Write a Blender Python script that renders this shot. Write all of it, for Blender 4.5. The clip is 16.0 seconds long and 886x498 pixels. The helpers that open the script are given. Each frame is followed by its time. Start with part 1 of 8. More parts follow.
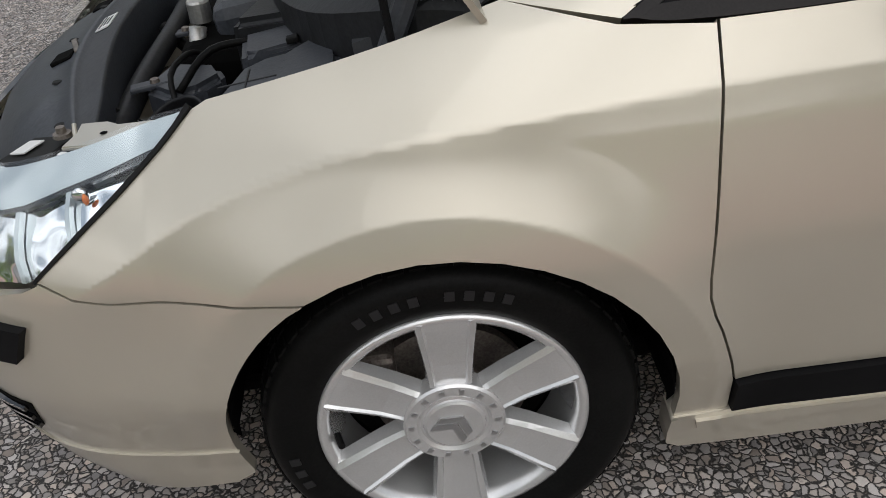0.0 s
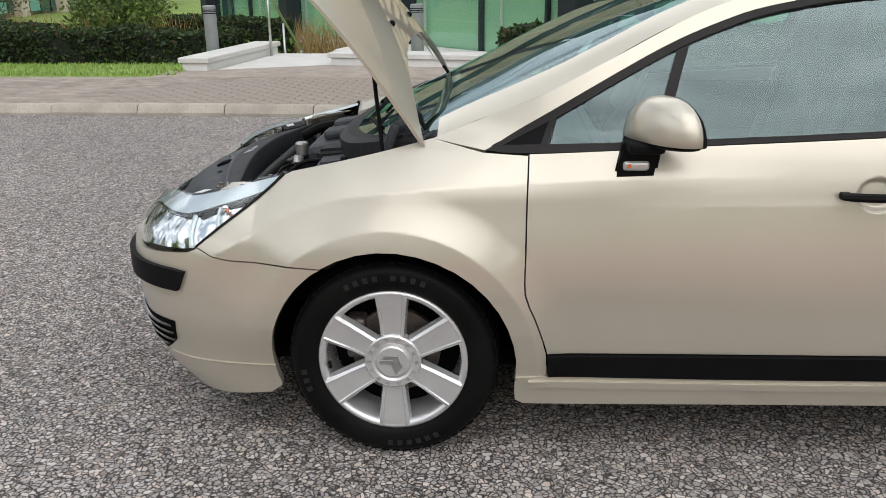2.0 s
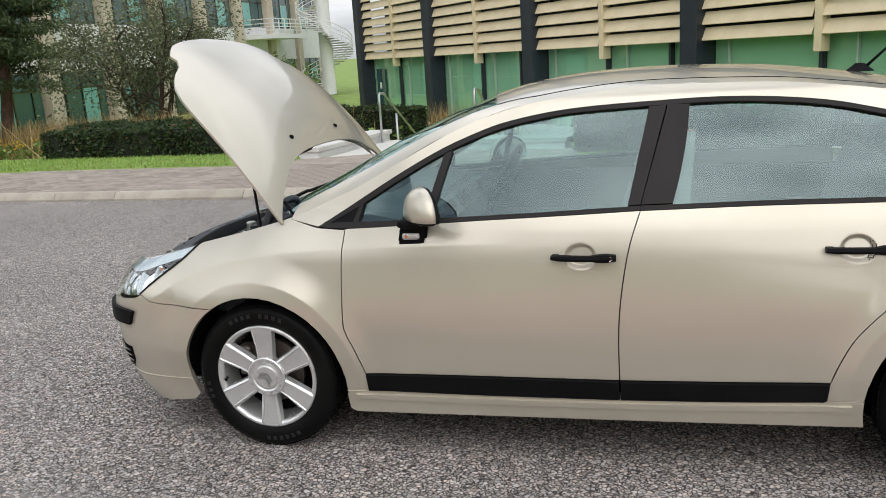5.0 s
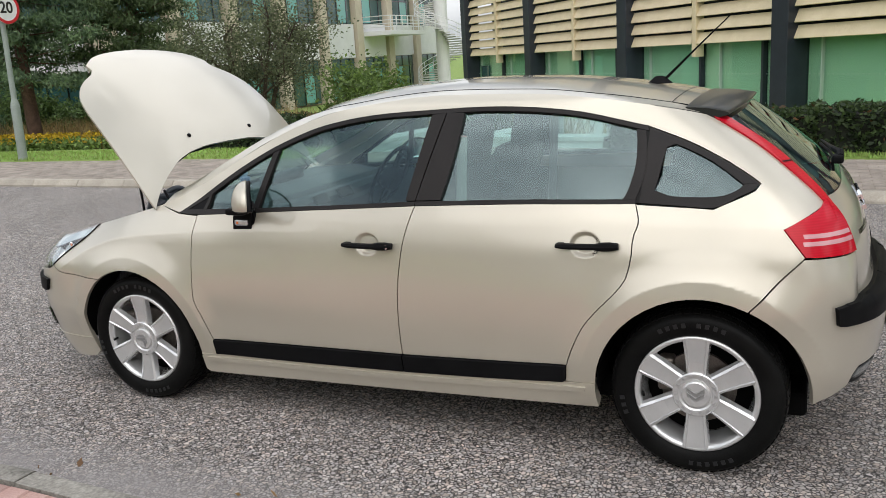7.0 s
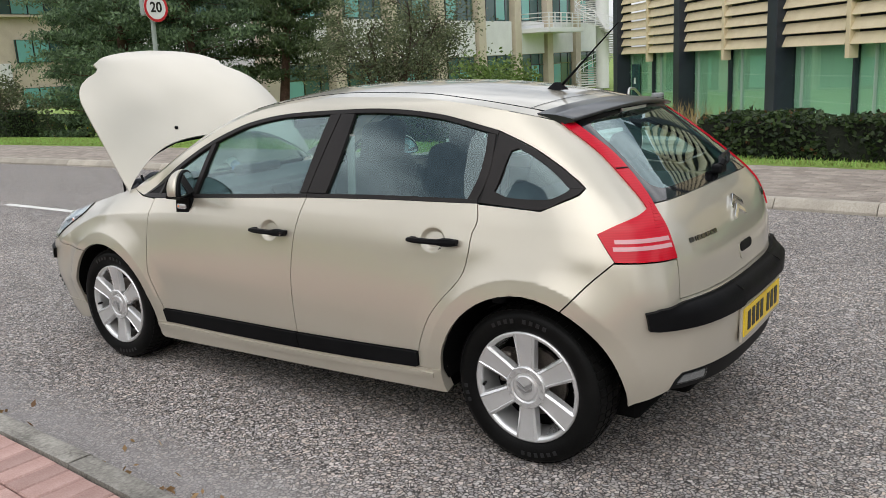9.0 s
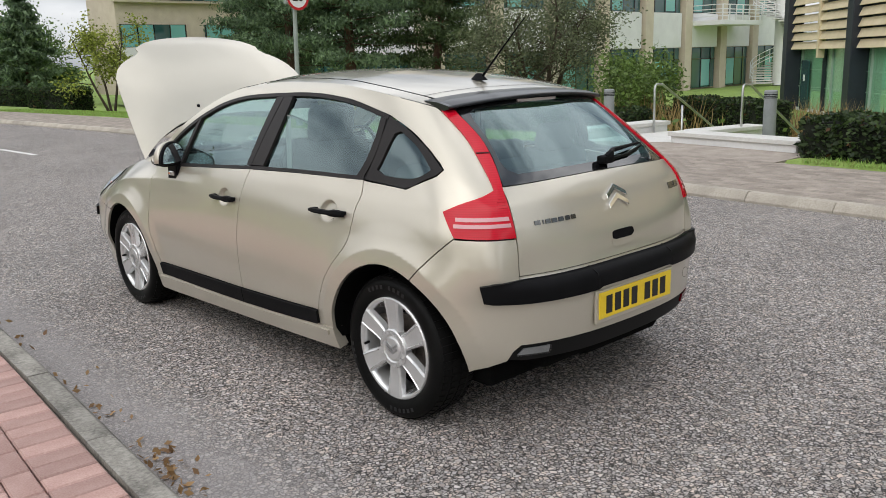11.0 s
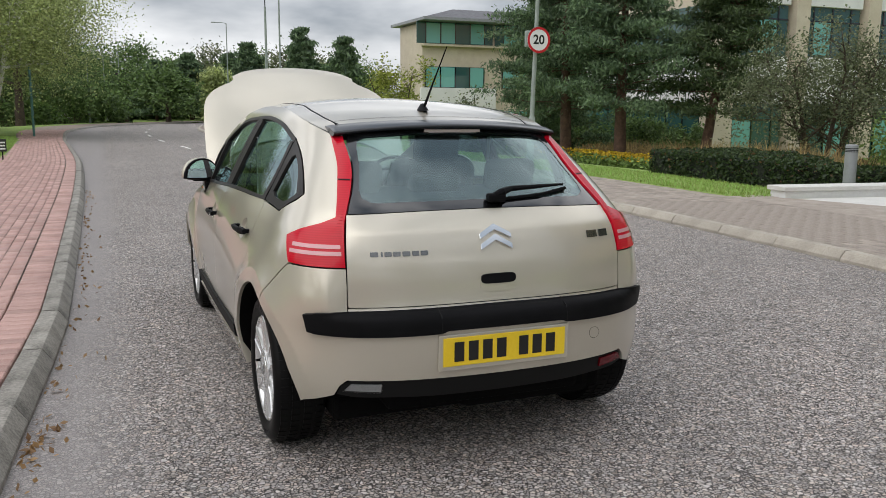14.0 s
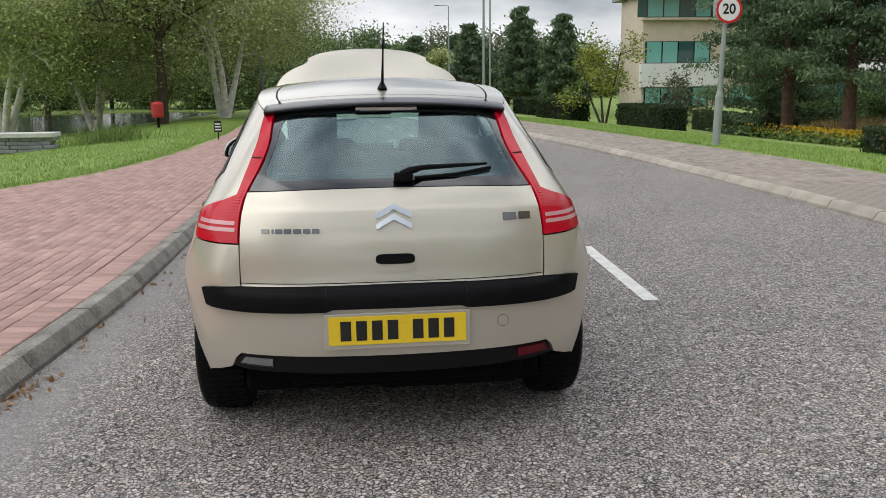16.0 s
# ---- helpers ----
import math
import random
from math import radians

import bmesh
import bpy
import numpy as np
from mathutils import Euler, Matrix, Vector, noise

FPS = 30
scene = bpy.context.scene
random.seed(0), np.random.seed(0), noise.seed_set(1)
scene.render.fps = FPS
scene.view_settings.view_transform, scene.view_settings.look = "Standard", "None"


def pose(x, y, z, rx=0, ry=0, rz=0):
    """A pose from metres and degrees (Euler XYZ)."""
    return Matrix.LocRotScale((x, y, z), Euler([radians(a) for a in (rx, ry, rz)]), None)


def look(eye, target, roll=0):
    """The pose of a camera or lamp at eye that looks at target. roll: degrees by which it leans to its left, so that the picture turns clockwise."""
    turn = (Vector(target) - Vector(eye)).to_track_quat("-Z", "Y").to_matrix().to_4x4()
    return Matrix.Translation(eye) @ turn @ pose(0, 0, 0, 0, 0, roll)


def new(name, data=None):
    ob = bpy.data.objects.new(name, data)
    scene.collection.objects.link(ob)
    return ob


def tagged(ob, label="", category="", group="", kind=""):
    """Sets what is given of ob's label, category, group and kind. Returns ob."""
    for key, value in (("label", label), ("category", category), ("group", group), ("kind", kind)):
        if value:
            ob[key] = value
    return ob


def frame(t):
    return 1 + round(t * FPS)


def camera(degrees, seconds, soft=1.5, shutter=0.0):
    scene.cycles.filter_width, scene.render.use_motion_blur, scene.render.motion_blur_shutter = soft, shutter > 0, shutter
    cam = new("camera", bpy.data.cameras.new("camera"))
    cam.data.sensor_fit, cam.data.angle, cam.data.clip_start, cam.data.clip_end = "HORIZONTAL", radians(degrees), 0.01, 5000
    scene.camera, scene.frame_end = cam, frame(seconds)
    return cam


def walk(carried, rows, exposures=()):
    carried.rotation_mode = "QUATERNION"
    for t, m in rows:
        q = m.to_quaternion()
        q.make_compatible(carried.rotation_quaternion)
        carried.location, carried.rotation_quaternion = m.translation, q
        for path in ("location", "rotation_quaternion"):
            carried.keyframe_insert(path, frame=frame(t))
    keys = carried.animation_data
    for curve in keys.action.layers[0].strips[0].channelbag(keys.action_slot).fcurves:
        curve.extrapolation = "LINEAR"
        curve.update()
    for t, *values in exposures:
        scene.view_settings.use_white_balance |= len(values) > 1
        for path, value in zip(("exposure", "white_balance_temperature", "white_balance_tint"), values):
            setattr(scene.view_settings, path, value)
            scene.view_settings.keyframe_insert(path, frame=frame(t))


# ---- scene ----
cam = camera(56.0, 16.0, 0.65)
PATH = [
    (0, (-0.028, -1.79, 1.31), (0.032, -0.136, 0.186), -5.3),
    (0.5, (0.049, -2.153, 1.35), (0.049, -0.418, 0.355), -3.5),
    (1, (0.148, -2.487, 1.372), (0.091, -0.671, 0.535), -1.6),
    (1.5, (0.287, -2.777, 1.392), (0.173, -0.92, 0.659), -0.9),
    (2, (0.309, -3.036, 1.422), (0.175, -1.148, 0.776), -0.6),
    (2.5, (0.348, -3.262, 1.466), (0.194, -1.35, 0.897), -1.0),
    (3, (0.47, -3.428, 1.53), (0.267, -1.509, 1.005), -2.3),
    (3.2, (0.56, -3.494, 1.536), (0.325, -1.575, 1.024), -2.7),
    (5.3, (1.848, -3.744, 1.576), (1.26, -1.887, 1.123), -3.9),
    (5.5, (2.003, -3.714, 1.565), (1.377, -1.869, 1.113), -4.1),
    (6, (2.35, -3.698, 1.581), (1.664, -1.871, 1.144), -4.1),
    (6.5, (2.717, -3.771, 1.582), (1.961, -1.972, 1.146), -4.1),
    (7, (2.975, -3.751, 1.571), (2.166, -1.979, 1.119), -3.6),
    (7.5, (3.258, -3.624, 1.58), (2.361, -1.894, 1.131), -3.1),
    (8, (3.629, -3.603, 1.55), (2.647, -1.915, 1.118), -2.9),
    (8.5, (3.899, -3.549, 1.546), (2.84, -1.91, 1.108), -2.9),
    (9, (4.126, -3.403, 1.543), (2.983, -1.822, 1.105), -3.0),
    (9.5, (4.411, -3.309, 1.529), (3.184, -1.79, 1.097), -3.0),
    (9.7, (4.546, -3.287, 1.541), (3.293, -1.791, 1.104), -2.9),
    (11.8, (5.47, -2.467, 1.473), (3.908, -1.291, 1.053), -1.1),
    (12, (5.515, -2.343, 1.472), (3.922, -1.206, 1.06), -1.0),
    (12.5, (5.651, -2.13, 1.472), (3.993, -1.089, 1.062), -0.9),
    (13, (5.891, -1.939, 1.485), (4.183, -0.975, 1.093), -0.4),
    (13.5, (5.991, -1.729, 1.45), (4.226, -0.857, 1.098), 0.2),
    (14, (6.05, -1.399, 1.406), (4.224, -0.656, 1.073), 0.4),
    (14.5, (6.2, -1.067, 1.393), (4.331, -0.454, 1.035), 0.6),
    (15, (6.224, -0.777, 1.377), (4.322, -0.29, 0.999), 0.6),
    (15.5, (6.214, -0.474, 1.396), (4.283, -0.117, 1.016), -0.1),
    (16, (6.296, -0.158, 1.394), (4.344, 0.056, 1.014), -0.7),
]
walk(cam, [(t, look(eye, target, roll)) for t, eye, target, roll in PATH],
     [(0, -0.06), (0.5, 0.06), (1, 0.14), (1.5, 0.20), (2, 0.27), (3, 0.29), (6, 0.30), (9.7, 0.26), (11.8, 0.24), (14, 0.18), (16, 0.20)])

# ---- daylight: a bright overcast sky with a soft sun ----
SUN_HEIGHT, SUN_TURN = radians(38), radians(162)
world = bpy.data.worlds.new("sky")
scene.world = world
world.use_nodes = True
_n = world.node_tree.nodes
_sky = _n.new("ShaderNodeTexSky")
_sky.sky_type, _sky.sun_disc = "NISHITA", False
_sky.sun_elevation, _sky.sun_rotation = SUN_HEIGHT, SUN_TURN
_sky.dust_density, _sky.ozone_density, _sky.air_density = 1.0, 1.0, 1.0
_cloud = _n.new("ShaderNodeTexNoise")
_cloud.inputs["Scale"].default_value, _cloud.inputs["Detail"].default_value = 2.2, 6
_where = _n.new("ShaderNodeTexCoord")
_ramp = _n.new("ShaderNodeValToRGB")
_ramp.color_ramp.elements[0].position, _ramp.color_ramp.elements[1].position = 0.40, 0.62
_ramp.color_ramp.elements[0].color, _ramp.color_ramp.elements[1].color = (3.6, 4.1, 4.8, 1), (14.6, 14.7, 15.0, 1)
_mix = _n.new("ShaderNodeMix")
_mix.data_type = "RGBA"
_mix.inputs[0].default_value = 0.90
_l = world.node_tree.links
_flat = _n.new("ShaderNodeMapping")
_flat.inputs["Scale"].default_value = (1.0, 1.0, 3.2)
_l.new(_where.outputs["Generated"], _flat.inputs["Vector"])
_l.new(_flat.outputs["Vector"], _cloud.inputs["Vector"])
_l.new(_cloud.outputs["Fac"], _ramp.inputs["Fac"])
_l.new(_sky.outputs["Color"], _mix.inputs[6])
_l.new(_ramp.outputs["Color"], _mix.inputs[7])
# an overcast sky is three times as bright overhead as at the horizon
_axis = _n.new("ShaderNodeSeparateXYZ")
_lift = _n.new("ShaderNodeMapRange")
_lift.inputs["To Min"].default_value, _lift.inputs["To Max"].default_value = 0.54, 1.22
_fade = _n.new("ShaderNodeMix")
_fade.data_type, _fade.blend_type = "RGBA", "MULTIPLY"
_fade.inputs[0].default_value = 1.0
_l.new(_where.outputs["Generated"], _axis.inputs["Vector"])
_l.new(_axis.outputs["Z"], _lift.inputs["Value"])
_l.new(_mix.outputs[2], _fade.inputs[6])
_l.new(_lift.outputs["Result"], _fade.inputs[7])
_l.new(_fade.outputs[2], _n["Background"].inputs["Color"])
_n["Background"].inputs["Strength"].default_value = 0.112

sun = new("sun", bpy.data.lights.new("sun", "SUN"))
sun.data.energy, sun.data.angle, sun.data.color = 1.30, radians(75), (1.0, 0.96, 0.915)
sun.matrix_world = look((0, 0, 30), Vector((0, 0, 30)) - Vector((math.sin(SUN_TURN) * math.cos(SUN_HEIGHT), math.cos(SUN_TURN) * math.cos(SUN_HEIGHT), math.sin(SUN_HEIGHT))))
scene.view_settings.exposure = 0.42

# ---- materials ----
def material(name, colour, rough=0.6, metal=0.0, coat=0.0, spec=0.5):
    m = bpy.data.materials.new(name)
    m.use_nodes = True
    b = m.node_tree.nodes["Principled BSDF"]
    b.inputs["Base Color"].default_value = (*colour, 1)
    b.inputs["Roughness"].default_value = rough
    b.inputs["Metallic"].default_value = metal
    b.inputs["Coat Weight"].default_value = coat
    b.inputs["Coat Roughness"].default_value = 0.04
    b.inputs["Specular IOR Level"].default_value = spec
    return m


def node(m, kind, **inputs):
    n = m.node_tree.nodes.new(kind)
    for k, v in inputs.items():
        n.inputs[k.replace("_", " ")].default_value = v
    return n


def link(m, a, b):
    m.node_tree.links.new(a, b)


def bsdf(m):
    return m.node_tree.nodes["Principled BSDF"]


def place(m, scale=1.0, axis="Object"):
    """Coordinates in metres."""
    c = node(m, "ShaderNodeTexCoord")
    return c.outputs[axis]


def ramp(m, fac, stops):
    r = m.node_tree.nodes.new("ShaderNodeValToRGB")
    e = r.color_ramp.elements
    while len(e) < len(stops):
        e.new(0.5)
    for el, (p, c) in zip(e, stops):
        el.position, el.color = p, (*c, 1)
    link(m, fac, r.inputs["Fac"])
    return r.outputs["Color"]


def blend(m, fac, a, b, how="MIX"):
    n = m.node_tree.nodes.new("ShaderNodeMix")
    n.data_type, n.blend_type = "RGBA", how
    for s, v in ((0, fac), (6, a), (7, b)):
        if hasattr(v, "is_linked"):
            link(m, v, n.inputs[s])
        else:
            n.inputs[s].default_value = v if s == 0 else (*v, 1)
    return n.outputs[2]


def noise_tex(m, scale, detail=4, where=None, rough=0.55):
    n = node(m, "ShaderNodeTexNoise", Scale=scale, Detail=detail, Roughness=rough)
    link(m, where or place(m), n.inputs["Vector"])
    return n.outputs["Fac"]


def bump(m, height, strength=0.3, distance=0.01):
    n = node(m, "ShaderNodeBump", Strength=strength, Distance=distance)
    link(m, height, n.inputs["Height"])
    link(m, n.outputs["Normal"], bsdf(m).inputs["Normal"])


def mottled(name, c1, c2, scale=8, fine=60, rough=0.7, relief=0.2, depth=0.01, **kw):
    """Two-scale variation between two colours, with a fine relief."""
    m = material(name, c1, rough, **kw)
    a, b = noise_tex(m, scale), noise_tex(m, fine, 3)
    mixed = blend(m, 0.45, a, b)
    link(m, ramp(m, mixed, [(0.36, c1), (0.64, c2)]), bsdf(m).inputs["Base Color"])
    if relief:
        bump(m, b, relief, depth)
    return m


def random_tint(m, amount=0.25):
    """Lets every object of a kind differ a little in brightness."""
    info = m.node_tree.nodes.new("ShaderNodeObjectInfo")
    b = bsdf(m).inputs["Base Color"]
    src = b.links[0].from_socket if b.links else None
    hsv = m.node_tree.nodes.new("ShaderNodeHueSaturation")
    if src:
        link(m, src, hsv.inputs["Color"])
    else:
        hsv.inputs["Color"].default_value = b.default_value
    mr = m.node_tree.nodes.new("ShaderNodeMapRange")
    mr.inputs["To Min"].default_value, mr.inputs["To Max"].default_value = 1 - amount, 1 + amount
    link(m, info.outputs["Random"], mr.inputs["Value"])
    link(m, mr.outputs["Result"], hsv.inputs["Value"])
    link(m, hsv.outputs["Color"], b)
    return m


def island_tint(m, amount=0.3, hue=0.0):
    geo = m.node_tree.nodes.new("ShaderNodeNewGeometry")
    b = bsdf(m).inputs["Base Color"]
    hsv = m.node_tree.nodes.new("ShaderNodeHueSaturation")
    if b.links:
        link(m, b.links[0].from_socket, hsv.inputs["Color"])
    else:
        hsv.inputs["Color"].default_value = b.default_value
    mr = m.node_tree.nodes.new("ShaderNodeMapRange")
    mr.inputs["To Min"].default_value, mr.inputs["To Max"].default_value = 1 - amount, 1 + amount
    link(m, geo.outputs["Random Per Island"], mr.inputs["Value"])
    link(m, mr.outputs["Result"], hsv.inputs["Value"])
    if hue:
        mh = m.node_tree.nodes.new("ShaderNodeMapRange")
        mh.inputs["To Min"].default_value, mh.inputs["To Max"].default_value = 0.5 - hue, 0.5 + hue
        link(m, geo.outputs["Random Per Island"], mh.inputs["Value"])
        link(m, mh.outputs["Result"], hsv.inputs["Hue"])
    link(m, hsv.outputs["Color"], b)
    return m


def asphalt(name):
    """Surface dressing: pale angular chips pressed into dark binder."""
    m = material(name, (0.06, 0.06, 0.06), 0.85)
    where = place(m)
    bent = where
    for size, reach in ((26.0, 0.024), (90.0, 0.009)):
        wob = node(m, "ShaderNodeTexNoise", Scale=size, Detail=2)
        link(m, where, wob.inputs["Vector"])
        vm = m.node_tree.nodes.new("ShaderNodeVectorMath")
        vm.operation = "MULTIPLY_ADD"
        link(m, wob.outputs["Color"], vm.inputs[0])
        vm.inputs[1].default_value = (reach, reach, reach)
        link(m, bent, vm.inputs[2])
        bent = vm.outputs["Vector"]
    v, edge = node(m, "ShaderNodeTexVoronoi", Scale=57.0), node(m, "ShaderNodeTexVoronoi", Scale=57.0)
    v.feature, edge.feature = "F1", "DISTANCE_TO_EDGE"
    for t in (v, edge):
        link(m, bent, t.inputs["Vector"])
    sep = m.node_tree.nodes.new("ShaderNodeSeparateColor")
    link(m, v.outputs["Color"], sep.inputs["Color"])
    stone = ramp(m, sep.outputs["Red"], [(0.0, (0.23, 0.217, 0.205)), (0.30, (0.38, 0.359, 0.343)), (0.75, (0.51, 0.481, 0.458)), (1.0, (0.68, 0.643, 0.610))])
    tone = ramp(m, sep.outputs["Green"], [(0.0, (0.97, 0.97, 1.0)), (0.55, (1.0, 0.97, 0.95)), (1.0, (1.07, 0.96, 0.88))])
    stone = blend(m, 1.0, stone, tone, "MULTIPLY")
    # chips sink into the binder by unequal amounts
    sunk = node(m, "ShaderNodeMath")
    sunk.operation = "MULTIPLY_ADD"
    link(m, sep.outputs["Blue"], sunk.inputs[0])
    sunk.inputs[1].default_value = -0.07
    link(m, edge.outputs["Distance"], sunk.inputs[2])
    gap = ramp(m, sunk.outputs[0], [(0.01, (0, 0, 0)), (0.10, (1, 1, 1))])
    col = blend(m, gap, (0.040, 0.037, 0.035), stone)
    fine = noise_tex(m, 420.0, 2, where)
    col = blend(m, 0.35, col, ramp(m, fine, [(0.3, (0.72, 0.72, 0.72)), (0.7, (1.12, 1.12, 1.12))]), "MULTIPLY")
    wide = noise_tex(m, 0.7, 5, where)
    col = blend(m, 0.55, col, ramp(m, wide, [(0.3, (0.68, 0.67, 0.67)), (0.7, (1.08, 1.05, 1.03))]), "MULTIPLY")
    # grit fills the chips along the near gutter
    axes = node(m, "ShaderNodeSeparateXYZ")
    link(m, where, axes.inputs["Vector"])
    drift = node(m, "ShaderNodeMath")
    drift.operation = "MULTIPLY_ADD"
    link(m, noise_tex(m, 2.5, 4, where), drift.inputs[0])
    drift.inputs[1].default_value = 0.30
    link(m, axes.outputs["Y"], drift.inputs[2])
    grit = node(m, "ShaderNodeMapRange")
    for k, v_ in (("From Min", -1.08), ("From Max", -1.40), ("To Min", 0.0), ("To Max", 0.70)):
        grit.inputs[k].default_value = v_
    link(m, drift.outputs[0], grit.inputs["Value"])
    col = blend(m, grit.outputs["Result"], col, ramp(m, fine, [(0.3, (0.22, 0.203, 0.198)), (0.7, (0.34, 0.315, 0.305))]))
    link(m, col, bsdf(m).inputs["Base Color"])
    bump(m, gap, 0.6, 0.006)
    return m


ASPHALT = asphalt("road asphalt")
KERB = mottled("kerb concrete", (0.10, 0.092, 0.080), (0.31, 0.29, 0.255), 5, 70, 0.85, 0.35, 0.006)
random_tint(KERB, 0.13)
KERB_BUFF = mottled("buff kerb concrete", (0.28, 0.25, 0.205), (0.47, 0.425, 0.36), 3, 70, 0.85, 0.35, 0.006)
random_tint(KERB_BUFF, 0.13)
PAVER_RED = mottled("red clay paver", (0.33, 0.195, 0.168), (0.45, 0.30, 0.265), 6, 120, 0.85, 0.3, 0.004)
random_tint(PAVER_RED, 0.18)
PAVER_RED_FAR = mottled("red clay paving", (0.33, 0.195, 0.168), (0.45, 0.30, 0.265), 6, 120, 0.85, 0.3, 0.004)
island_tint(PAVER_RED_FAR, 0.18)
PAVER_GREY = mottled("buff grey paver", (0.22, 0.185, 0.155), (0.36, 0.31, 0.265), 5, 120, 0.85, 0.3, 0.004)
island_tint(PAVER_GREY, 0.16)
JOINT = mottled("jointing sand", (0.20, 0.155, 0.13), (0.30, 0.24, 0.205), 6, 90, 0.95, 0.3, 0.003)
GRASS = mottled("mown grass", (0.145, 0.225, 0.040), (0.255, 0.35, 0.08), 0.8, 45, 0.9, 0.6, 0.03)
BLADE = material("grass blade", (0.235, 0.345, 0.072), 0.7)
island_tint(BLADE, 0.4, 0.03)
PAINT_LINE = mottled("worn road paint", (0.55, 0.54, 0.50), (0.80, 0.79, 0.76), 9, 80, 0.7, 0.3, 0.003)
SOIL = mottled("garden soil", (0.05, 0.035, 0.022), (0.11, 0.08, 0.05), 3, 40, 0.95, 0.5, 0.02)


def car_paint():
    m = material("champagne metallic paint", (0.56, 0.525, 0.43), 0.32, 0.48, coat=1.0)
    flake = node(m, "ShaderNodeTexVoronoi", Scale=1500.0)
    link(m, place(m), flake.inputs["Vector"])
    col = ramp(m, flake.outputs["Distance"], [(0.0, (0.592, 0.546, 0.456)), (1.0, (0.517, 0.478, 0.396))])
    dust = noise_tex(m, 3.0, 5)
    link(m, blend(m, 0.10, col, ramp(m, dust, [(0.4, (0.45, 0.41, 0.33)), (0.65, (0.60, 0.56, 0.47))])), bsdf(m).inputs["Base Color"])
    bsdf(m).inputs["Coat Roughness"].default_value = 0.03
    return m


PAINT = car_paint()
PLASTIC = mottled("black textured plastic", (0.005, 0.005, 0.0055), (0.010, 0.010, 0.011), 4, 500, 0.46, 0.25, 0.0006, spec=0.05)
TRIM = mottled("dark film trim", (0.016, 0.0145, 0.0145), (0.025, 0.0225, 0.022), 4, 300, 0.38, 0.05, 0.0005, spec=0.14)
RUBBER = mottled("tyre rubber", (0.004, 0.004, 0.004), (0.009, 0.009, 0.0088), 6, 200, 0.40, 0.2, 0.001, spec=0.07)
SIDE_MARK = material("raised rubber marks", (0.016, 0.016, 0.017), 0.45, spec=0.3)
SEAL = material("black rubber seal", (0.006, 0.006, 0.006), 0.6, spec=0.2)
DARK = material("dark underbody", (0.005, 0.005, 0.005), 0.9, spec=0.05)
ALLOY = mottled("painted silver alloy", (0.64, 0.64, 0.64), (0.74, 0.74, 0.74), 9, 400, 0.27, 0.03, 0.0004, metal=0.65, coat=0.5)
ALLOY_DARK = material("shaded alloy", (0.30, 0.30, 0.30), 0.45, 0.6)
MIRROR = material("mirror", (0.80, 0.82, 0.83), 0.02, 1.0)
WAVY_CHROME = material("faceted lamp chrome", (0.93, 0.95, 0.96), 0.07, 1.0)
bump(WAVY_CHROME, noise_tex(WAVY_CHROME, 11.0, 1), 0.5, 0.05)
LAMP_BAND = material("pale blue-grey lamp band", (0.60, 0.66, 0.68), 0.16, 0.4)
CHROME = material("chrome", (0.86, 0.86, 0.86), 0.06, 1.0)
STEEL = mottled("brake steel", (0.12, 0.10, 0.09), (0.28, 0.25, 0.22), 20, 200, 0.5, 0.2, 0.001, metal=0.8)
RED_LENS = material("red lamp lens", (0.50, 0.006, 0.022), 0.15, 0.0, coat=0.15, spec=0.25)
_ribs = node(RED_LENS, "ShaderNodeTexWave", Scale=38.0, Distortion=0.0)
_ribs.bands_direction = "Z"
link(RED_LENS, place(RED_LENS), _ribs.inputs["Vector"])
link(RED_LENS, ramp(RED_LENS, _ribs.outputs["Fac"], [(0.0, (0.47, 0.004, 0.016)), (0.6, (0.50, 0.005, 0.019)), (1.0, (0.525, 0.006, 0.022))]), bsdf(RED_LENS).inputs["Base Color"])
SPOILER = material("satin black paint", (0.011, 0.012, 0.015), 0.30, 0.0, coat=0.25)
FOG_RED = material("dark red lamp lens", (0.10, 0.003, 0.007), 0.15, 0.0, coat=0.1, spec=0.25)
CLEAR_BAR = material("clear lamp bar", (0.62, 0.52, 0.52), 0.12, 0.0, coat=1.0)
PINK_BAR = material("pink-tinted lamp bar", (0.60, 0.30, 0.32), 0.14, 0.0, coat=0.6)
GLOSS_BLACK = material("gloss black", (0.006, 0.006, 0.007), 0.08, 0.0, coat=1.0)
FABRIC = mottled("grey seat cloth", (0.035, 0.037, 0.042), (0.07, 0.073, 0.08), 12, 300, 0.9, 0.3, 0.001)
DASH = mottled("grey dashboard plastic", (0.03, 0.032, 0.036), (0.05, 0.052, 0.057), 8, 350, 0.6, 0.2, 0.0008)
PLATE = mottled("yellow number plate", (0.80, 0.55, 0.02), (0.86, 0.62, 0.03), 5, 100, 0.35, 0.0)
INK = material("plate black", (0.010, 0.010, 0.010), 0.4)
WHITE_PLASTIC = material("white plastic", (0.75, 0.75, 0.74), 0.4)
ENGINE = mottled("engine bay plastic", (0.009, 0.0095, 0.0105), (0.022, 0.023, 0.026), 7, 120, 0.5, 0.25, 0.002, spec=0.3)
ENGINE_GREY = mottled("worn grey plastic", (0.034, 0.038, 0.046), (0.062, 0.067, 0.078), 6, 120, 0.45, 0.25, 0.002, spec=0.35)
CAST = mottled("cast aluminium", (0.35, 0.34, 0.32), (0.55, 0.54, 0.52), 20, 150, 0.45, 0.3, 0.001, metal=0.9)
ORANGE = material("amber bulb", (0.75, 0.20, 0.05), 0.2)
BLUE_CAP = material("blue cap", (0.05, 0.16, 0.42), 0.4)
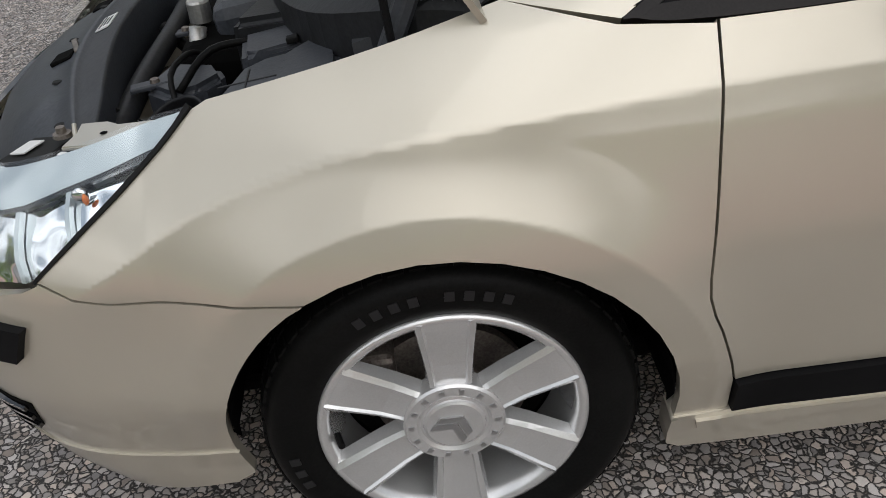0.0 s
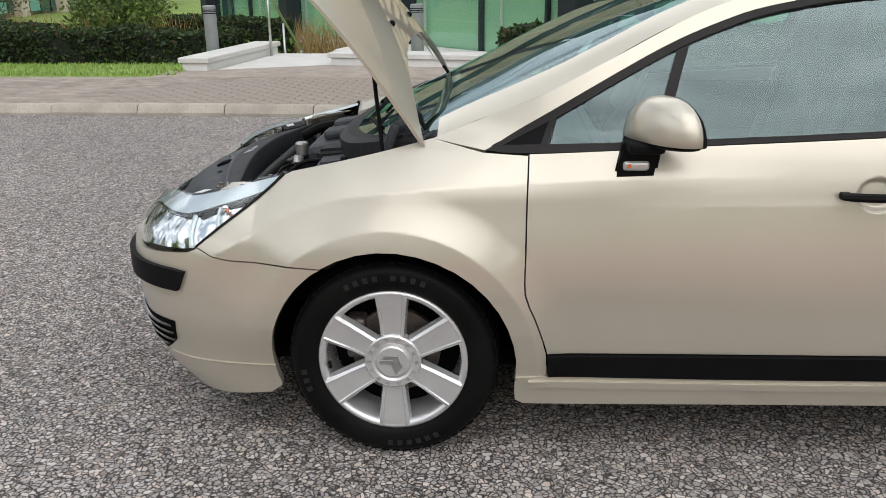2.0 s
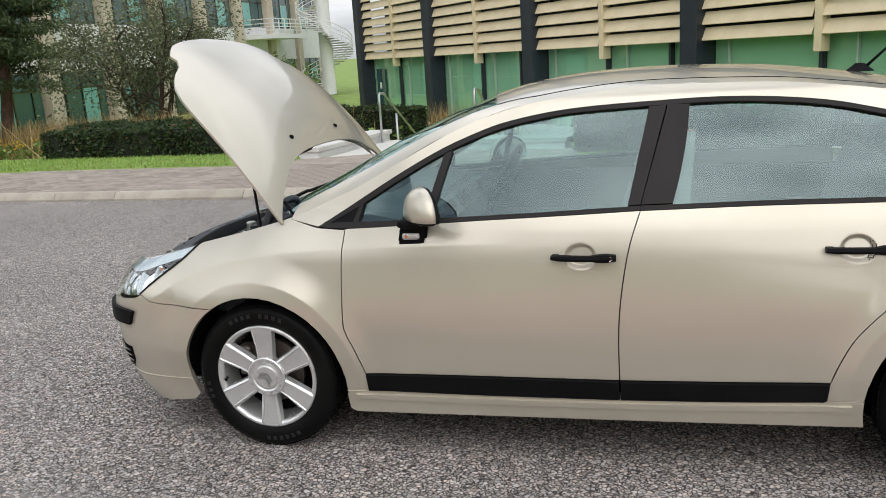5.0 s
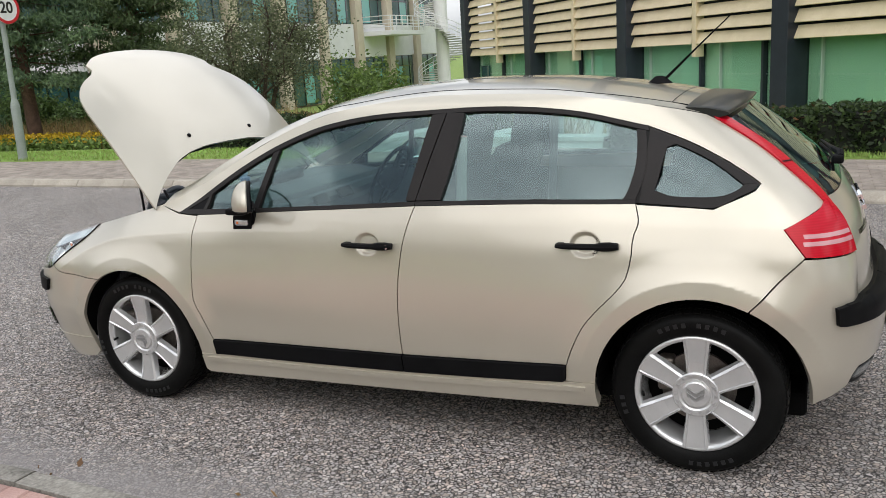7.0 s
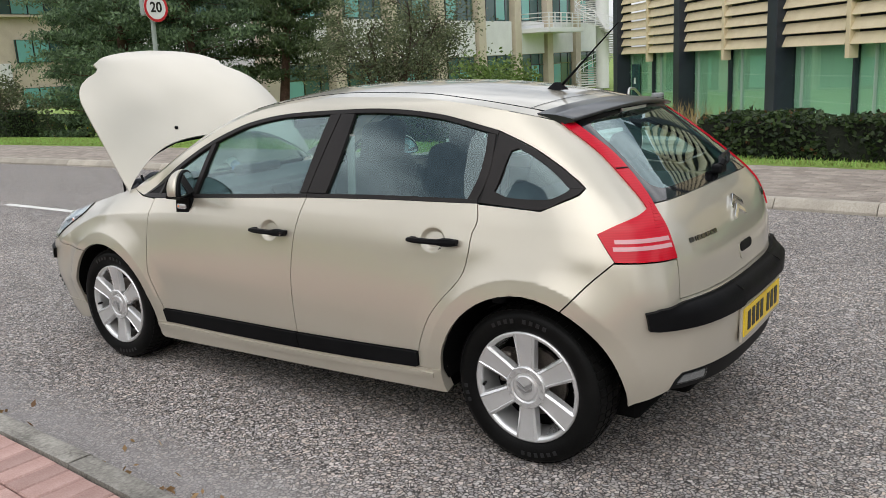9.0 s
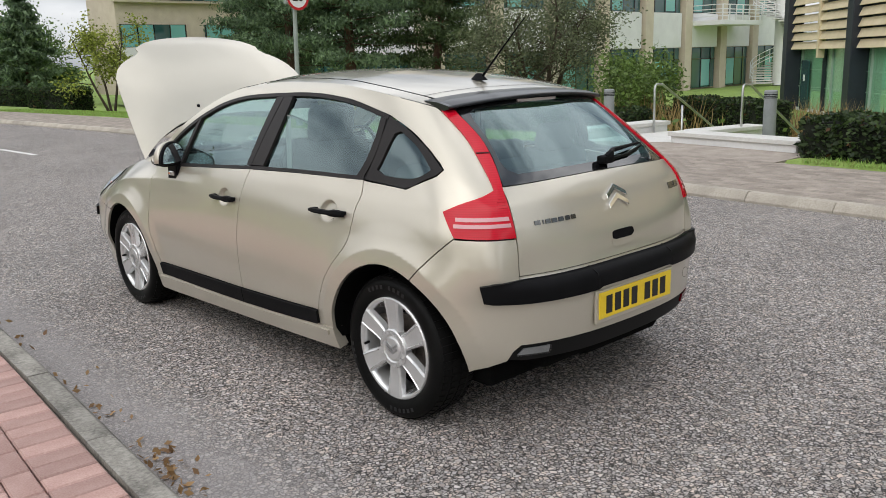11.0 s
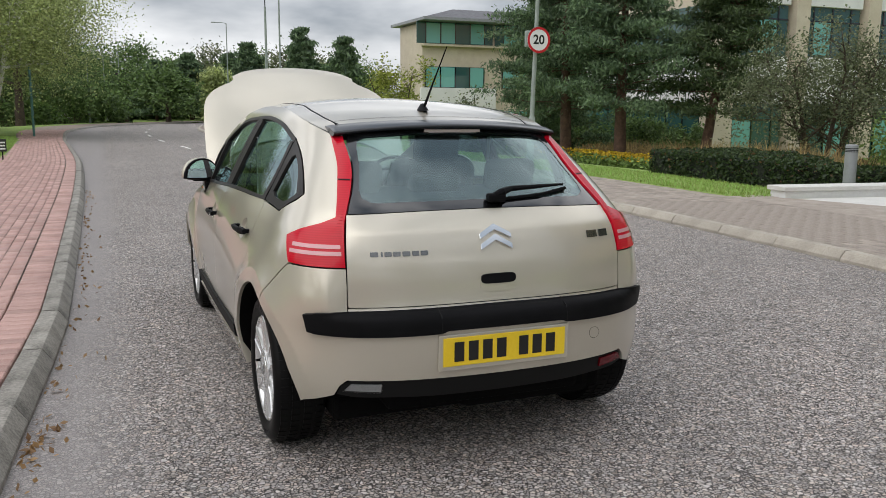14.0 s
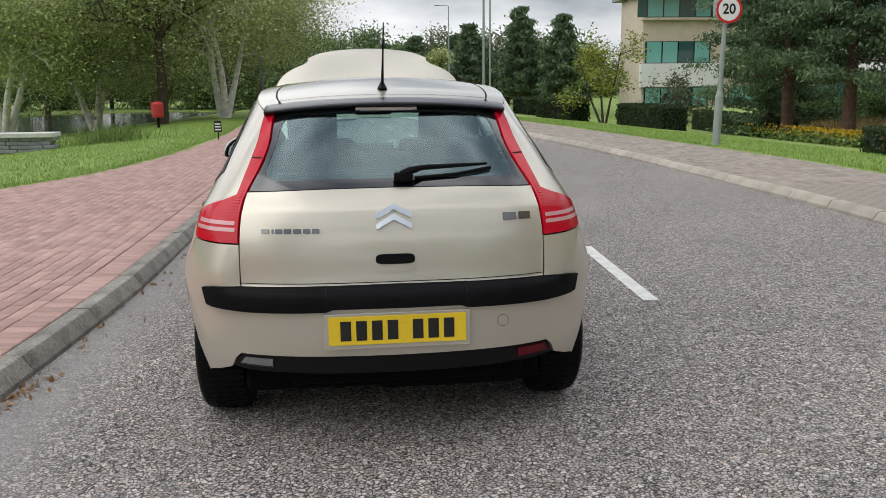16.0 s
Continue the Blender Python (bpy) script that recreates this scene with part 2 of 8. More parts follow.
YELLOW = material("yellow mark", (0.75, 0.55, 0.05), 0.5)
RED_PLASTIC = material("red plastic", (0.45, 0.03, 0.03), 0.4)


def glass(name, tint, low=0.06, high=0.8, shine=(1, 1, 1)):
    """Thin pane: it lets tinted light through, and mirrors more at grazing angles."""
    m = bpy.data.materials.new(name)
    m.use_nodes = True
    t = m.node_tree
    t.nodes.clear()
    out, mix = t.nodes.new("ShaderNodeOutputMaterial"), t.nodes.new("ShaderNodeMixShader")
    clear, gloss, lw = t.nodes.new("ShaderNodeBsdfTransparent"), t.nodes.new("ShaderNodeBsdfGlossy"), t.nodes.new("ShaderNodeLayerWeight")
    power, scale = t.nodes.new("ShaderNodeMath"), t.nodes.new("ShaderNodeMapRange")
    power.operation, power.inputs[1].default_value = "POWER", 3.0
    scale.inputs["To Min"].default_value, scale.inputs["To Max"].default_value = low, high
    clear.inputs["Color"].default_value = (*tint, 1)
    gloss.inputs["Color"].default_value = (*shine, 1)
    gloss.inputs["Roughness"].default_value = 0.0
    lw.inputs["Blend"].default_value = 0.5
    t.links.new(lw.outputs["Facing"], power.inputs[0])
    t.links.new(power.outputs[0], scale.inputs["Value"])
    t.links.new(scale.outputs["Result"], mix.inputs["Fac"])
    t.links.new(clear.outputs["BSDF"], mix.inputs[1])
    t.links.new(gloss.outputs["BSDF"], mix.inputs[2])
    t.links.new(mix.outputs["Shader"], out.inputs["Surface"])
    return m


GLASS = glass("tinted car glass", (0.60, 0.78, 0.75), 0.115, 0.85, (0.78, 0.97, 1.0))
LAMP_GLASS = glass("clear lamp cover", (0.95, 0.97, 0.98), 0.06, 0.7)
GREEN_GLASS = glass("green window glass", (0.78, 0.90, 0.82), 0.06, 0.6, (0.85, 1.0, 0.93))

# ---- mesh tools ----
def mesh_object(name, verts, faces, mat, parent=None, label="", smooth=False):
    me = bpy.data.meshes.new(name)
    me.from_pydata([tuple(map(float, v)) for v in verts], [], [tuple(map(int, f)) for f in faces])
    for m in mat if isinstance(mat, (list, tuple)) else (mat,):
        me.materials.append(m)
    if smooth:
        me.polygons.foreach_set("use_smooth", [True] * len(me.polygons))
    ob = new(name, me)
    ob.parent = parent
    if label:
        tagged(ob, label)
    return ob


def part(name, bm, mat, parent=None, label="", smooth=False):
    bmesh.ops.recalc_face_normals(bm, faces=bm.faces)
    me = bpy.data.meshes.new(name)
    bm.to_mesh(me)
    bm.free()
    for m in mat if isinstance(mat, (list, tuple)) else (mat,):
        me.materials.append(m)
    if smooth:
        me.polygons.foreach_set("use_smooth", [True] * len(me.polygons))
    ob = new(name, me)
    ob.parent = parent
    if label:
        tagged(ob, label)
    return ob


def root(name, where, label, category, group="", kind=""):
    ob = new(name)
    ob.empty_display_size = 0.1
    ob.matrix_basis = where if isinstance(where, Matrix) else Matrix.Translation(where)
    return tagged(ob, label, category, group, kind)


def box(bm, size, at=(0, 0, 0), bevel=0.0, turn=(0, 0, 0), segments=2):
    m = pose(*at, *turn) @ Matrix.Diagonal((*size, 1))
    vs = bmesh.ops.create_cube(bm, size=1, matrix=m)["verts"]
    if bevel:
        es = list({e for v in vs for e in v.link_edges})
        bmesh.ops.bevel(bm, geom=es, offset=bevel, segments=segments, affect="EDGES", profile=0.5)
    return bm


def tube(bm, points, radius, sides=8, cap=True):
    """A round bar along points; radius may be a list."""
    pts = [Vector(p) for p in points]
    rad = radius if isinstance(radius, (list, tuple)) else [radius] * len(pts)
    rings, side_v = [], None
    for i, p in enumerate(pts):
        d = (pts[min(i + 1, len(pts) - 1)] - pts[max(i - 1, 0)]).normalized()
        if side_v is None:
            side_v = d.orthogonal().normalized()
        side_v = (side_v - d * side_v.dot(d)).normalized()
        up = d.cross(side_v)
        rings.append([bm.verts.new(p + (side_v * math.cos(a) + up * math.sin(a)) * rad[i]) for a in (2 * math.pi * k / sides for k in range(sides))])
    for a, b in zip(rings, rings[1:]):
        for k in range(sides):
            bm.faces.new((a[k], a[(k + 1) % sides], b[(k + 1) % sides], b[k]))
    if cap:
        bm.faces.new(rings[0][::-1])
        bm.faces.new(rings[-1])
    return bm


def lathe(bm, profile, steps=32, axis="Y", centre=(0, 0, 0), closed=False):
    """Turns (radius, height) pairs about an axis."""
    rings = []
    for k in range(steps):
        a = 2 * math.pi * k / steps
        ring = []
        for r, h in profile:
            c, s = r * math.cos(a), r * math.sin(a)
            p = (c, h, s) if axis == "Y" else (c, s, h) if axis == "Z" else (h, c, s)
            ring.append(bm.verts.new(Vector(p) + Vector(centre)))
        rings.append(ring)
    n = len(profile)
    for k in range(steps):
        a, b = rings[k], rings[(k + 1) % steps]
        for i in range(n if closed else n - 1):
            j = (i + 1) % n
            if profile[i][0] < 1e-6 and profile[j][0] < 1e-6:
                continue
            bm.faces.new((a[i], a[j], b[j], b[i]))
    bmesh.ops.remove_doubles(bm, verts=[v for r in rings for v in r], dist=1e-5)
    return bm


def prism(bm, outline, low, high, axis="Z"):
    """A flat outline with thickness."""
    def at(a, b, h):
        return (a, b, h) if axis == "Z" else (a, h, b) if axis == "Y" else (h, a, b)
    lo, hi = [bm.verts.new(at(a, b, low)) for a, b in outline], [bm.verts.new(at(a, b, high)) for a, b in outline]
    bm.faces.new(lo[::-1])
    bm.faces.new(hi)
    for i in range(len(outline)):
        j = (i + 1) % len(outline)
        bm.faces.new((lo[i], lo[j], hi[j], hi[i]))
    return bm


def smooth_line(points, step=0.03):
    """A rounded line through points (any dimension)."""
    p = np.array(points, float)
    if len(p) < 3:
        n = max(1, int(np.linalg.norm(p[1] - p[0]) / step))
        return [tuple(p[0] + (p[1] - p[0]) * k / n) for k in range(n + 1)]
    q = np.vstack([2 * p[0] - p[1], p, 2 * p[-1] - p[-2]])
    out = []
    for i in range(1, len(q) - 2):
        n = max(1, int(np.linalg.norm(q[i + 1] - q[i]) / step))
        for k in range(n):
            t = k / n
            out.append(tuple(0.5 * (2 * q[i] + (q[i + 1] - q[i - 1]) * t + (2 * q[i - 1] - 5 * q[i] + 4 * q[i + 1] - q[i + 2]) * t**2 + (3 * q[i] - q[i - 1] - 3 * q[i + 1] + q[i + 2]) * t**3)))
    return out + [tuple(p[-1])]


def loop_of(*lines, step=0.03):
    """A closed outline from rounded lines that meet in corners."""
    out = []
    for line in lines:
        s = smooth_line(line, step)
        out += s[:-1] if np.linalg.norm(np.array(s[-1]) - np.array(lines[(lines.index(line) + 1) % len(lines)][0])) < 1e-6 else s
    return out

# ---- the car's body surface ----
def spline(points):
    """Smooth function through (x, value) pairs."""
    xs, vs = np.array([p[0] for p in points], float), np.array([p[1] for p in points], float)
    sl = np.diff(vs) / np.diff(xs)
    m = np.concatenate([[sl[0]], np.where(sl[1:] * sl[:-1] > 0, 2 * sl[1:] * sl[:-1] / (sl[1:] + sl[:-1] + 1e-12), 0.0), [sl[-1]]])

    def f(x):
        x = np.asarray(x, float)
        i = np.clip(np.searchsorted(xs, x) - 1, 0, len(xs) - 2)
        h = xs[i + 1] - xs[i]
        t = (x - xs[i]) / h
        inside = (2 * t**3 - 3 * t**2 + 1) * vs[i] + (t**3 - 2 * t**2 + t) * h * m[i] + (3 * t**2 - 2 * t**3) * vs[i + 1] + (t**3 - t**2) * h * m[i + 1]
        return np.where(x < xs[0], vs[0] + m[0] * (x - xs[0]), np.where(x > xs[-1], vs[-1] + m[-1] * (x - xs[-1]), inside))
    return f


# half width of the body over height, at stations along the car
LEVELS = (0.17, 0.30, 0.45, 0.62, 0.80, 0.92, 1.00, 1.15, 1.30, 1.38, 1.42)
SECTIONS = {
    -0.40: (0.770, 0.795, 0.825, 0.820, 0.728, 0.622, 0.54, 0.45, 0.36, 0.31, 0.28),
    0.00: (0.790, 0.830, 0.862, 0.866, 0.815, 0.741, 0.66, 0.56, 0.46, 0.40, 0.36),
    0.45: (0.810, 0.832, 0.850, 0.862, 0.838, 0.801, 0.772, 0.710, 0.630, 0.575, 0.53),
    1.00: (0.812, 0.838, 0.856, 0.864, 0.848, 0.818, 0.785, 0.716, 0.640, 0.590, 0.54),
    1.50: (0.815, 0.842, 0.860, 0.866, 0.852, 0.824, 0.790, 0.722, 0.645, 0.597, 0.55),
    2.10: (0.815, 0.845, 0.862, 0.866, 0.846, 0.812, 0.778, 0.708, 0.630, 0.580, 0.53),
    2.65: (0.806, 0.834, 0.845, 0.846, 0.820, 0.778, 0.738, 0.664, 0.580, 0.530, 0.49),
}
_rows = [spline(list(zip(LEVELS, s))) for s in SECTIONS.values()]
_sx = np.array(list(SECTIONS), float)


shoulder = spline([(-0.60, 0.58), (-0.474, 0.654), (-0.35, 0.725), (-0.24, 0.768), (-0.10, 0.807), (0.017, 0.824), (0.18, 0.840), (0.39, 0.855), (0.60, 0.868), (1.4, 0.885)])


def width(x, z):
    x, z = np.broadcast_arrays(np.asarray(x, float), np.asarray(z, float))
    vals = np.stack([r(z) for r in _rows])
    xc = np.clip(x, _sx[0], _sx[-1])
    i = np.clip(np.searchsorted(_sx, xc) - 1, 0, len(_sx) - 2)
    take = lambda k: np.take_along_axis(vals, np.clip(k, 0, len(_sx) - 1)[None], 0)[0]
    h = _sx[i + 1] - _sx[i]
    t = (xc - _sx[i]) / h
    sl = (take(i + 1) - take(i)) / h
    m0 = np.where(i > 0, ((take(i) - take(i - 1)) / (_sx[i] - _sx[np.maximum(i - 1, 0)] + 1e-9) + sl) / 2, sl)
    j = np.minimum(i + 2, len(_sx) - 1)
    m1 = np.where(i < len(_sx) - 2, ((take(j) - take(i + 1)) / (_sx[j] - _sx[i + 1] + 1e-9) + sl) / 2, 0 * sl)
    w = (2 * t**3 - 3 * t**2 + 1) * take(i) + (t**3 - 2 * t**2 + t) * h * m0 + (3 * t**2 - 2 * t**3) * take(i + 1) + (t**3 - t**2) * h * m1
    # flared lips round the wheel arches
    for cx, cz, r, b in ((0.0, 0.306, 0.364, 0.058), (2.622, 0.312, 0.376, 0.060)):
        f = np.clip((r + b + 0.11 - np.hypot(x - cx, z - cz)) / 0.11, 0, 1) ** 1.8
        w = w + 0.020 * f * np.clip((z - 0.22) / 0.2, 0, 1)
    # hollows behind the door handles
    for cx, cz in ((1.305, 0.836), (2.211, 0.861)):
        f = np.clip((1 - np.hypot((x - cx) / 0.058, (z - cz) / 0.046)) / 0.30, 0, 1)
        w = w - 0.020 * f * f * (3 - 2 * f)
    # the shoulder crease on the front wings, fading out along the doors
    over = np.clip(np.minimum(z, 0.99) - shoulder(x), 0, 1)
    ridge = np.clip(1 - np.abs(z - shoulder(x)) / 0.13, 0, 1) ** 2 * np.clip((0.40 - x) / 0.4, 0, 1) * np.clip((x + 0.56) / 0.12, 0, 1)
    return w + 0.011 * ridge - 0.31 * over * np.clip((1.1 - x) / 0.8, 0, 1) * np.clip((x + 0.62) / 0.25, 0, 1)


tail_x = spline([(0.16, 3.12), (0.26, 3.205), (0.40, 3.245), (0.56, 3.258), (0.625, 3.257), (0.658, 3.200), (0.80, 3.178), (0.93, 3.135), (1.00, 3.085), (1.10, 2.975), (1.20, 2.855), (1.30, 2.72), (1.40, 2.57)])
nose_x = spline([(0.14, -0.80), (0.22, -0.885), (0.32, -0.915), (0.45, -0.935), (0.56, -0.94), (0.64, -0.91), (0.72, -0.835), (0.80, -0.70), (0.88, -0.52)])
tail_corner = spline([(0.16, 3.12), (0.26, 3.205), (0.40, 3.243), (0.58, 3.250), (0.70, 3.232), (0.80, 3.195), (0.93, 3.135), (1.00, 3.085), (1.10, 2.975), (1.20, 2.855), (1.30, 2.72), (1.40, 2.57)])
tail_start = spline([(0.2, 2.61), (0.55, 2.61), (0.7, 2.63), (0.92, 2.63), (1.0, 2.57), (1.2, 2.37), (1.4, 2.15)])
NOSE_START = -0.30
U_TAIL, U_NOSE, CAP = 2.6, -0.30, 1.0


def tail_power(z):
    """How square the tail is in plan at that height."""
    t = np.clip((z - 0.50) / 0.45, 0, 1)
    return 2.8 + 0.7 * t * t * (3 - 2 * t)


def half(x, z):
    """Half width with the rounding of the tail."""
    s = np.clip((x - tail_start(z)) / (tail_x(z) - tail_start(z)), 0, 0.999)
    return width(x, z) * (1 - s ** tail_power(z)) ** (1 / tail_power(z))


def side(u, z):
    """The left flank of the body: u is metres along the flank, then round the tail (2.6 to 3.6) or the nose (-0.3 to -1.3)."""
    u, z = np.broadcast_arrays(np.asarray(u, float), np.asarray(z, float))
    xs = tail_start(z)
    flank = np.where(u > 1.6, 1.6 + (u - 1.6) * (xs - 1.6) / (U_TAIL - 1.6), u)
    a = np.clip((u - U_TAIL) / CAP, 0, 1) * math.pi / 2
    k = tail_power(z)
    r = (np.sin(a) ** k + np.cos(a) ** k) ** (-1 / k)
    w = np.clip((a / (math.pi / 2) - 0.50) / 0.08, 0, 1)
    xt, yt = xs + (tail_corner(z) + (tail_x(z) - tail_corner(z)) * w - xs) * r * np.sin(a), r * np.cos(a)
    b = np.clip((U_NOSE - u) / CAP, 0, 1) * math.pi / 2
    q = (np.sin(b) ** 3.0 + np.cos(b) ** 3.0) ** (-1 / 3.0)
    xn, yn = NOSE_START + (nose_x(z) - NOSE_START) * q * np.sin(b), q * np.cos(b)
    x = np.where(u > U_TAIL, xt, np.where(u < U_NOSE, xn, flank))
    f = np.where(u > U_TAIL, yt, np.where(u < U_NOSE, yn, 1.0))
    return np.stack([x, -width(x, z) * f, z], -1)


crown = spline([(-0.40, 0.79), (-0.25, 0.865), (0.16, 1.065), (0.50, 1.235), (0.90, 1.388), (1.08, 1.428), (1.30, 1.452), (1.55, 1.459), (1.90, 1.448), (2.20, 1.415), (2.40, 1.383), (2.65, 1.326), (2.80, 1.285)])
eave = spline([(-0.40, 0.745), (0.12, 0.955), (0.44, 1.085), (0.79, 1.265), (1.08, 1.362), (1.57, 1.410), (1.95, 1.402), (2.22, 1.375), (2.42, 1.343), (2.65, 1.290), (2.8, 1.24)])


def top(x, y):
    """Windscreen and roof from above."""
    x, y = np.broadcast_arrays(np.asarray(x, float), np.asarray(y, float))
    e = eave(x)
    t = np.abs(y) / half(x, e)
    # the windscreen stays flatter across; its pillar takes the turn
    glazed = np.clip((1.12 - x) / 0.25, 0, 1)
    fall = (1 - glazed) * t ** 2.3 + glazed * (0.70 * t ** 2.3 + 0.30 * np.clip((t - 0.84) / 0.16, 0, 1.2) ** 1.6)
    return np.stack([x, y, crown(x) - (crown(x) - e) * fall], -1)

# ---- ground, road, kerbs and paving ----
near_kerb = spline([(-75, 9.0), (-68, 4.6), (-61, 0.6), (-56, -1.4), (-50, -2.4), (-42, -3.0), (-32, -2.76), (-23.7, -2.3), (-14.3, -1.82), (-6, -1.69), (0, -1.67), (2.5, -1.80), (12, -2.4), (40, -4.5)])
far_kerb = spline([(-75, 19.0), (-68, 13.0), (-60, 7.6), (-52, 4.6), (-43, 3.85), (-34, 3.85), (-25, 4.4), (-14, 5.05), (-9, 5.25), (-4, 5.2), (0, 5.02), (3, 4.75), (12, 4.1), (40, 2.0)])
path_edge = spline([(-75, 5.0), (-61, -2.6), (-50, -5.2), (-42, -5.3), (-28, -4.3), (-16.8, -3.85), (-13.4, -3.85), (-8.5, -4.2), (-6, -4.9), (-4, -5.8), (0, -7.4), (6, -9.5), (40, -20)])
verge_edge = spline([(-75, 22.0), (-60, 10.2), (-52, 7.0), (-43, 6.1), (-34, 6.1), (-25, 6.7), (-14, 7.35), (-9, 7.6), (-4, 7.6), (0, 7.45), (3, 7.2), (12, 6.6), (40, 4.5)])
UP = 0.105  # height of the kerbs


def rise(x, y):
    """Height of the open ground."""
    x, y = np.asarray(x, float), np.asarray(y, float)
    far = np.clip((y - verge_edge(x) - 0.6) / 15.0, 0, 1)
    near = np.clip((path_edge(x) - 1.2 - y) / 6.5, 0, 1)
    up_lawn = UP - 0.01
    right = up_lawn - 1.5 * far**1.15
    left = up_lawn - 0.55 * near**1.4
    return np.where(y > 1.5, right, left)


ROAD_X = np.concatenate([np.linspace(-75, -30, 46), np.linspace(-29.2, 12, 60), np.linspace(13, 40, 14)])


def strip(name, low, high, lift, mat, kind, label, cols=6, xs=ROAD_X, category="ground"):
    """A ribbon of ground between two lines along the road."""
    verts, faces = [], []
    for x in xs:
        a, b = float(low(x)), float(high(x))
        for k in range(cols + 1):
            y = a + (b - a) * k / cols
            verts.append((x, y, lift(x, y) if callable(lift) else lift))
    w = cols + 1
    for i in range(len(xs) - 1):
        for k in range(cols):
            faces.append((i * w + k, (i + 1) * w + k, (i + 1) * w + k + 1, i * w + k + 1))
    ob = mesh_object(name, verts, faces, mat)
    bm = bmesh.new()
    bm.from_mesh(ob.data)
    bmesh.ops.recalc_face_normals(bm, faces=bm.faces)
    if sum(f.normal.z for f in bm.faces) < 0:
        bmesh.ops.reverse_faces(bm, faces=bm.faces)
    bm.to_mesh(ob.data)
    bm.free()
    return tagged(ob, label, category, kind=kind)


strip("road", lambda x: near_kerb(x) - 0.06, lambda x: far_kerb(x) + 0.06, 0.0, ASPHALT, "structure", "grey chipped asphalt road with a worn surface", 8)
strip("pavement_near", lambda x: path_edge(x), lambda x: near_kerb(x) - 0.155, UP - 0.03, JOINT, "structure", "sandy bed of the red block pavement", 4)
strip("pavement_far", lambda x: far_kerb(x) + 0.155, lambda x: verge_edge(x), UP - 0.03, JOINT, "structure", "sandy bed of the buff block pavement", 4)

# one sheet of ground to the horizon, dipping under the road and its pavements
gx = np.concatenate([[-2500, -900, -400, -200, -130], np.linspace(-95, 45, 141), [70, 120, 250, 700, 2500]])
gy = np.concatenate([[-2500, -900, -350, -150, -90], np.linspace(-60, 70, 174), [90, 130, 250, 700, 2500]])
GX, GY = np.meshgrid(gx, gy, indexing="ij")
GZ = rise(GX, GY)
inner = (GY > path_edge(np.clip(GX, -75, 40)) + 0.25) & (GY < verge_edge(np.clip(GX, -75, 40)) - 0.25) & (GX > -75) & (GX < 40)
GZ = np.where(inner, -0.25, GZ)
# the pond lies in a hollow beside the lawn
pond = lambda x, y: ((x + 54) / 22.0) ** 2 + ((y + 18.0) / 10.5) ** 2
GZ = np.where(pond(GX, GY) < 1.0, -1.0, GZ)
ny = len(gy)
gv = np.stack([GX, GY, GZ], -1).reshape(-1, 3)
gf = [(i * ny + j, (i + 1) * ny + j, (i + 1) * ny + j + 1, i * ny + j + 1) for i in range(len(gx) - 1) for j in range(ny - 1)]
tagged(mesh_object("ground", gv, gf, GRASS, smooth=True), "mown green lawn on gently falling ground", "lawn", kind="structure")


def kerb_row(name, line, side_sign, x0, x1, label, mat):
    """Concrete kerb stones, 0.915 m long, each a piece of its own."""
    owner = root(name, (0, 0, 0), label, "kerb", kind="structure")
    bm = bmesh.new()
    prof = [(0.0, -0.06), (0.0, 0.028), (0.044, UP - 0.014), (0.054, UP - 0.003), (0.068, UP), (0.150, UP), (0.150, -0.06)]
    prism(bm, prof, -0.4535, 0.4535, "Y")
    bmesh.ops.recalc_face_normals(bm, faces=bm.faces)
    base = bpy.data.meshes.new("kerb_stone")
    bm.to_mesh(base)
    bm.free()
    base.materials.append(mat)
    x = x1
    rnd = random.Random(5)
    while x > x0:
        d = 0.915 / math.hypot(1, float(line(x) - line(x - 0.915)) / 0.915)
        a, b = (x, float(line(x))), (x - d, float(line(x - d)))
        turn = math.degrees(math.atan2(b[1] - a[1], b[0] - a[0]))
        ob = new("kerb_stone", base)
        ob.parent = owner
        ob.matrix_basis = pose((a[0] + b[0]) / 2, (a[1] + b[1]) / 2, rnd.uniform(-0.004, 0.004), 0, 0, turn + 90 + (180 if side_sign > 0 else 0) + rnd.uniform(-0.3, 0.3))
        x -= d
    return owner


kerb_row("kerb_near", near_kerb, -1, -70, 24, "worn grey concrete kerb along the red pavement", KERB)
kerb_row("kerb_far", far_kerb, 1, -70, 24, "worn buff concrete kerb along the far pavement", KERB_BUFF)

# dashed centre line
centre = spline([(-75, 13.0), (-58.8, 3.0), (-46.6, 1.15), (-39, 0.72), (-33.5, 0.74), (-29, 0.95), (-24, 1.3), (-15, 1.85), (-6, 2.10), (0.2, 1.83), (8, 1.4)])
lines = root("centre_line", (0, 0, 0), "white dashed centre line, slightly worn", "road marking", kind="structure")
for k in range(11):
    xs = np.linspace(1.15 - 6.15 * k, -0.75 - 6.15 * k, 9)
    vs, fs = [], []
    for x in xs:
        vs += [(x, float(centre(x)) - 0.052, 0.004), (x, float(centre(x)) + 0.052, 0.004)]
    fs = [(2 * i, 2 * i + 1, 2 * i + 3, 2 * i + 2) for i in range(len(xs) - 1)]
    mesh_object("dash", vs, fs, PAINT_LINE, lines)

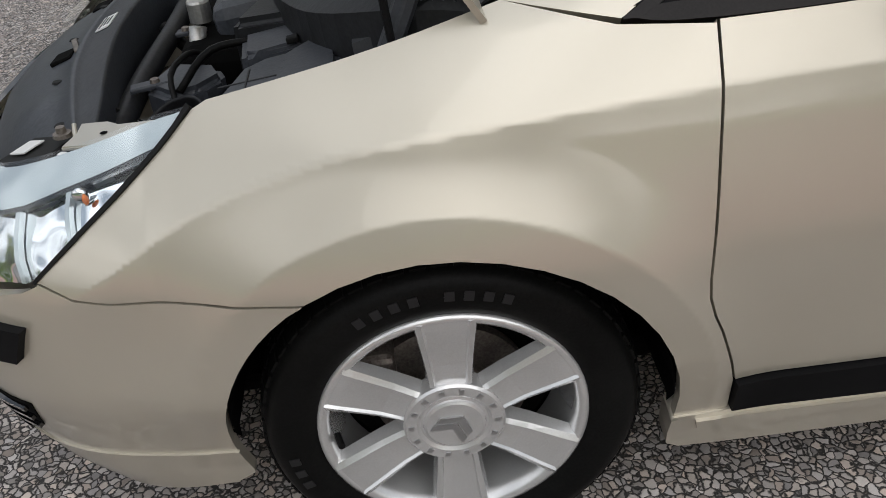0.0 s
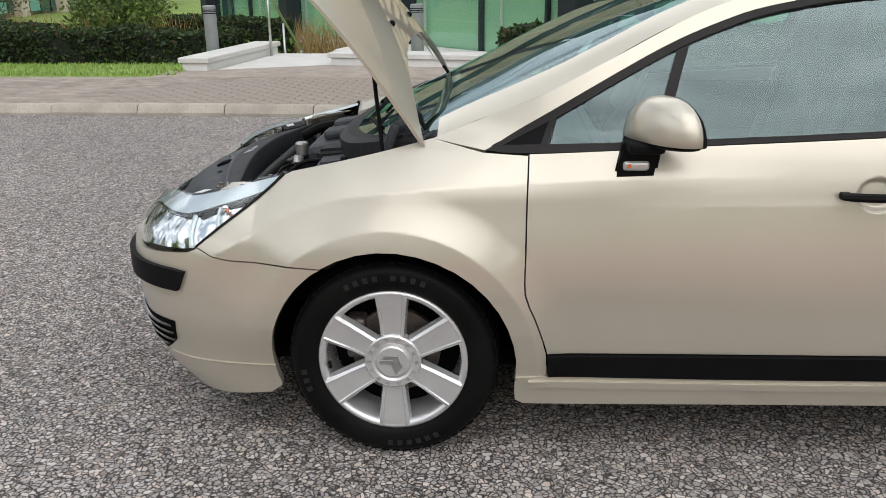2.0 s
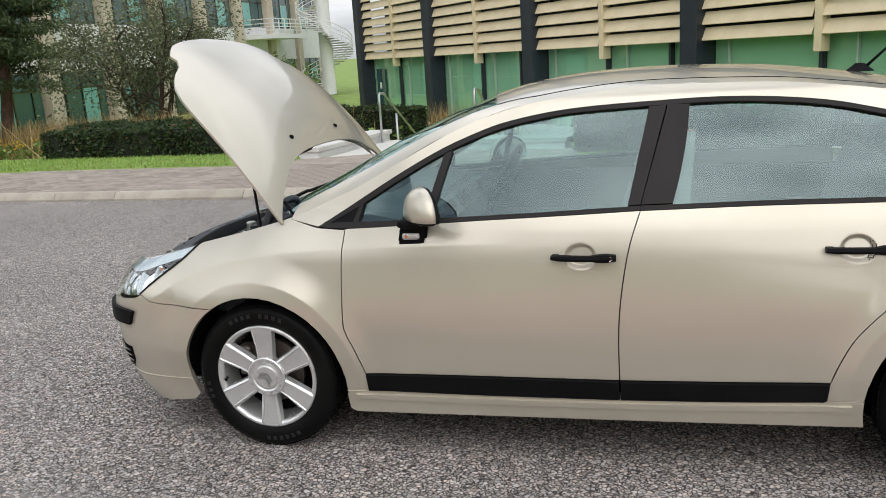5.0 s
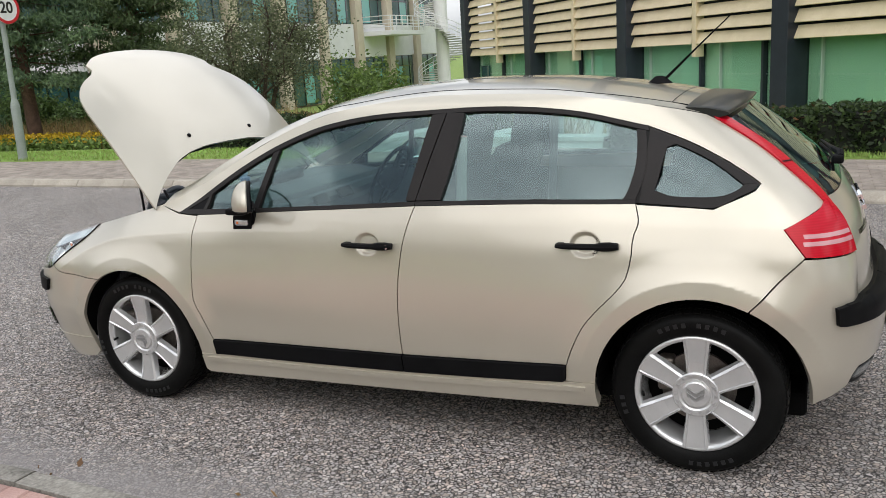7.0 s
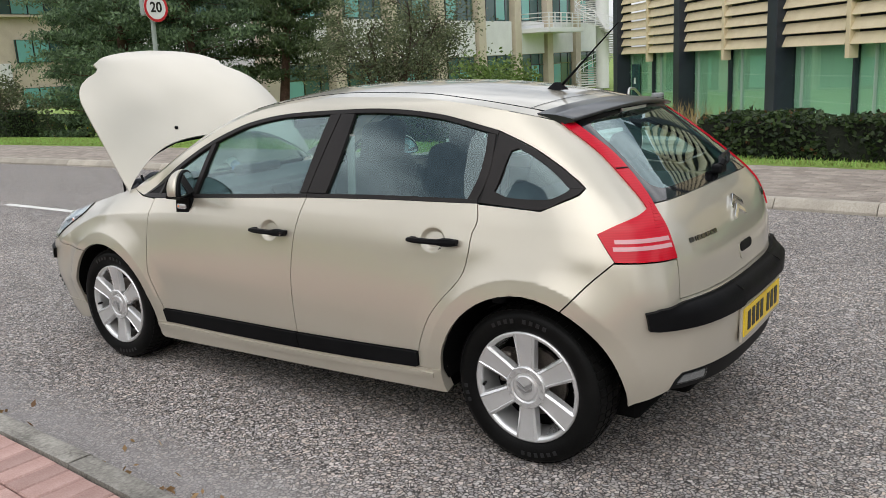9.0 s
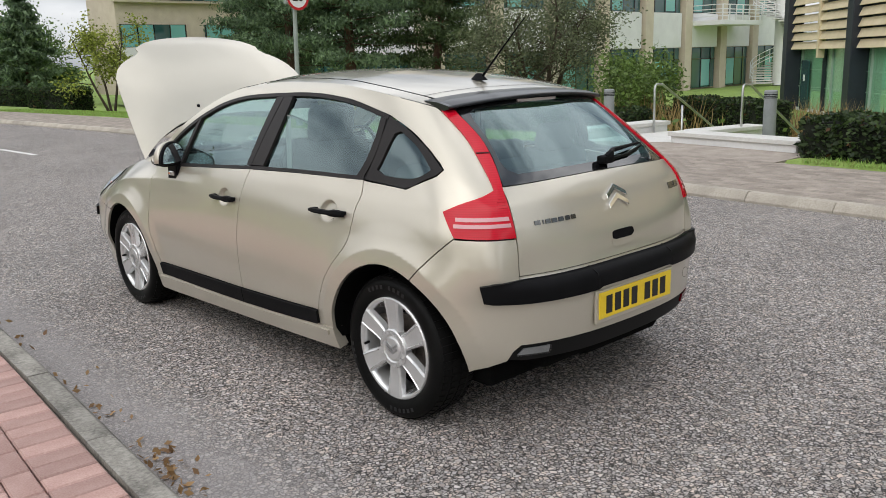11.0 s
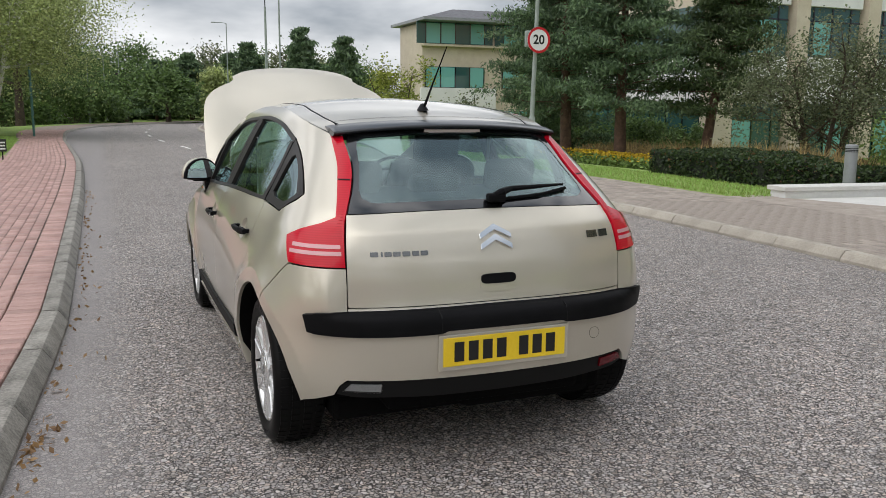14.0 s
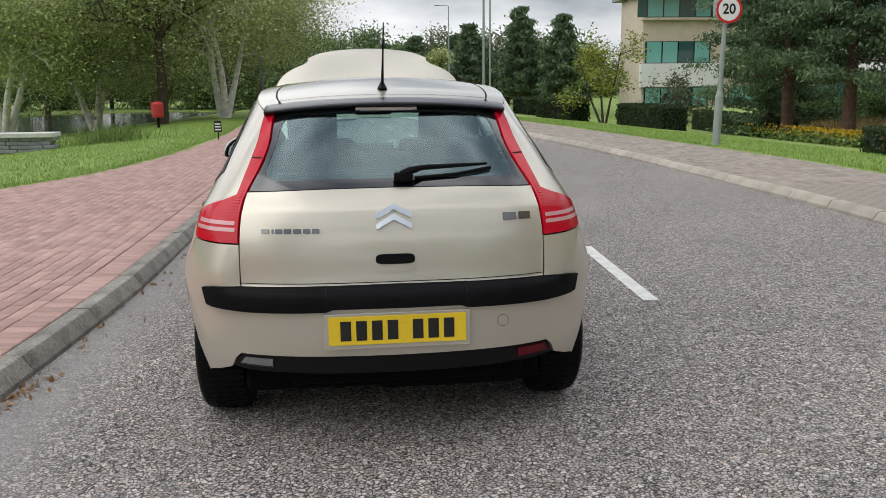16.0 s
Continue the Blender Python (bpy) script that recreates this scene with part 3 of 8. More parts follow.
# ---- plants ----
def quick_mesh(name, verts, quads, mats, parent=None, label="", mat_index=None, smooth=False):
    """Big meshes from arrays: verts (n, 3), quads (m, 4)."""
    me = bpy.data.meshes.new(name)
    v, q = np.asarray(verts, np.float32), np.asarray(quads, np.int32)
    me.vertices.add(len(v))
    me.vertices.foreach_set("co", v.ravel())
    me.loops.add(q.size)
    me.loops.foreach_set("vertex_index", q.ravel())
    me.polygons.add(len(q))
    me.polygons.foreach_set("loop_start", np.arange(0, q.size, q.shape[1], dtype=np.int32))
    me.polygons.foreach_set("loop_total", np.full(len(q), q.shape[1], np.int32))
    for m in mats if isinstance(mats, (list, tuple)) else (mats,):
        me.materials.append(m)
    if mat_index is not None:
        me.polygons.foreach_set("material_index", np.asarray(mat_index, np.int32))
    if smooth:
        me.polygons.foreach_set("use_smooth", np.ones(len(q), bool))
    me.update(calc_edges=True)
    me.validate()
    ob = new(name, me)
    ob.parent = parent
    if label:
        tagged(ob, label)
    return ob


def leaves(centres, size, rng, stretch=1.8, up=0.3):
    """A folded leaf at every centre, turned at random."""
    c = np.asarray(centres, float)
    n = len(c)
    d = rng.normal(size=(n, 3))
    d[:, 2] *= 1 - up
    d /= np.linalg.norm(d, axis=1)[:, None]
    e = np.cross(d, rng.normal(size=(n, 3)))
    e /= np.linalg.norm(e, axis=1)[:, None] + 1e-9
    s = (size * rng.uniform(0.6, 1.35, n))[:, None]
    v = np.stack([c - d * s * stretch / 2, c + e * s * 0.5, c + d * s * stretch / 2, c - e * s * 0.5], 1).reshape(-1, 3)
    return v, np.arange(4 * n).reshape(n, 4)


def leaf_material(name, dark, light, rough=0.6, hue=0.02):
    m = material(name, dark, rough)
    info = m.node_tree.nodes.new("ShaderNodeNewGeometry")
    col = ramp(m, info.outputs["Random Per Island"], [(0.0, dark), (0.75, light), (1.0, tuple(min(1, c * 1.35) for c in light))])
    big = noise_tex(m, 0.7, 3)
    col = blend(m, 0.5, col, ramp(m, big, [(0.35, (0.55, 0.6, 0.55)), (0.65, (1, 1, 1))]), "MULTIPLY")
    link(m, col, bsdf(m).inputs["Base Color"])
    thin, both_ = node(m, "ShaderNodeBsdfTranslucent"), node(m, "ShaderNodeMixShader")
    both_.inputs["Fac"].default_value = 0.35
    link(m, col, thin.inputs["Color"])
    link(m, bsdf(m).outputs["BSDF"], both_.inputs[1])
    link(m, thin.outputs["BSDF"], both_.inputs[2])
    link(m, both_.outputs["Shader"], m.node_tree.nodes["Material Output"].inputs["Surface"])
    return m


L_PINE = leaf_material("pine needles", (0.050, 0.090, 0.048), (0.17, 0.25, 0.125))
L_PINE2 = leaf_material("yellowish pine needles", (0.035, 0.060, 0.022), (0.10, 0.145, 0.055))
L_GREEN = leaf_material("broad green leaves", (0.045, 0.082, 0.024), (0.155, 0.24, 0.070))
L_BIRCH = leaf_material("birch leaves", (0.19, 0.235, 0.075), (0.48, 0.54, 0.22))
L_GREY = leaf_material("grey-green willow leaves", (0.065, 0.080, 0.038), (0.20, 0.225, 0.12))
L_YELLOW = leaf_material("yellow-green leaves", (0.12, 0.15, 0.02), (0.36, 0.40, 0.07))
L_BUSH = leaf_material("fresh shrub leaves", (0.060, 0.105, 0.022), (0.20, 0.29, 0.075))
L_HEDGE = leaf_material("hedge leaves", (0.013, 0.028, 0.010), (0.055, 0.090, 0.026))
L_HEDGE_RED = leaf_material("reddish hedge leaves", (0.05, 0.03, 0.01), (0.16, 0.08, 0.03))
L_PURPLE = leaf_material("purple leaves", (0.022, 0.012, 0.016), (0.06, 0.03, 0.04))
L_STRAW = leaf_material("dry ornamental grass", (0.22, 0.14, 0.055), (0.46, 0.33, 0.15))
L_FLOWER = leaf_material("yellow flowers", (0.45, 0.26, 0.01), (0.75, 0.50, 0.03))
BARK = mottled("brown bark", (0.035, 0.025, 0.018), (0.11, 0.08, 0.055), 6, 60, 0.95, 0.8, 0.03)
BARK_PINE = mottled("reddish pine bark", (0.06, 0.035, 0.025), (0.16, 0.095, 0.065), 6, 50, 0.95, 0.8, 0.03)
BARK_BIRCH = mottled("white birch bark", (0.45, 0.43, 0.40), (0.82, 0.80, 0.76), 4, 30, 0.8, 0.4, 0.01)


def limb(bm, start, direction, length, radius, depth, rng, tips, spread=0.6, gravity=0.0, kids=4, bend=0.18):
    """A tapered, bent branch with side branches; its outer ends go to tips."""
    n = 5
    p, d = np.array(start, float), np.array(direction, float)
    d /= np.linalg.norm(d)
    pts = [p.copy()]
    for i in range(n):
        d = d + rng.normal(size=3) * bend * 0.5 + np.array([0, 0, gravity])
        d /= np.linalg.norm(d)
        p = p + d * length / n
        pts.append(p.copy())
    tube(bm, [tuple(q) for q in pts], [radius * (1 - 0.75 * i / n) for i in range(n + 1)], 6 if depth > 1 else 4, cap=False)
    if depth <= 0:
        tips.append((pts[-1], pts[2]))
        return
    for k in range(kids):
        t = rng.uniform(0.35, 1.0)
        i = min(n - 1, int(t * n))
        q = pts[i] + (pts[i + 1] - pts[i]) * (t * n - i)
        s = rng.normal(size=3)
        s -= d * s.dot(d)
        s /= np.linalg.norm(s) + 1e-9
        limb(bm, q, d * (1 - spread) + s * spread + np.array([0, 0, 0.15]), length * rng.uniform(0.45, 0.7), radius * 0.45, depth - 1, rng, tips, spread, gravity, max(2, kids - 1), bend)


def tree(name, at, height, label, leaf, bark, seed, stems=1, crown_from=0.35, spread=0.55, count=9000, size=0.09, lean=(0, 0), gravity=0.0, radius=0.16, cloud=0.42, kids=5, group=""):
    """A broad-leaved tree: stems, limbs and a loose crown of single leaves."""
    rng = np.random.default_rng(seed)
    x, y = at
    z = float(rise(x, y)) - 0.05
    ob = root(name, (x, y, z), label, "tree", group)
    bm, tips = bmesh.new(), []
    for s in range(stems):
        a = 2 * math.pi * s / max(1, stems) + rng.uniform(0, 1)
        tilt = 0.0 if stems == 1 else rng.uniform(0.22, 0.42)
        d = np.array([math.cos(a) * tilt + lean[0], math.sin(a) * tilt + lean[1], 1.0])
        base = np.array([math.cos(a) * 0.12, math.sin(a) * 0.12, 0]) if stems > 1 else np.zeros(3)
        n = 6
        p, pts = base.copy(), [base.copy()]
        L = height * (0.72 if stems == 1 else 0.62)
        for i in range(n):
            d = d / np.linalg.norm(d) + rng.normal(size=3) * 0.05
            p = p + d / np.linalg.norm(d) * L / n
            pts.append(p.copy())
        rr = radius / (1 if stems == 1 else 1.7)
        tube(bm, [tuple(q) for q in pts], [rr * (1.15 - 0.9 * i / n) for i in range(n + 1)], 8, cap=False)
        for k in range(kids * 2 if stems == 1 else kids):
            t = crown_from + (1 - crown_from) * (k + rng.uniform(0, 1)) / (kids * 2 if stems == 1 else kids)
            t = min(t, 0.98)
            i = min(n - 1, int(t * n))
            q = pts[i] + (pts[i + 1] - pts[i]) * (t * n - i)
            b = rng.uniform(0, 2 * math.pi)
            limb(bm, q, (math.cos(b), math.sin(b), rng.uniform(0.25, 0.9)), height * spread * rng.uniform(0.35, 0.6) * (1.2 - 0.5 * t), rr * 0.45, 2, rng, tips, 0.6, gravity, 4)
    part("trunk", bm, bark, ob, smooth=True)
    tp = np.array([t[0] for t in tips])
    sc = cloud * height / 8
    pick = rng.integers(0, len(tp), count)
    c = tp[pick] + rng.normal(size=(count, 3)) * np.array([sc, sc, sc * 0.75]) - np.array([0, 0, 1]) * (abs(gravity) * rng.uniform(0, 4, count)[:, None] if gravity else 0)
    v, q = leaves(c, size, rng)
    quick_mesh("crown", v, q, leaf, ob)
    return ob


def conifer(name, at, height, width_, label, leaf, seed, bare=0.22, count=15000, size=0.10, lean=(0, 0), layers=15, bark=None, group=""):
    """A pine: a straight trunk, whorls of drooping branches and tufts of needles."""
    rng = np.random.default_rng(seed)
    x, y = at
    ob = root(name, (x, y, float(rise(x, y)) - 0.05), label, "tree", group)
    bm = bmesh.new()
    axis = lambda t: np.array([lean[0] * t * height + 0.12 * math.sin(3 * t + seed), lean[1] * t * height + 0.12 * math.cos(2.2 * t + seed) - 0.12 * math.cos(seed), t * height])
    tube(bm, [tuple(axis(t)) for t in np.linspace(0, 1, 9)], [0.024 * height * (1 - 0.92 * t) + 0.01 for t in np.linspace(0, 1, 9)], 8, cap=False)
    tufts = []
    for i in range(layers):
        t = bare + (1 - bare) * (i / layers) ** 0.9
        r = width_ * (1 - ((t - bare) / (1 - bare)) ** 1.25) * rng.uniform(0.75, 1.15) + 0.25
        for k in range(6):
            a = 2 * math.pi * k / 6 + rng.uniform(-0.4, 0.4)
            rr = r * rng.uniform(0.7, 1.15)
            p0 = axis(min(1, t + rng.uniform(-0.02, 0.02)))
            tipv = p0 + np.array([math.cos(a) * rr, math.sin(a) * rr, rr * rng.uniform(-0.12, 0.28)])
            mid = (p0 + tipv) / 2 - np.array([0, 0, 0.05 * rr])
            tube(bm, [tuple(p0), tuple(mid), tuple(tipv)], [0.035, 0.022, 0.006], 4, cap=False)
            for s in np.linspace(0.35, 1.0, 7):
                b = p0 + (tipv - p0) * s
                w = 0.10 * rr * (1.2 - s * 0.5)
                for _ in range(2):
                    tufts.append(b + rng.normal(size=3) * np.array([w, w, w * 0.35]) + np.array([0, 0, 0.03]))
    part("trunk", bm, bark or BARK_PINE, ob, smooth=True)
    tufts = np.array(tufts)
    pick = rng.integers(0, len(tufts), count)
    c = tufts[pick] + rng.normal(size=(count, 3)) * np.array([0.19, 0.19, 0.10]) * (height / 9)
    v, q = leaves(c, size, rng, 3.4, -0.2)
    quick_mesh("crown", v, q, leaf, ob)
    return ob


def hedge(name, pts, thick, height, label, seed, leaf=None, density=900, size=0.045, low=0.0, group="hedges"):
    """A clipped hedge along a line: a core in the colour of inner shade under a coat of small leaves."""
    rng = np.random.default_rng(seed)
    ob = root(name, (0, 0, 0), label, "hedge", group)
    bm = bmesh.new()
    cs = []
    for a, b in zip(pts, pts[1:]):
        a, b = np.array(a, float), np.array(b, float)
        L = np.linalg.norm(b - a)
        d = (b - a) / L
        nrm = np.array([-d[1], d[0]])
        z0 = min(float(rise(*a)), float(rise(*b))) - 0.06 + low
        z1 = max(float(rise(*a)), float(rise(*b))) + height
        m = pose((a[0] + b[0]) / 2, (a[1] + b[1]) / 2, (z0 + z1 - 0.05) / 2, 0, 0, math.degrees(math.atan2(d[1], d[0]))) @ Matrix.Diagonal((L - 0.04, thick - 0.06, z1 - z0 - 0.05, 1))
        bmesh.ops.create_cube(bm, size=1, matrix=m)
        n = int((L * (z1 - z0) * 2 + L * thick + thick * (z1 - z0) * 2) * density)
        f = rng.uniform(0, 1, n)
        tot = np.array([L * (z1 - z0), L * (z1 - z0), L * thick, thick * (z1 - z0), thick * (z1 - z0)])
        k = np.searchsorted(np.cumsum(tot) / tot.sum(), f)
        s, w, h = rng.uniform(0, L, n), rng.uniform(-0.5, 0.5, n) * thick, rng.uniform(z0, z1, n)
        w = np.where(k == 0, -thick / 2, np.where(k == 1, thick / 2, w))
        h = np.where(k == 2, z1, h)
        s = np.where(k == 3, 0, np.where(k == 4, L, s))
        wav = 0.035 * np.sin(s * 3.1 + seed) + 0.03 * np.sin(s * 7.7 + h * 9)
        h = np.where(k == 2, h + wav, h)
        c = a[None] + d[None] * s[:, None] + nrm[None] * (w + np.where(k < 2, wav * np.sign(w), 0))[:, None]
        c3 = np.concatenate([c, h[:, None]], 1) + rng.normal(size=(n, 3)) * 0.022
        cs.append(c3)
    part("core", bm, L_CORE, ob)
    v, q = leaves(np.concatenate(cs), size, rng)
    quick_mesh("foliage", v, q, [leaf or L_HEDGE, L_HEDGE_RED], ob, mat_index=(rng.uniform(size=len(q)) < 0.03).astype(int))
    return ob


# near-black filler: the shade between the leaves is put into its colour
L_CORE = mottled("hedge core shade", (0.004, 0.006, 0.003), (0.012, 0.016, 0.007), 9, 40, 0.95, 0.4, 0.03)


def bush(name, at, r, h, label, leaf, seed, count=5000, size=0.06, group="", category="shrub"):
    rng = np.random.default_rng(seed)
    ob = root(name, (at[0], at[1], float(rise(*at)) - 0.03), label, category, group)
    bm, tips = bmesh.new(), []
    for k in range(9):
        a = rng.uniform(0, 2 * math.pi)
        limb(bm, (0.1 * math.cos(a), 0.1 * math.sin(a), 0), (math.cos(a) * r / h * 0.9, math.sin(a) * r / h * 0.9, 1), h * rng.uniform(0.55, 0.8), 0.02, 2, rng, tips, 0.5, 0, 4)
    part("branchwork", bm, BARK, ob)
    tp = np.array([t[0] for t in tips] + [t[1] for t in tips])
    c = tp[rng.integers(0, len(tp), count)] + rng.normal(size=(count, 3)) * np.array([r, r, h]) * 0.10
    c[:, 2] = np.abs(c[:, 2])
    v, q = leaves(c, size, rng)
    quick_mesh("foliage", v, q, leaf, ob)
    return ob


def blades(name, centres, height, width_, mat, seed, label, category, kind="stuff", lean_=0.35, parent=None):
    """Upright blades of grass."""
    rng = np.random.default_rng(seed)
    c = np.asarray(centres, float)
    n = len(c)
    a = rng.uniform(0, 2 * math.pi, n)
    e = np.stack([np.cos(a), np.sin(a), 0 * a], 1) * width_
    tip = np.stack([rng.normal(size=n) * lean_, rng.normal(size=n) * lean_, np.ones(n)], 1) * (height * rng.uniform(0.5, 1.2, n))[:, None]
    v = np.stack([c - e, c + e, c + tip * 0.6 + e * 0.6, c + tip], 1).reshape(-1, 3)
    ob = quick_mesh(name, v, np.arange(4 * n).reshape(n, 4), mat, parent)
    return tagged(ob, label, category, kind=kind) if not parent else ob

# ---- planting beside the road ----
conifer("pine_tree", (-23.3, 18.4), 11.0, 3.6, "dark green pine with low spreading branches on the lawn", L_PINE, 3, 0.24, 62000, 0.058, group="pines")
conifer("pine_tree", (-27.1, 18.0), 11.5, 3.9, "dark green pine with low spreading branches on the lawn", L_PINE, 8, 0.22, 62000, 0.058, group="pines")
conifer("pine_tree", (-21.0, 20.8), 9.5, 2.3, "yellowish pine with a leaning reddish trunk", L_PINE2, 11, 0.30, 40000, 0.055, lean=(0.02, 0.10), group="pines")
conifer("pine_tree", (-31.5, 19.5), 8.5, 3.4, "dense dark pine beside the office block", L_PINE, 12, 0.06, 42000, 0.062, group="pines")
tree("ornamental_tree", (-14.9, 20.6), 6.6, "multi-stemmed grey-leaved tree in the planting bed", L_GREY, BARK, 21, 5, 0.30, 0.52, 22000, 0.055, radius=0.17, cloud=0.36)
tree("small_tree", (-31.8, 11.6), 5.6, "small yellow-green tree between clipped hedges", L_YELLOW, BARK, 23, 3, 0.30, 0.42, 4200, 0.075, radius=0.10, cloud=0.34)
bush("shrub", (-9.8, 18.6), 1.1, 2.3, "fresh green flowering shrub behind the hedges", L_BUSH, 31, 6500, 0.075)
bush("shrub", (-8.6, 17.6), 1.0, 1.7, "light green shrub behind the hedges", L_BUSH, 32, 3000, 0.065)
hedge("hedge", [(-9.6, 21.6), (-5.6, 19.6)], 1.0, 1.05, "dark clipped hedge before the offices", 49, density=500, size=0.06)
hedge("hedge", [(-16.5, 24.6), (-10.6, 22.4)], 1.0, 0.95, "dark clipped hedge before the offices", 50, density=450, size=0.06)
bush("shrub", (-29.5, 14.0), 0.9, 2.2, "grey-leaved young shrub by the office", L_GREY, 33, 2200, 0.07)

for i, (x, y, r, h) in enumerate(((-32.5, 26.2, 1.5, 2.3), (-36.0, 26.0, 1.6, 2.6), (-39.5, 25.8, 1.5, 2.2), (-29.4, 26.4, 1.3, 1.8), (-43.0, 26.5, 1.6, 2.5))):
    bush("shrub", (x, y), r, h, "dense green shrub against the office wall", L_GREEN, 140 + i, 5200, 0.085, "wall shrubs")
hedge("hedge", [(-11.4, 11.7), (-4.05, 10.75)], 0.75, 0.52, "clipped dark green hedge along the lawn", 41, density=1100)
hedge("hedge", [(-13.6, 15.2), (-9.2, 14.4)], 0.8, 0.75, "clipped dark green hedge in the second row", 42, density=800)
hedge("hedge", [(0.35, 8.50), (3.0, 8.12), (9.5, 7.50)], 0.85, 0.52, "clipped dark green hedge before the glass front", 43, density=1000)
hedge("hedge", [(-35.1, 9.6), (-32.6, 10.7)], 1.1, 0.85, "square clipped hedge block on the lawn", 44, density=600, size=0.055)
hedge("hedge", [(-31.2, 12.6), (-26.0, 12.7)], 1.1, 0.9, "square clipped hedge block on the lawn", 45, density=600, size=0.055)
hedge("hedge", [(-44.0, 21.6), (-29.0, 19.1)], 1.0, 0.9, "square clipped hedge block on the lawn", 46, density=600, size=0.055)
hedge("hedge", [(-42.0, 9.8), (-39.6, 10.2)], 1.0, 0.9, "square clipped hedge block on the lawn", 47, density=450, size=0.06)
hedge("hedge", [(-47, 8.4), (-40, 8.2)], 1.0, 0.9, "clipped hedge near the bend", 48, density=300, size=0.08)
rngp = np.random.default_rng(9)
bed = []
for cx, cy, n, sx, sy in ((-24.0, 22.0, 1700, 3.2, 1.2), (-31.0, 24.5, 2600, 4.0, 1.2), (-19.0, 21.6, 1500, 1.8, 1.2), (-12.9, 17.4, 1500, 1.5, 0.7), (-8.2, 17.6, 250, 0.7, 0.5), (-16.5, 19.0, 1200, 1.6, 0.7), (-5.5, 22.0, 700, 1.0, 0.8)):
    p = np.stack([rngp.normal(cx, sx, n), rngp.normal(cy, sy, n)], 1)
    bed.append(np.concatenate([p, rise(p[:, 0], p[:, 1])[:, None]], 1))
blades("ornamental_grass", np.concatenate(bed), 1.15, 0.020, L_STRAW, 51, "dry straw-coloured ornamental grass in the beds", "grass")
fl = np.stack([rngp.normal(-22.0, 2.2, 2600), rngp.normal(17.6, 0.8, 2600)], 1)
fz = rise(fl[:, 0], fl[:, 1]) + rngp.uniform(0.25, 0.60, len(fl))
v, q = leaves(np.concatenate([fl, fz[:, None]], 1), 0.075, rngp, 1.0)
tagged(quick_mesh("flower_bed", v, q, L_FLOWER), "yellow flowers in a wide bed under the pines", "flowers", kind="stuff")
fz2 = np.concatenate([np.stack([rngp.normal(-22.0, 2.6, 4200), rngp.normal(17.9, 1.1, 4200)], 1), np.stack([rngp.normal(-9.0, 1.8, 1500), rngp.normal(13.4, 0.5, 1500)], 1)])
v, q = leaves(np.concatenate([fz2, (rise(fz2[:, 0], fz2[:, 1]) + rngp.uniform(0.0, 0.42, len(fz2)))[:, None]], 1), 0.09, rngp)
tagged(quick_mesh("bed_foliage", v, q, L_BUSH), "low green foliage of the flower bed", "plants", kind="stuff")

# grass blades on the nearer lawns
def lawn(x0, x1, lo, hi, n, rng):
    x = rng.uniform(x0, x1, n)
    t = rng.uniform(0, 1, n) ** 1.6
    y = lo(x) + (hi(x) - lo(x)) * t
    return np.stack([x, y, rise(x, y) - 0.005], 1)


rngg = np.random.default_rng(77)
gl = np.concatenate([lawn(-30, 9, lambda x: verge_edge(x) + 0.03, lambda x: verge_edge(x) + 4.0, 42000, rngg), lawn(-34, -3, lambda x: path_edge(x) - 0.03, lambda x: path_edge(x) - 6.0, 34000, rngg)])
keep = ~((gl[:, 0] > -3.9) & (gl[:, 0] < 0.6) & (gl[:, 1] > 7.3))
blades("grass_blades", gl[keep], 0.055, 0.008, BLADE, 78, "short green grass blades on the lawns", "grass")

# fallen leaves and dust in the gutter of the near kerb
rngl = np.random.default_rng(31)
lx = np.concatenate([rngl.uniform(-9, 8, 240), rngl.normal(3.9, 0.12, 40), rngl.normal(2.3, 0.15, 40)])
ly = near_kerb(lx) + np.abs(rngl.normal(0, 0.07, len(lx))) + 0.015
v, q = leaves(np.stack([lx, ly, np.full(len(lx), 0.012)], 1), 0.020, rngl)
L_FALLEN = leaf_material("fallen brown leaves", (0.16, 0.08, 0.035), (0.36, 0.22, 0.10))
tagged(quick_mesh("leaf_litter", v, q, L_FALLEN), "small fallen brown leaves along the kerb", "leaves", kind="stuff")

# ---- left side: birches by the pond ----
WATER = material("pond water", (0.02, 0.028, 0.022), 0.05)
bump(WATER, noise_tex(WATER, 1.6, 3), 0.5, 0.10)
pa_ = np.linspace(0, 2 * math.pi, 60, endpoint=False)
bm = bmesh.new()
bm.faces.new([bm.verts.new((-54 + 22.6 * math.cos(a), -18.0 + 11.1 * math.sin(a), -0.52)) for a in pa_])
tagged(part("water", bm, WATER), "still dark pond with light reflections", "pond", kind="structure")
for i, (x, y, h, st, sd) in enumerate(((-35.2, -6.1, 9.6, 4, 61), (-36.0, -12.3, 9.0, 3, 62), (-31.5, -14.8, 8.8, 4, 63))):
    tree("birch_tree", (x, y), h, "white-barked multi-stemmed birch with hanging foliage by the pond", L_BIRCH, BARK_BIRCH, sd, st, 0.50, 0.85 if i == 0 else 0.62, 95000 if i == 0 else 60000, 0.062, gravity=-0.05, radius=0.27, cloud=0.8 if i == 0 else 0.62, group="birches")
tree("willow_tree", (-32.3, -8.4), 9.0, "dark-trunked tree beside the red bin", L_GREEN, BARK, 65, 1, 0.55, 0.8, 24000, 0.075, radius=0.24, cloud=0.75)
tree("willow_tree", (-44.0, -7.2), 9.5, "broad dark-trunked tree beside the path", L_GREEN, BARK, 66, 1, 0.42, 0.85, 26000, 0.085, radius=0.38, cloud=0.8)
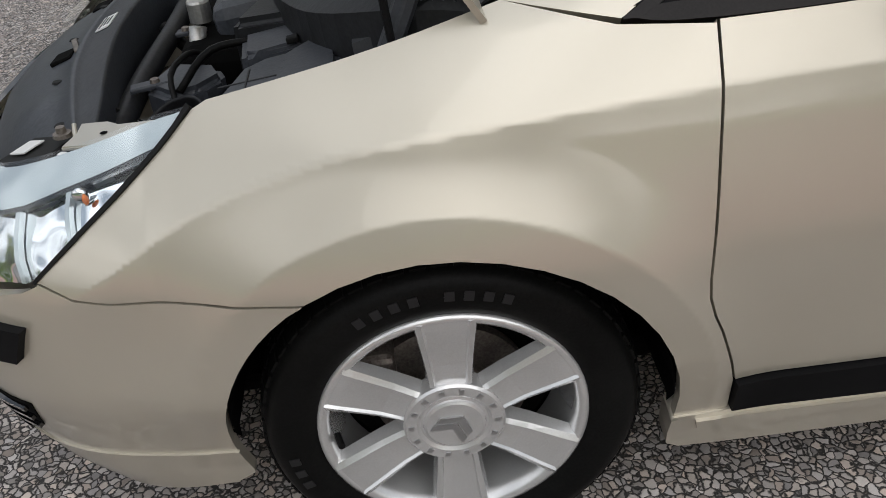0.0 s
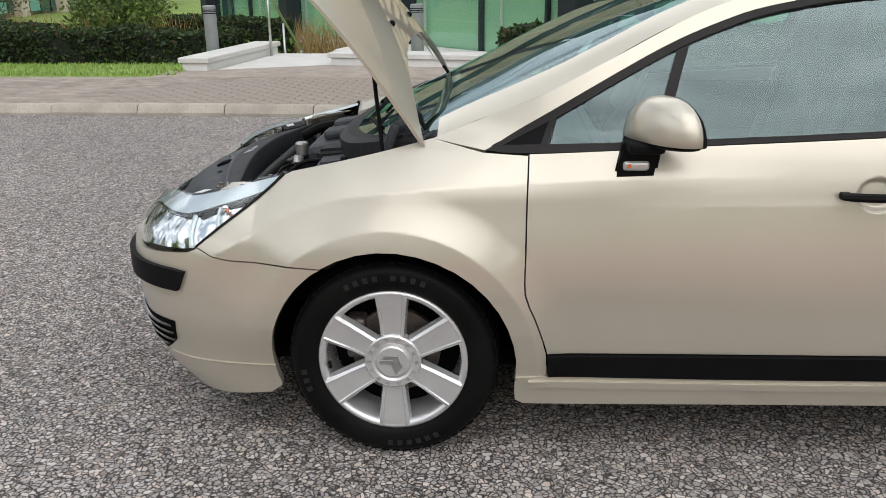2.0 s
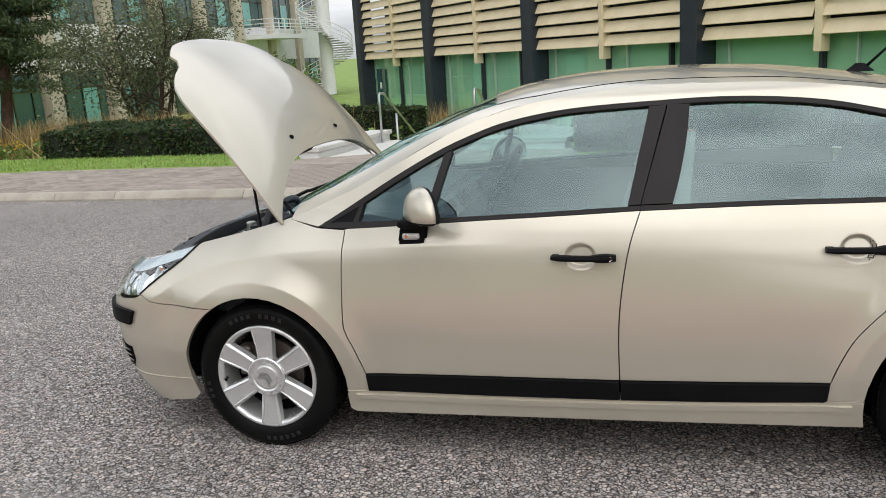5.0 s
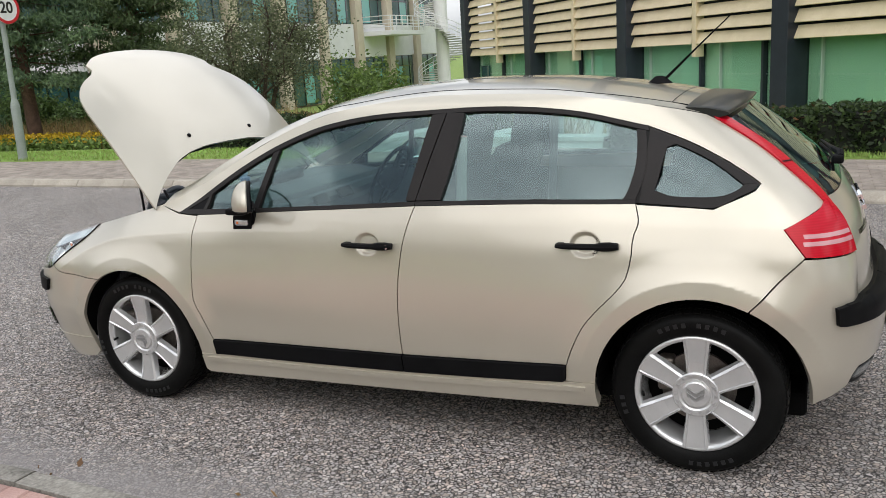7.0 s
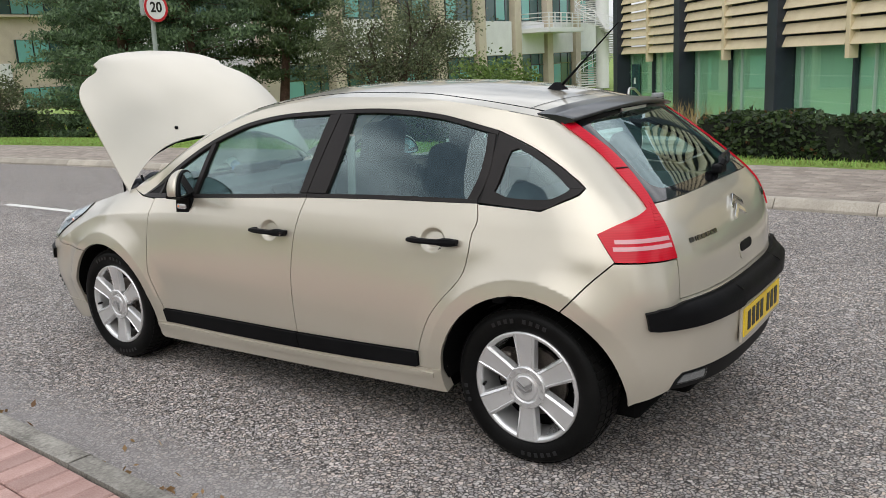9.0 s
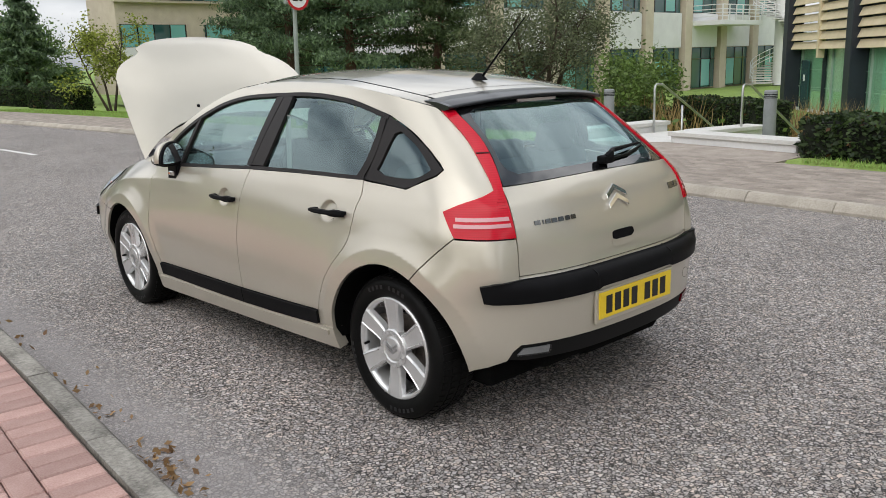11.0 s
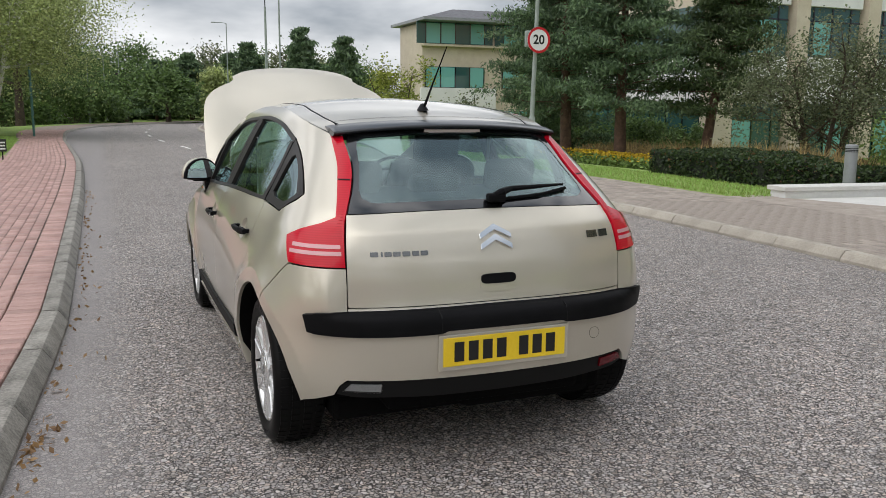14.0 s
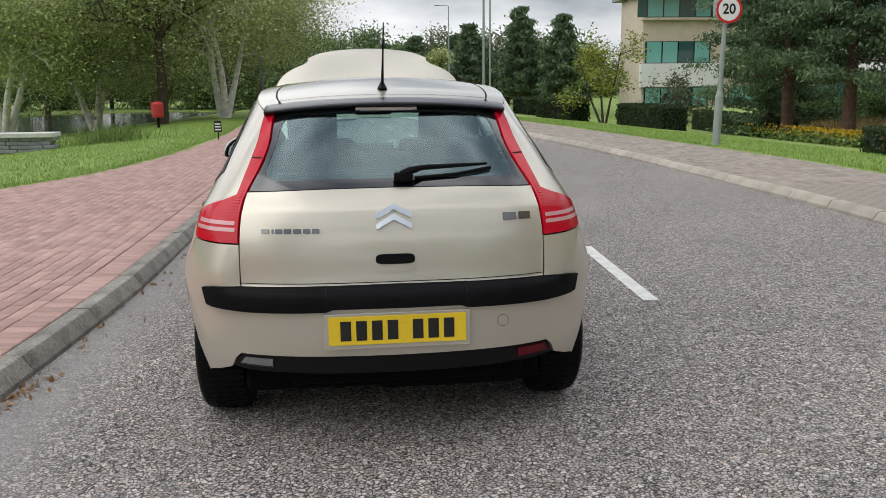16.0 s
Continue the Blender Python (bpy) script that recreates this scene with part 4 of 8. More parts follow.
tree("willow_tree", (-58.0, -6.5), 9.0, "broad dark-trunked tree beyond the birches", L_GREEN, BARK, 67, 1, 0.4, 0.85, 20000, 0.095, radius=0.30, cloud=0.8)

# ---- woods round the place ----
far_kinds = [("deciduous_tree", L_GREEN), ("deciduous_tree", L_BIRCH), ("deciduous_tree", L_GREY), ("deciduous_tree", L_PURPLE)]
rngw = np.random.default_rng(5)
spots = [(-70, 4, 4.2, 0), (-76, 10, 4.6, 1), (-82, 1, 4.8, 0), (-88, -2, 5.6, 3), (-64, 17, 4.2, 0), (-78, 18, 4.8, 0), (-95, -4, 5.8, 1), (-100, 6, 5.6, 0), (-74, -9, 8, 0), (-84, -14, 10, 2),
         (-90, -26, 11, 0), (-76, -34, 10, 1), (-66, -42, 10, 0), (-54, -46, 10, 0), (-42, -46, 10, 2), (-30, -44, 10, 0), (-20, -42, 10, 1), (-58, -38, 9, 0), (-82, -20, 10, 0), (-70, -26, 9, 0), (-92, 12, 5.2, 0), (-86, -8, 6.5, 0)]
for i, (x, y, h, kd) in enumerate(spots):
    nm, lf = far_kinds[kd]
    lab = "distant purple-leaved tree in the wood" if kd == 3 else "distant green broad-leaved tree at the wood's edge"
    tree(nm, (x, y), h, lab, lf, BARK, 200 + i, 1, 0.18, 0.85, 8000, 0.18, radius=0.22, cloud=1.0, kids=4, group="wood")
for i, (x, y, h, w_) in enumerate(((-58, 16.2, 7.4, 2.0), (-62, 13.9, 7.9, 2.2), (-66, 10.4, 6.7, 2.2), (-80, 6.9, 6.6, 2.4), (-76, 3.4, 5.6, 2.2), (-84, 11.0, 7.0, 2.4))):
    conifer("pine_tree", (x, y), h, w_, "distant dark pine near the bend", L_PINE, 300 + i, 0.12, 11000, 0.13, layers=12, group="far pines")
for i in range(16):
    x, y = -92 - 7 * math.sin(i * 1.9), -9 + i * 2.3
    tree("deciduous_tree", (x, y), 6.4 + 1.1 * math.sin(i * 2.7), "distant green broad-leaved tree at the wood's edge", L_GREEN if i % 4 else L_GREY, BARK, 700 + i, 1, 0.12, 0.8, 8000, 0.18, radius=0.2, cloud=1.0, kids=4, group="wood")
for i in range(15):
    bush("undergrowth", (-86 - 3 * (i % 2), -3 + i * 2.2), 3.2, 2.6 + 0.6 * math.sin(i * 1.7), "dark undergrowth along the wood's edge", L_GREEN, 560 + i, 3000, 0.17)
# undergrowth that closes the far bank and the wood's edge
for i in range(26):
    x, y = -62 - 26 * math.sin(i * 0.12 + 0.15), -46 + i * 1.78
    bush("undergrowth", (x - 6 * (i % 2), y), 3.4 + 0.7 * math.sin(i * 2.1), 3.4 + 0.8 * math.sin(i * 1.7), "dark undergrowth along the far bank", L_GREEN, 500 + i, 3200, 0.17)
# trees on the near side, behind the place where one walks; they show in the car's windows
for i, (x, y, h) in enumerate(((-14, -22, 9), (-6, -25, 10), (3, -24, 9), (12, -26, 10), (20, -20, 9), (27, -11, 10), (30, 2, 10), (28, 14, 9), (20, -32, 11), (-2, -34, 11))):
    tree("deciduous_tree", (x, y), h, "green broad-leaved tree on the near lawn", L_GREEN, BARK, 400 + i, 1, 0.2, 0.8, 4000, 0.22, radius=0.2, cloud=0.95, kids=4, group="near lawn trees")

# ---- glass office with louvres ----
NAVY = mottled("dark navy metal", (0.012, 0.016, 0.024), (0.022, 0.028, 0.040), 2, 40, 0.45, 0.05, 0.002)
TAN = mottled("tan louvre blades", (0.62, 0.51, 0.33), (0.72, 0.61, 0.42), 2, 30, 0.55, 0.08, 0.002)
PALE = material("pale blind behind glass", (0.62, 0.74, 0.65), 0.8)
CREAM = mottled("cream stone cladding", (0.50, 0.43, 0.33), (0.60, 0.53, 0.42), 1.5, 25, 0.85, 0.1, 0.004)
WHITE_WALL = mottled("white render", (0.66, 0.66, 0.65), (0.75, 0.75, 0.74), 1.2, 30, 0.8, 0.05, 0.003)
TEAL = material("dark teal office glass", (0.030, 0.085, 0.080), 0.06, 0.0, coat=0.5)
TEAL_LIGHT = material("light teal panel", (0.16, 0.42, 0.38), 0.12, 0.0, coat=0.5)
SLATE = mottled("grey slate roof", (0.09, 0.09, 0.10), (0.15, 0.15, 0.16), 3, 30, 0.7, 0.2, 0.01)
WHITE_METAL = material("white painted steel", (0.72, 0.72, 0.72), 0.4)
STAINLESS = mottled("brushed steel", (0.42, 0.42, 0.42), (0.55, 0.55, 0.54), 10, 200, 0.35, 0.05, 0.0005, metal=0.9)
GREY_POST = mottled("grey painted post", (0.20, 0.21, 0.22), (0.27, 0.28, 0.29), 5, 80, 0.5, 0.05, 0.001)
LIMESTONE = mottled("pale stone paving", (0.52, 0.51, 0.48), (0.64, 0.63, 0.60), 3, 60, 0.75, 0.12, 0.003)

OX, OY, OZ = 2.31, 20.31, -1.42
office_m = Matrix(((-0.675, -0.738, 0, OX), (0.738, -0.675, 0, OY), (0, 0, 1, OZ), (0, 0, 0, 1)))
office = root("glass_office", office_m, "office with green glass, navy columns and tan louvres", "building")
BAY = 7.84


def obox(name, size, at, mat, parent, bevel=0.0, label=""):
    bm = bmesh.new()
    box(bm, size, at, bevel)
    return part(name, bm, mat, parent, label)


obox("body_wall", (5 * BAY, 12.0, 12.0), (0.5 * BAY, -7.2, 6.0), NAVY, office, 0, "dark wall behind the glazing")
obox("plinth", (5 * BAY + 0.6, 0.7, 0.30), (0.5 * BAY, -0.5, 0.0), LIMESTONE, office)
obox("soffit", (5 * BAY, 0.9, 0.12), (0.5 * BAY, -0.55, 6.2), NAVY, office)
for k in range(-2, 4):
    s = k * BAY
    obox("column", (0.62, 0.75, 12.0), (s, 0.05, 6.0), NAVY, office, 0.02, "navy steel column")
    if k == 3:
        continue
    for h in (0, 1):
        a, b = s + 0.31 + h * (BAY / 2 - 0.155), s + 0.31 + (h + 1) * (BAY / 2 - 0.155)
        mid = (a + b) / 2
        pane = obox("pane", (b - a - 0.08, 0.02, 2.95), (mid, -0.22, 1.62), GREEN_GLASS, office, 0, "green tinted window pane")
        pane.visible_shadow = False
        obox("blind", (b - a - 0.04, 0.03, 2.95), (mid, -0.30, 1.62), PALE, office, 0, "pale green blind")
        obox("mullion", (0.09, 0.16, 3.0), (a + (0.95 if h == 0 else 0.02), -0.18, 1.62), NAVY, office)
        obox("mullion", (0.05, 0.10, 3.0), (b - 0.9, -0.19, 1.62), material("pale mullion", (0.35, 0.45, 0.38), 0.5) if "pale mullion" not in bpy.data.materials else bpy.data.materials["pale mullion"], office)
        for zz in (1.15, 1.95):
            bm = bmesh.new()
            nx = int((b - a) / 0.16)
            for i in range(nx):
                box(bm, (0.05, 0.004, 0.03), (a + 0.12 + i * 0.16, -0.206, zz))
            tagged(part("marking_dots", bm, material("frosted dots", (0.5, 0.62, 0.55), 0.6) if "frosted dots" not in bpy.data.materials else bpy.data.materials["frosted dots"], office), kind="stuff")
        for f_ in (0, 1):
            z0 = 3.02 + f_ * 5.2
            for i in range(8):
                bm = bmesh.new()
                box(bm, (b - a - 0.06, 0.36, 0.035), (mid, 0.14, z0 + i * 0.40), 0.008, (-66, 0, 0))
                part("louvre_blade", bm, TAN, office)
            obox("upper_window", (b - a - 0.1, 0.04, 1.75), (mid, -0.20, z0 + 4.15), TEAL, office)
    for f_ in (0, 1):
        obox("louvre_post", (0.20, 0.30, 3.65), (s + BAY / 2, 0.10, 4.30 + f_ * 5.2), TAN, office, 0.01, "tan louvre post")
    obox("band", (BAY - 0.7, 0.30, 0.25), (s + BAY / 2, -0.05, 6.30), NAVY, office)

# entrance corner: dark reveal and a glazed door
obox("door", (1.0, 0.06, 2.3), (3 * BAY - 1.4, -0.16, 1.20), TEAL, office, 0, "dark glazed entrance door")
obox("door_notice", (0.22, 0.01, 0.30), (3 * BAY - 1.35, -0.125, 1.55), WHITE_PLASTIC, office)

# ---- cream office block behind ----
block_b = root("cream_office", (-30, 0, 0), "cream stone office with white bands and teal windows", "building")
obox("wall", (14, 44, 14), (-7.25, 51.0, 5.2), CREAM, block_b, 0, "cream stone wall")
for i in range(8):
    y = 31.2 + i * 5.2
    obox("pier", (0.7, 0.95 if i else 1.6, 13.4), (0.05, y - 2.6 + 0.2, 5.2), CREAM, block_b, 0.02)
    obox("spandrel", (0.45, 4.1, 2.5), (0.0, y, 3.05), WHITE_WALL, block_b, 0.02, "white rendered band")
    obox("spandrel", (0.45, 4.1, 1.4), (0.0, y, 7.7), WHITE_WALL, block_b, 0.02, "white rendered band")
    for z, h in ((0.25, 3.05), (5.65, 2.65), (9.8, 2.6)):
        w = obox("window", (0.12, 4.1, h), (-0.02, y, z), TEAL, block_b, 0, "dark teal window")
        for j in (-1, 0, 1):
            obox("window_frame", (0.06, 0.08, h), (0.07, y + j * 1.36, z), GLOSS_BLACK, w)
        obox("window_frame", (0.06, 4.1, 0.08), (0.07, y, z + h * 0.22), GLOSS_BLACK, w)
        obox("light_pane", (0.03, 1.22, h * 0.68), (0.06, y + (0.68 if (i + int(z)) % 2 else -0.68), z - h * 0.12), TEAL_LIGHT, w)
# its end towards the pines: a white band over dark glazing
obox("spandrel", (13.0, 0.45, 2.5), (-7.4, 28.95, 3.05), WHITE_WALL, block_b, 0.02, "white rendered band")
for z, h in ((0.25, 3.05), (5.65, 2.65)):
    w = obox("window", (12.6, 0.12, h), (-7.3, 28.93, z), TEAL, block_b, 0, "dark teal window")
    for j in range(9):
        obox("window_frame", (0.08, 0.06, h), (-13.3 + j * 1.5, 28.85, z), GLOSS_BLACK, w)
# balcony and spiral stair on that block
balc = root("balcony", (-28.6, 58.6, 3.55), "white steel balcony on the cream office", "balcony")
obox("deck", (2.6, 6.0, 0.35), (0, 0, 0), WHITE_METAL, balc, 0.02)
for y in np.linspace(-3.0, 3.0, 7):
    obox("baluster", (0.07, 0.07, 1.15), (1.25, y, 0.72), WHITE_METAL, balc)
for z in (0.45, 0.70, 0.95, 1.28):
    obox("rail", (0.06, 6.0, 0.06), (1.25, 0, z), WHITE_METAL, balc)
    obox("rail", (2.5, 0.06, 0.06), (0, -3.0, z), WHITE_METAL, balc)
stair = root("spiral_stair", (-26.6, 63.6, -1.35), "white spiral escape stair round a concrete column", "stair")
bm = bmesh.new()
lathe(bm, [(0.55, 0.0), (0.55, 13.0), (0.0, 13.0)], 20, "Z")
part("column", bm, WHITE_WALL, stair, smooth=False)
for i in range(58):
    a = -2.2 - i * 0.21
    bm = bmesh.new()
    box(bm, (1.75, 0.42, 0.10), (1.4, 0, 0), 0.0)
    bmesh.ops.transform(bm, matrix=pose(0, 0, 0.2 + i * 0.19, 0, 0, math.degrees(a)), verts=bm.verts)
    part("tread", bm, LIMESTONE, stair)
for dz in (0.35, 0.65, 1.05):
    bm = bmesh.new()
    tube(bm, [(2.25 * math.cos(-2.2 - i * 0.21), 2.25 * math.sin(-2.2 - i * 0.21), 0.25 + i * 0.19 + dz) for i in range(58)], 0.035, 5)
    part("rail", bm, WHITE_METAL, stair)
for i in range(0, 58, 2):
    a = -2.2 - i * 0.21
    bm = bmesh.new()
    tube(bm, [(2.25 * math.cos(a), 2.25 * math.sin(a), 0.2 + i * 0.19), (2.25 * math.cos(a), 2.25 * math.sin(a), 1.3 + i * 0.19)], 0.03, 5)
    part("baluster", bm, WHITE_METAL, stair)

# ---- far office by the bend ----
block_a = root("far_office", (-53.5, 21.1, 0), "cream office with teal glass bands and a slate roof", "building")
obox("wall", (5, 26, 8.0), (-2.6, 13.0, 3.7), CREAM, block_a, 0, "cream wall")
bm = bmesh.new()
prism(bm, [(1.6, -0.5), (1.6, 27.6), (-6.0, 27.6), (-6.0, -0.5)], 7.75, 7.95)
part("roof_overhang", bm, GREY_POST, block_a)
bm = bmesh.new()
lo = [bm.verts.new(p) for p in ((1.4, -0.4, 7.95), (1.4, 27.4, 7.95), (-5.9, 27.4, 7.95), (-5.9, -0.4, 7.95))]
hi = [bm.verts.new(p) for p in ((-1.5, 3, 8.9), (-1.5, 24, 8.9), (-3.5, 24, 8.9), (-3.5, 3, 8.9))]
for i in range(4):
    bm.faces.new((lo[i], lo[(i + 1) % 4], hi[(i + 1) % 4], hi[i]))
bm.faces.new(hi)
part("roof", bm, SLATE, block_a, "grey slate roof")
obox("white_band", (0.3, 6.2, 1.65), (0.05, 2.9, 2.10), WHITE_WALL, block_a, 0.02, "white rendered band")
obox("ledge", (0.6, 26.4, 0.16), (0.1, 13.0, 6.05), CREAM, block_a, 0.02)
for z, h in ((6.95, 1.55), (3.72, 1.55), (0.55, 1.35)):
    for i in range(4):
        y = 2.6 + i * 6.4
        w = obox("window", (0.10, 4.9 if z < 6 else 6.2, h), (0.02, y, z), TEAL, block_a, 0, "teal window band")
        for j in range(-2, 3):
            obox("window_frame", (0.05, 0.07, h), (0.08, y + j * 1.2, z), GLOSS_BLACK, w)
        for j in (-1.8, -0.6, 1.8):
            obox("light_pane", (0.03, 1.1, h * 0.94), (0.062, y + j, z), TEAL_LIGHT, w)

# ---- landing, low walls and handrails at the office entrance ----
landing = root("entrance_landing", (0, 0, 0), "pale stone landing with steps down to the office", "steps")
bm = bmesh.new()
prism(bm, [(-3.60, 8.05), (-1.95, 7.90), (-1.60, 10.4), (-3.30, 10.5)], -0.15, UP - 0.012)
part("slab", bm, LIMESTONE, landing)
bm = bmesh.new()
prism(bm, [(-4.15, 7.45), (0.35, 7.30), (0.35, 8.40), (-2.1, 8.80), (-3.6, 8.22), (-4.15, 8.10)], -0.1, UP - 0.006)
part("apron", bm, PAVER_GREY, landing, "buff paved strip before the low walls")
for i in range(7):
    bm = bmesh.new()
    a = 10.35 + i * 0.34
    box(bm, (2.1, 0.36, 0.5), (-2.46, a + 0.2, UP - 0.15 - 0.155 * i - 0.24), 0.008, (0, 0, -3))
    part("step", bm, LIMESTONE, landing)
bm = bmesh.new()
prism(bm, [(-2.0, 12.4), (4.5, 10.9), (5.5, 17.5), (-4.0, 27.0), (-9.0, 29.0)], -1.5, -1.12)
tagged(part("forecourt", bm, LIMESTONE, landing, "pale paved forecourt"))
for name_, a, b, h in (("low_wall", (-3.82, 8.15), (-3.50, 10.65), 0.20), ("low_wall", (-2.05, 8.95), (0.15, 8.55), 0.20), ("low_wall", (-1.90, 9.20), (-1.58, 10.55), 0.20)):
    L = math.hypot(b[0] - a[0], b[1] - a[1])
    t = math.degrees(math.atan2(b[1] - a[1], b[0] - a[0]))
    w = root(name_, pose((a[0] + b[0]) / 2, (a[1] + b[1]) / 2, 0, 0, 0, t), "low white rendered wall with a stone cap", "wall", "landing walls")
    obox("wall", (L, 0.36, 0.80), (0, 0, h - 0.40), WHITE_WALL, w, 0.006)
    obox("cap", (L + 0.08, 0.44, 0.07), (0, 0, h + 0.035), LIMESTONE, w, 0.010, "pale stone cap")
for x0, y0 in ((-3.30, 10.15), (-1.58, 10.06)):
    r = root("handrail", (x0, y0, 0), "brushed steel handrail going down the steps", "handrail", "handrails")
    ex, ey, dz = -0.08, 2.45, -1.02
    bm = bmesh.new()
    tube(bm, [(0, 0, -0.1), (0, 0, 0.88), (0.0, 0.018, 0.92), (0.0, 0.055, 0.94), (-0.005, 0.25, 0.93), (-0.01, 0.33, 0.90), (ex, ey, 0.93 + dz)], 0.022, 8)
    part("rail", bm, STAINLESS, r, smooth=True)
    for t in (0.40, 0.95):
        bm = bmesh.new()
        tube(bm, [(ex * t, ey * t, 0.93 + dz * t), (ex * t, ey * t, -0.1 + dz * t - 0.25)], 0.022, 8)
        part("post", bm, STAINLESS, r, smooth=True)
for x, y in ((-4.18, 10.00), (-0.95, 9.75)):
    z = float(rise(x, y))
    b = root("bollard_light", (x, y, z - 0.02), "grey cylindrical bollard light", "bollard", "bollards")
    bm = bmesh.new()
    lathe(bm, [(0.0, 0.92), (0.085, 0.92), (0.098, 0.905), (0.098, 0.0)], 24, "Z")
    part("body", bm, GREY_POST, b)
    for i in range(3):
        bm = bmesh.new()
        lathe(bm, [(0.0985, 0.80 + i * 0.025), (0.100, 0.80 + i * 0.025), (0.100, 0.812 + i * 0.025), (0.0985, 0.812 + i * 0.025)], 24, "Z", closed=True)
        part("louvre_ring", bm, PLASTIC, b)

# ---- street lamps, speed sign ----
GALV = mottled("grey-green painted column", (0.22, 0.26, 0.23), (0.30, 0.34, 0.31), 4, 60, 0.55, 0.1, 0.002)


def lamp_post(x, y, h, lean=0.0, thick=1.0, arm=None, label="grey street lamp column"):
    z = UP - 0.03
    p = root("street_lamp", pose(x, y, z, lean, 0, 0), label, "street lamp", "street lamps")
    bm = bmesh.new()
    lathe(bm, [(0.0, -0.02), (0.085 * thick, -0.02), (0.085 * thick, 1.05), (0.070 * thick, 1.12), (0.052 * thick, 1.18), (0.036 * thick, h), (0, h)], 16, "Z")
    part("column", bm, GALV, p, smooth=False)
    if arm:
        bm = bmesh.new()
        tube(bm, [(0, 0, h), (arm[0] * 0.5, arm[1] * 0.5, h + 0.05), (arm[0], arm[1], h + 0.05)], 0.025, 6)
        part("arm", bm, GALV, p)
        bm = bmesh.new()
        box(bm, (0.5 * abs(arm[0]) + 0.12, 0.5 * abs(arm[1]) + 0.12, 0.07), (arm[0] * 1.3, arm[1] * 1.3, h + 0.05), 0.02)
        part("lantern", bm, GALV, p, "flat lantern")
    return p


post = lamp_post(-11.09, 7.72, 6.5, -1.6, 1.0, None, "grey-green lamp column that carries a speed sign")
sign = root("speed_sign", pose(-11.00, 7.80, 2.93, 0, 0, 90) @ pose(0, 0, 0, 90, 0, 0), "round white speed sign with a red ring", "road sign")
SIGN_WHITE, SIGN_RED = material("sign white", (0.80, 0.80, 0.80), 0.35), material("sign red", (0.55, 0.02, 0.03), 0.35)
bm = bmesh.new()
lathe(bm, [(0.0, -0.012), (0.285, -0.012), (0.288, 0.0), (0.0, 0.0)], 48, "Z", (0, 0, 0.060))
part("disc", bm, SIGN_WHITE, sign)
bm = bmesh.new()
lathe(bm, [(0.232, 0.0), (0.287, 0.0), (0.287, 0.003), (0.232, 0.003)], 48, "Z", (0, 0, 0.061), closed=True)
part("ring", bm, SIGN_RED, sign, "red ring")
cu = bpy.data.curves.new("numerals", "FONT")
cu.body, cu.size, cu.align_x, cu.align_y, cu.extrude, cu.offset = "20", 0.285, "CENTER", "CENTER", 0.001, 0.006
txt = new("numerals", cu)
dg = bpy.context.evaluated_depsgraph_get()
me = bpy.data.meshes.new_from_object(txt.evaluated_get(dg))
bpy.data.objects.remove(txt)
me.materials.append(INK)
num = new("numerals", me)
num.parent, num.location = sign, (0, 0, 0.063)
bm = bmesh.new()
box(bm, (0.16, 0.36, 0.12), (-0.22, 0.02, -0.02), 0.03)
part("sign_lamp_box", bm, GALV, sign, "grey box on the column")
lamp_post(-36.2, 7.0, 8.0)
lamp_post(-62.0, 8.0, 7.7, arm=(0, -0.7))
cctv = lamp_post(-52.5, 9.3, 8.0, 0, 2.0, None, "thick grey column with a camera dome")
bm = bmesh.new()
tube(bm, [(0, 0, 8.0), (0, 0, 8.9), (0, -0.15, 9.1), (0, -0.35, 9.05), (0, -0.38, 8.8)], 0.035, 6)
bmesh.ops.create_uvsphere(bm, u_segments=12, v_segments=8, radius=0.16, matrix=Matrix.Translation((0, -0.38, 8.65)))
part("camera_dome", bm, PLASTIC, cctv, "dark camera dome")
for x, y, h in ((-66, -2.2, 5.2), (-82, -0.9, 6.0), (-84, 0.5, 6.5)):
    lamp_post(x, y, h, arm=(0.6, 0))
thin = root("green_post", (-34.0, -4.1, UP), "thin green steel post by the path", "post")
bm = bmesh.new()
tube(bm, [(0, 0, -0.1), (0, 0, 2.9)], 0.05, 8)
part("pole", bm, material("green paint", (0.05, 0.14, 0.12), 0.5), thin)

# small things on the lawns
sc = root("blue_sculpture", (-46.8, 6.9, float(rise(-46.8, 6.9))), "bright blue folded metal marker on the verge", "sculpture")
bm = bmesh.new()
prism(bm, [(-0.35, 0.0), (0.05, 0.0), (0.35, 0.72), (0.05, 1.45), (-0.35, 1.45), (-0.08, 0.72)], -0.12, 0.12, "X")
part("blade", bm, material("blue paint", (0.02, 0.22, 0.55), 0.35), sc)
for dy_ in (0.75, 1.1):
    bm = bmesh.new()
    box(bm, (0.16, 0.16, 1.0), (0, dy_, 0.5), 0.01)
    part("post", bm, INK, sc)
bin_ = root("litter_bin", (-27.0, -7.42, float(rise(-27.0, -7.42))), "red litter bin on a dark post", "bin")
bm = bmesh.new()
lathe(bm, [(0, 0.42), (0.19, 0.42), (0.225, 0.52), (0.225, 0.92), (0.20, 0.98), (0.10, 1.02), (0, 1.02)], 20, "Z")
part("body", bm, RED_PLASTIC, bin_)
bm = bmesh.new()
tube(bm, [(0, 0, -0.05), (0, 0, 0.45)], 0.05, 8)
part("post", bm, PLASTIC, bin_)
pst = root("lawn_notice", (-16.8, -3.66, UP - 0.02), "small black notice with white bars on a stake", "sign")
bm = bmesh.new()
box(bm, (0.03, 0.03, 0.50), (0, 0, 0.24), 0.004)
part("stake", bm, PLASTIC, pst)
bm = bmesh.new()
box(bm, (0.02, 0.20, 0.30), (0.02, 0, 0.36), 0.004)
part("panel", bm, INK, pst)
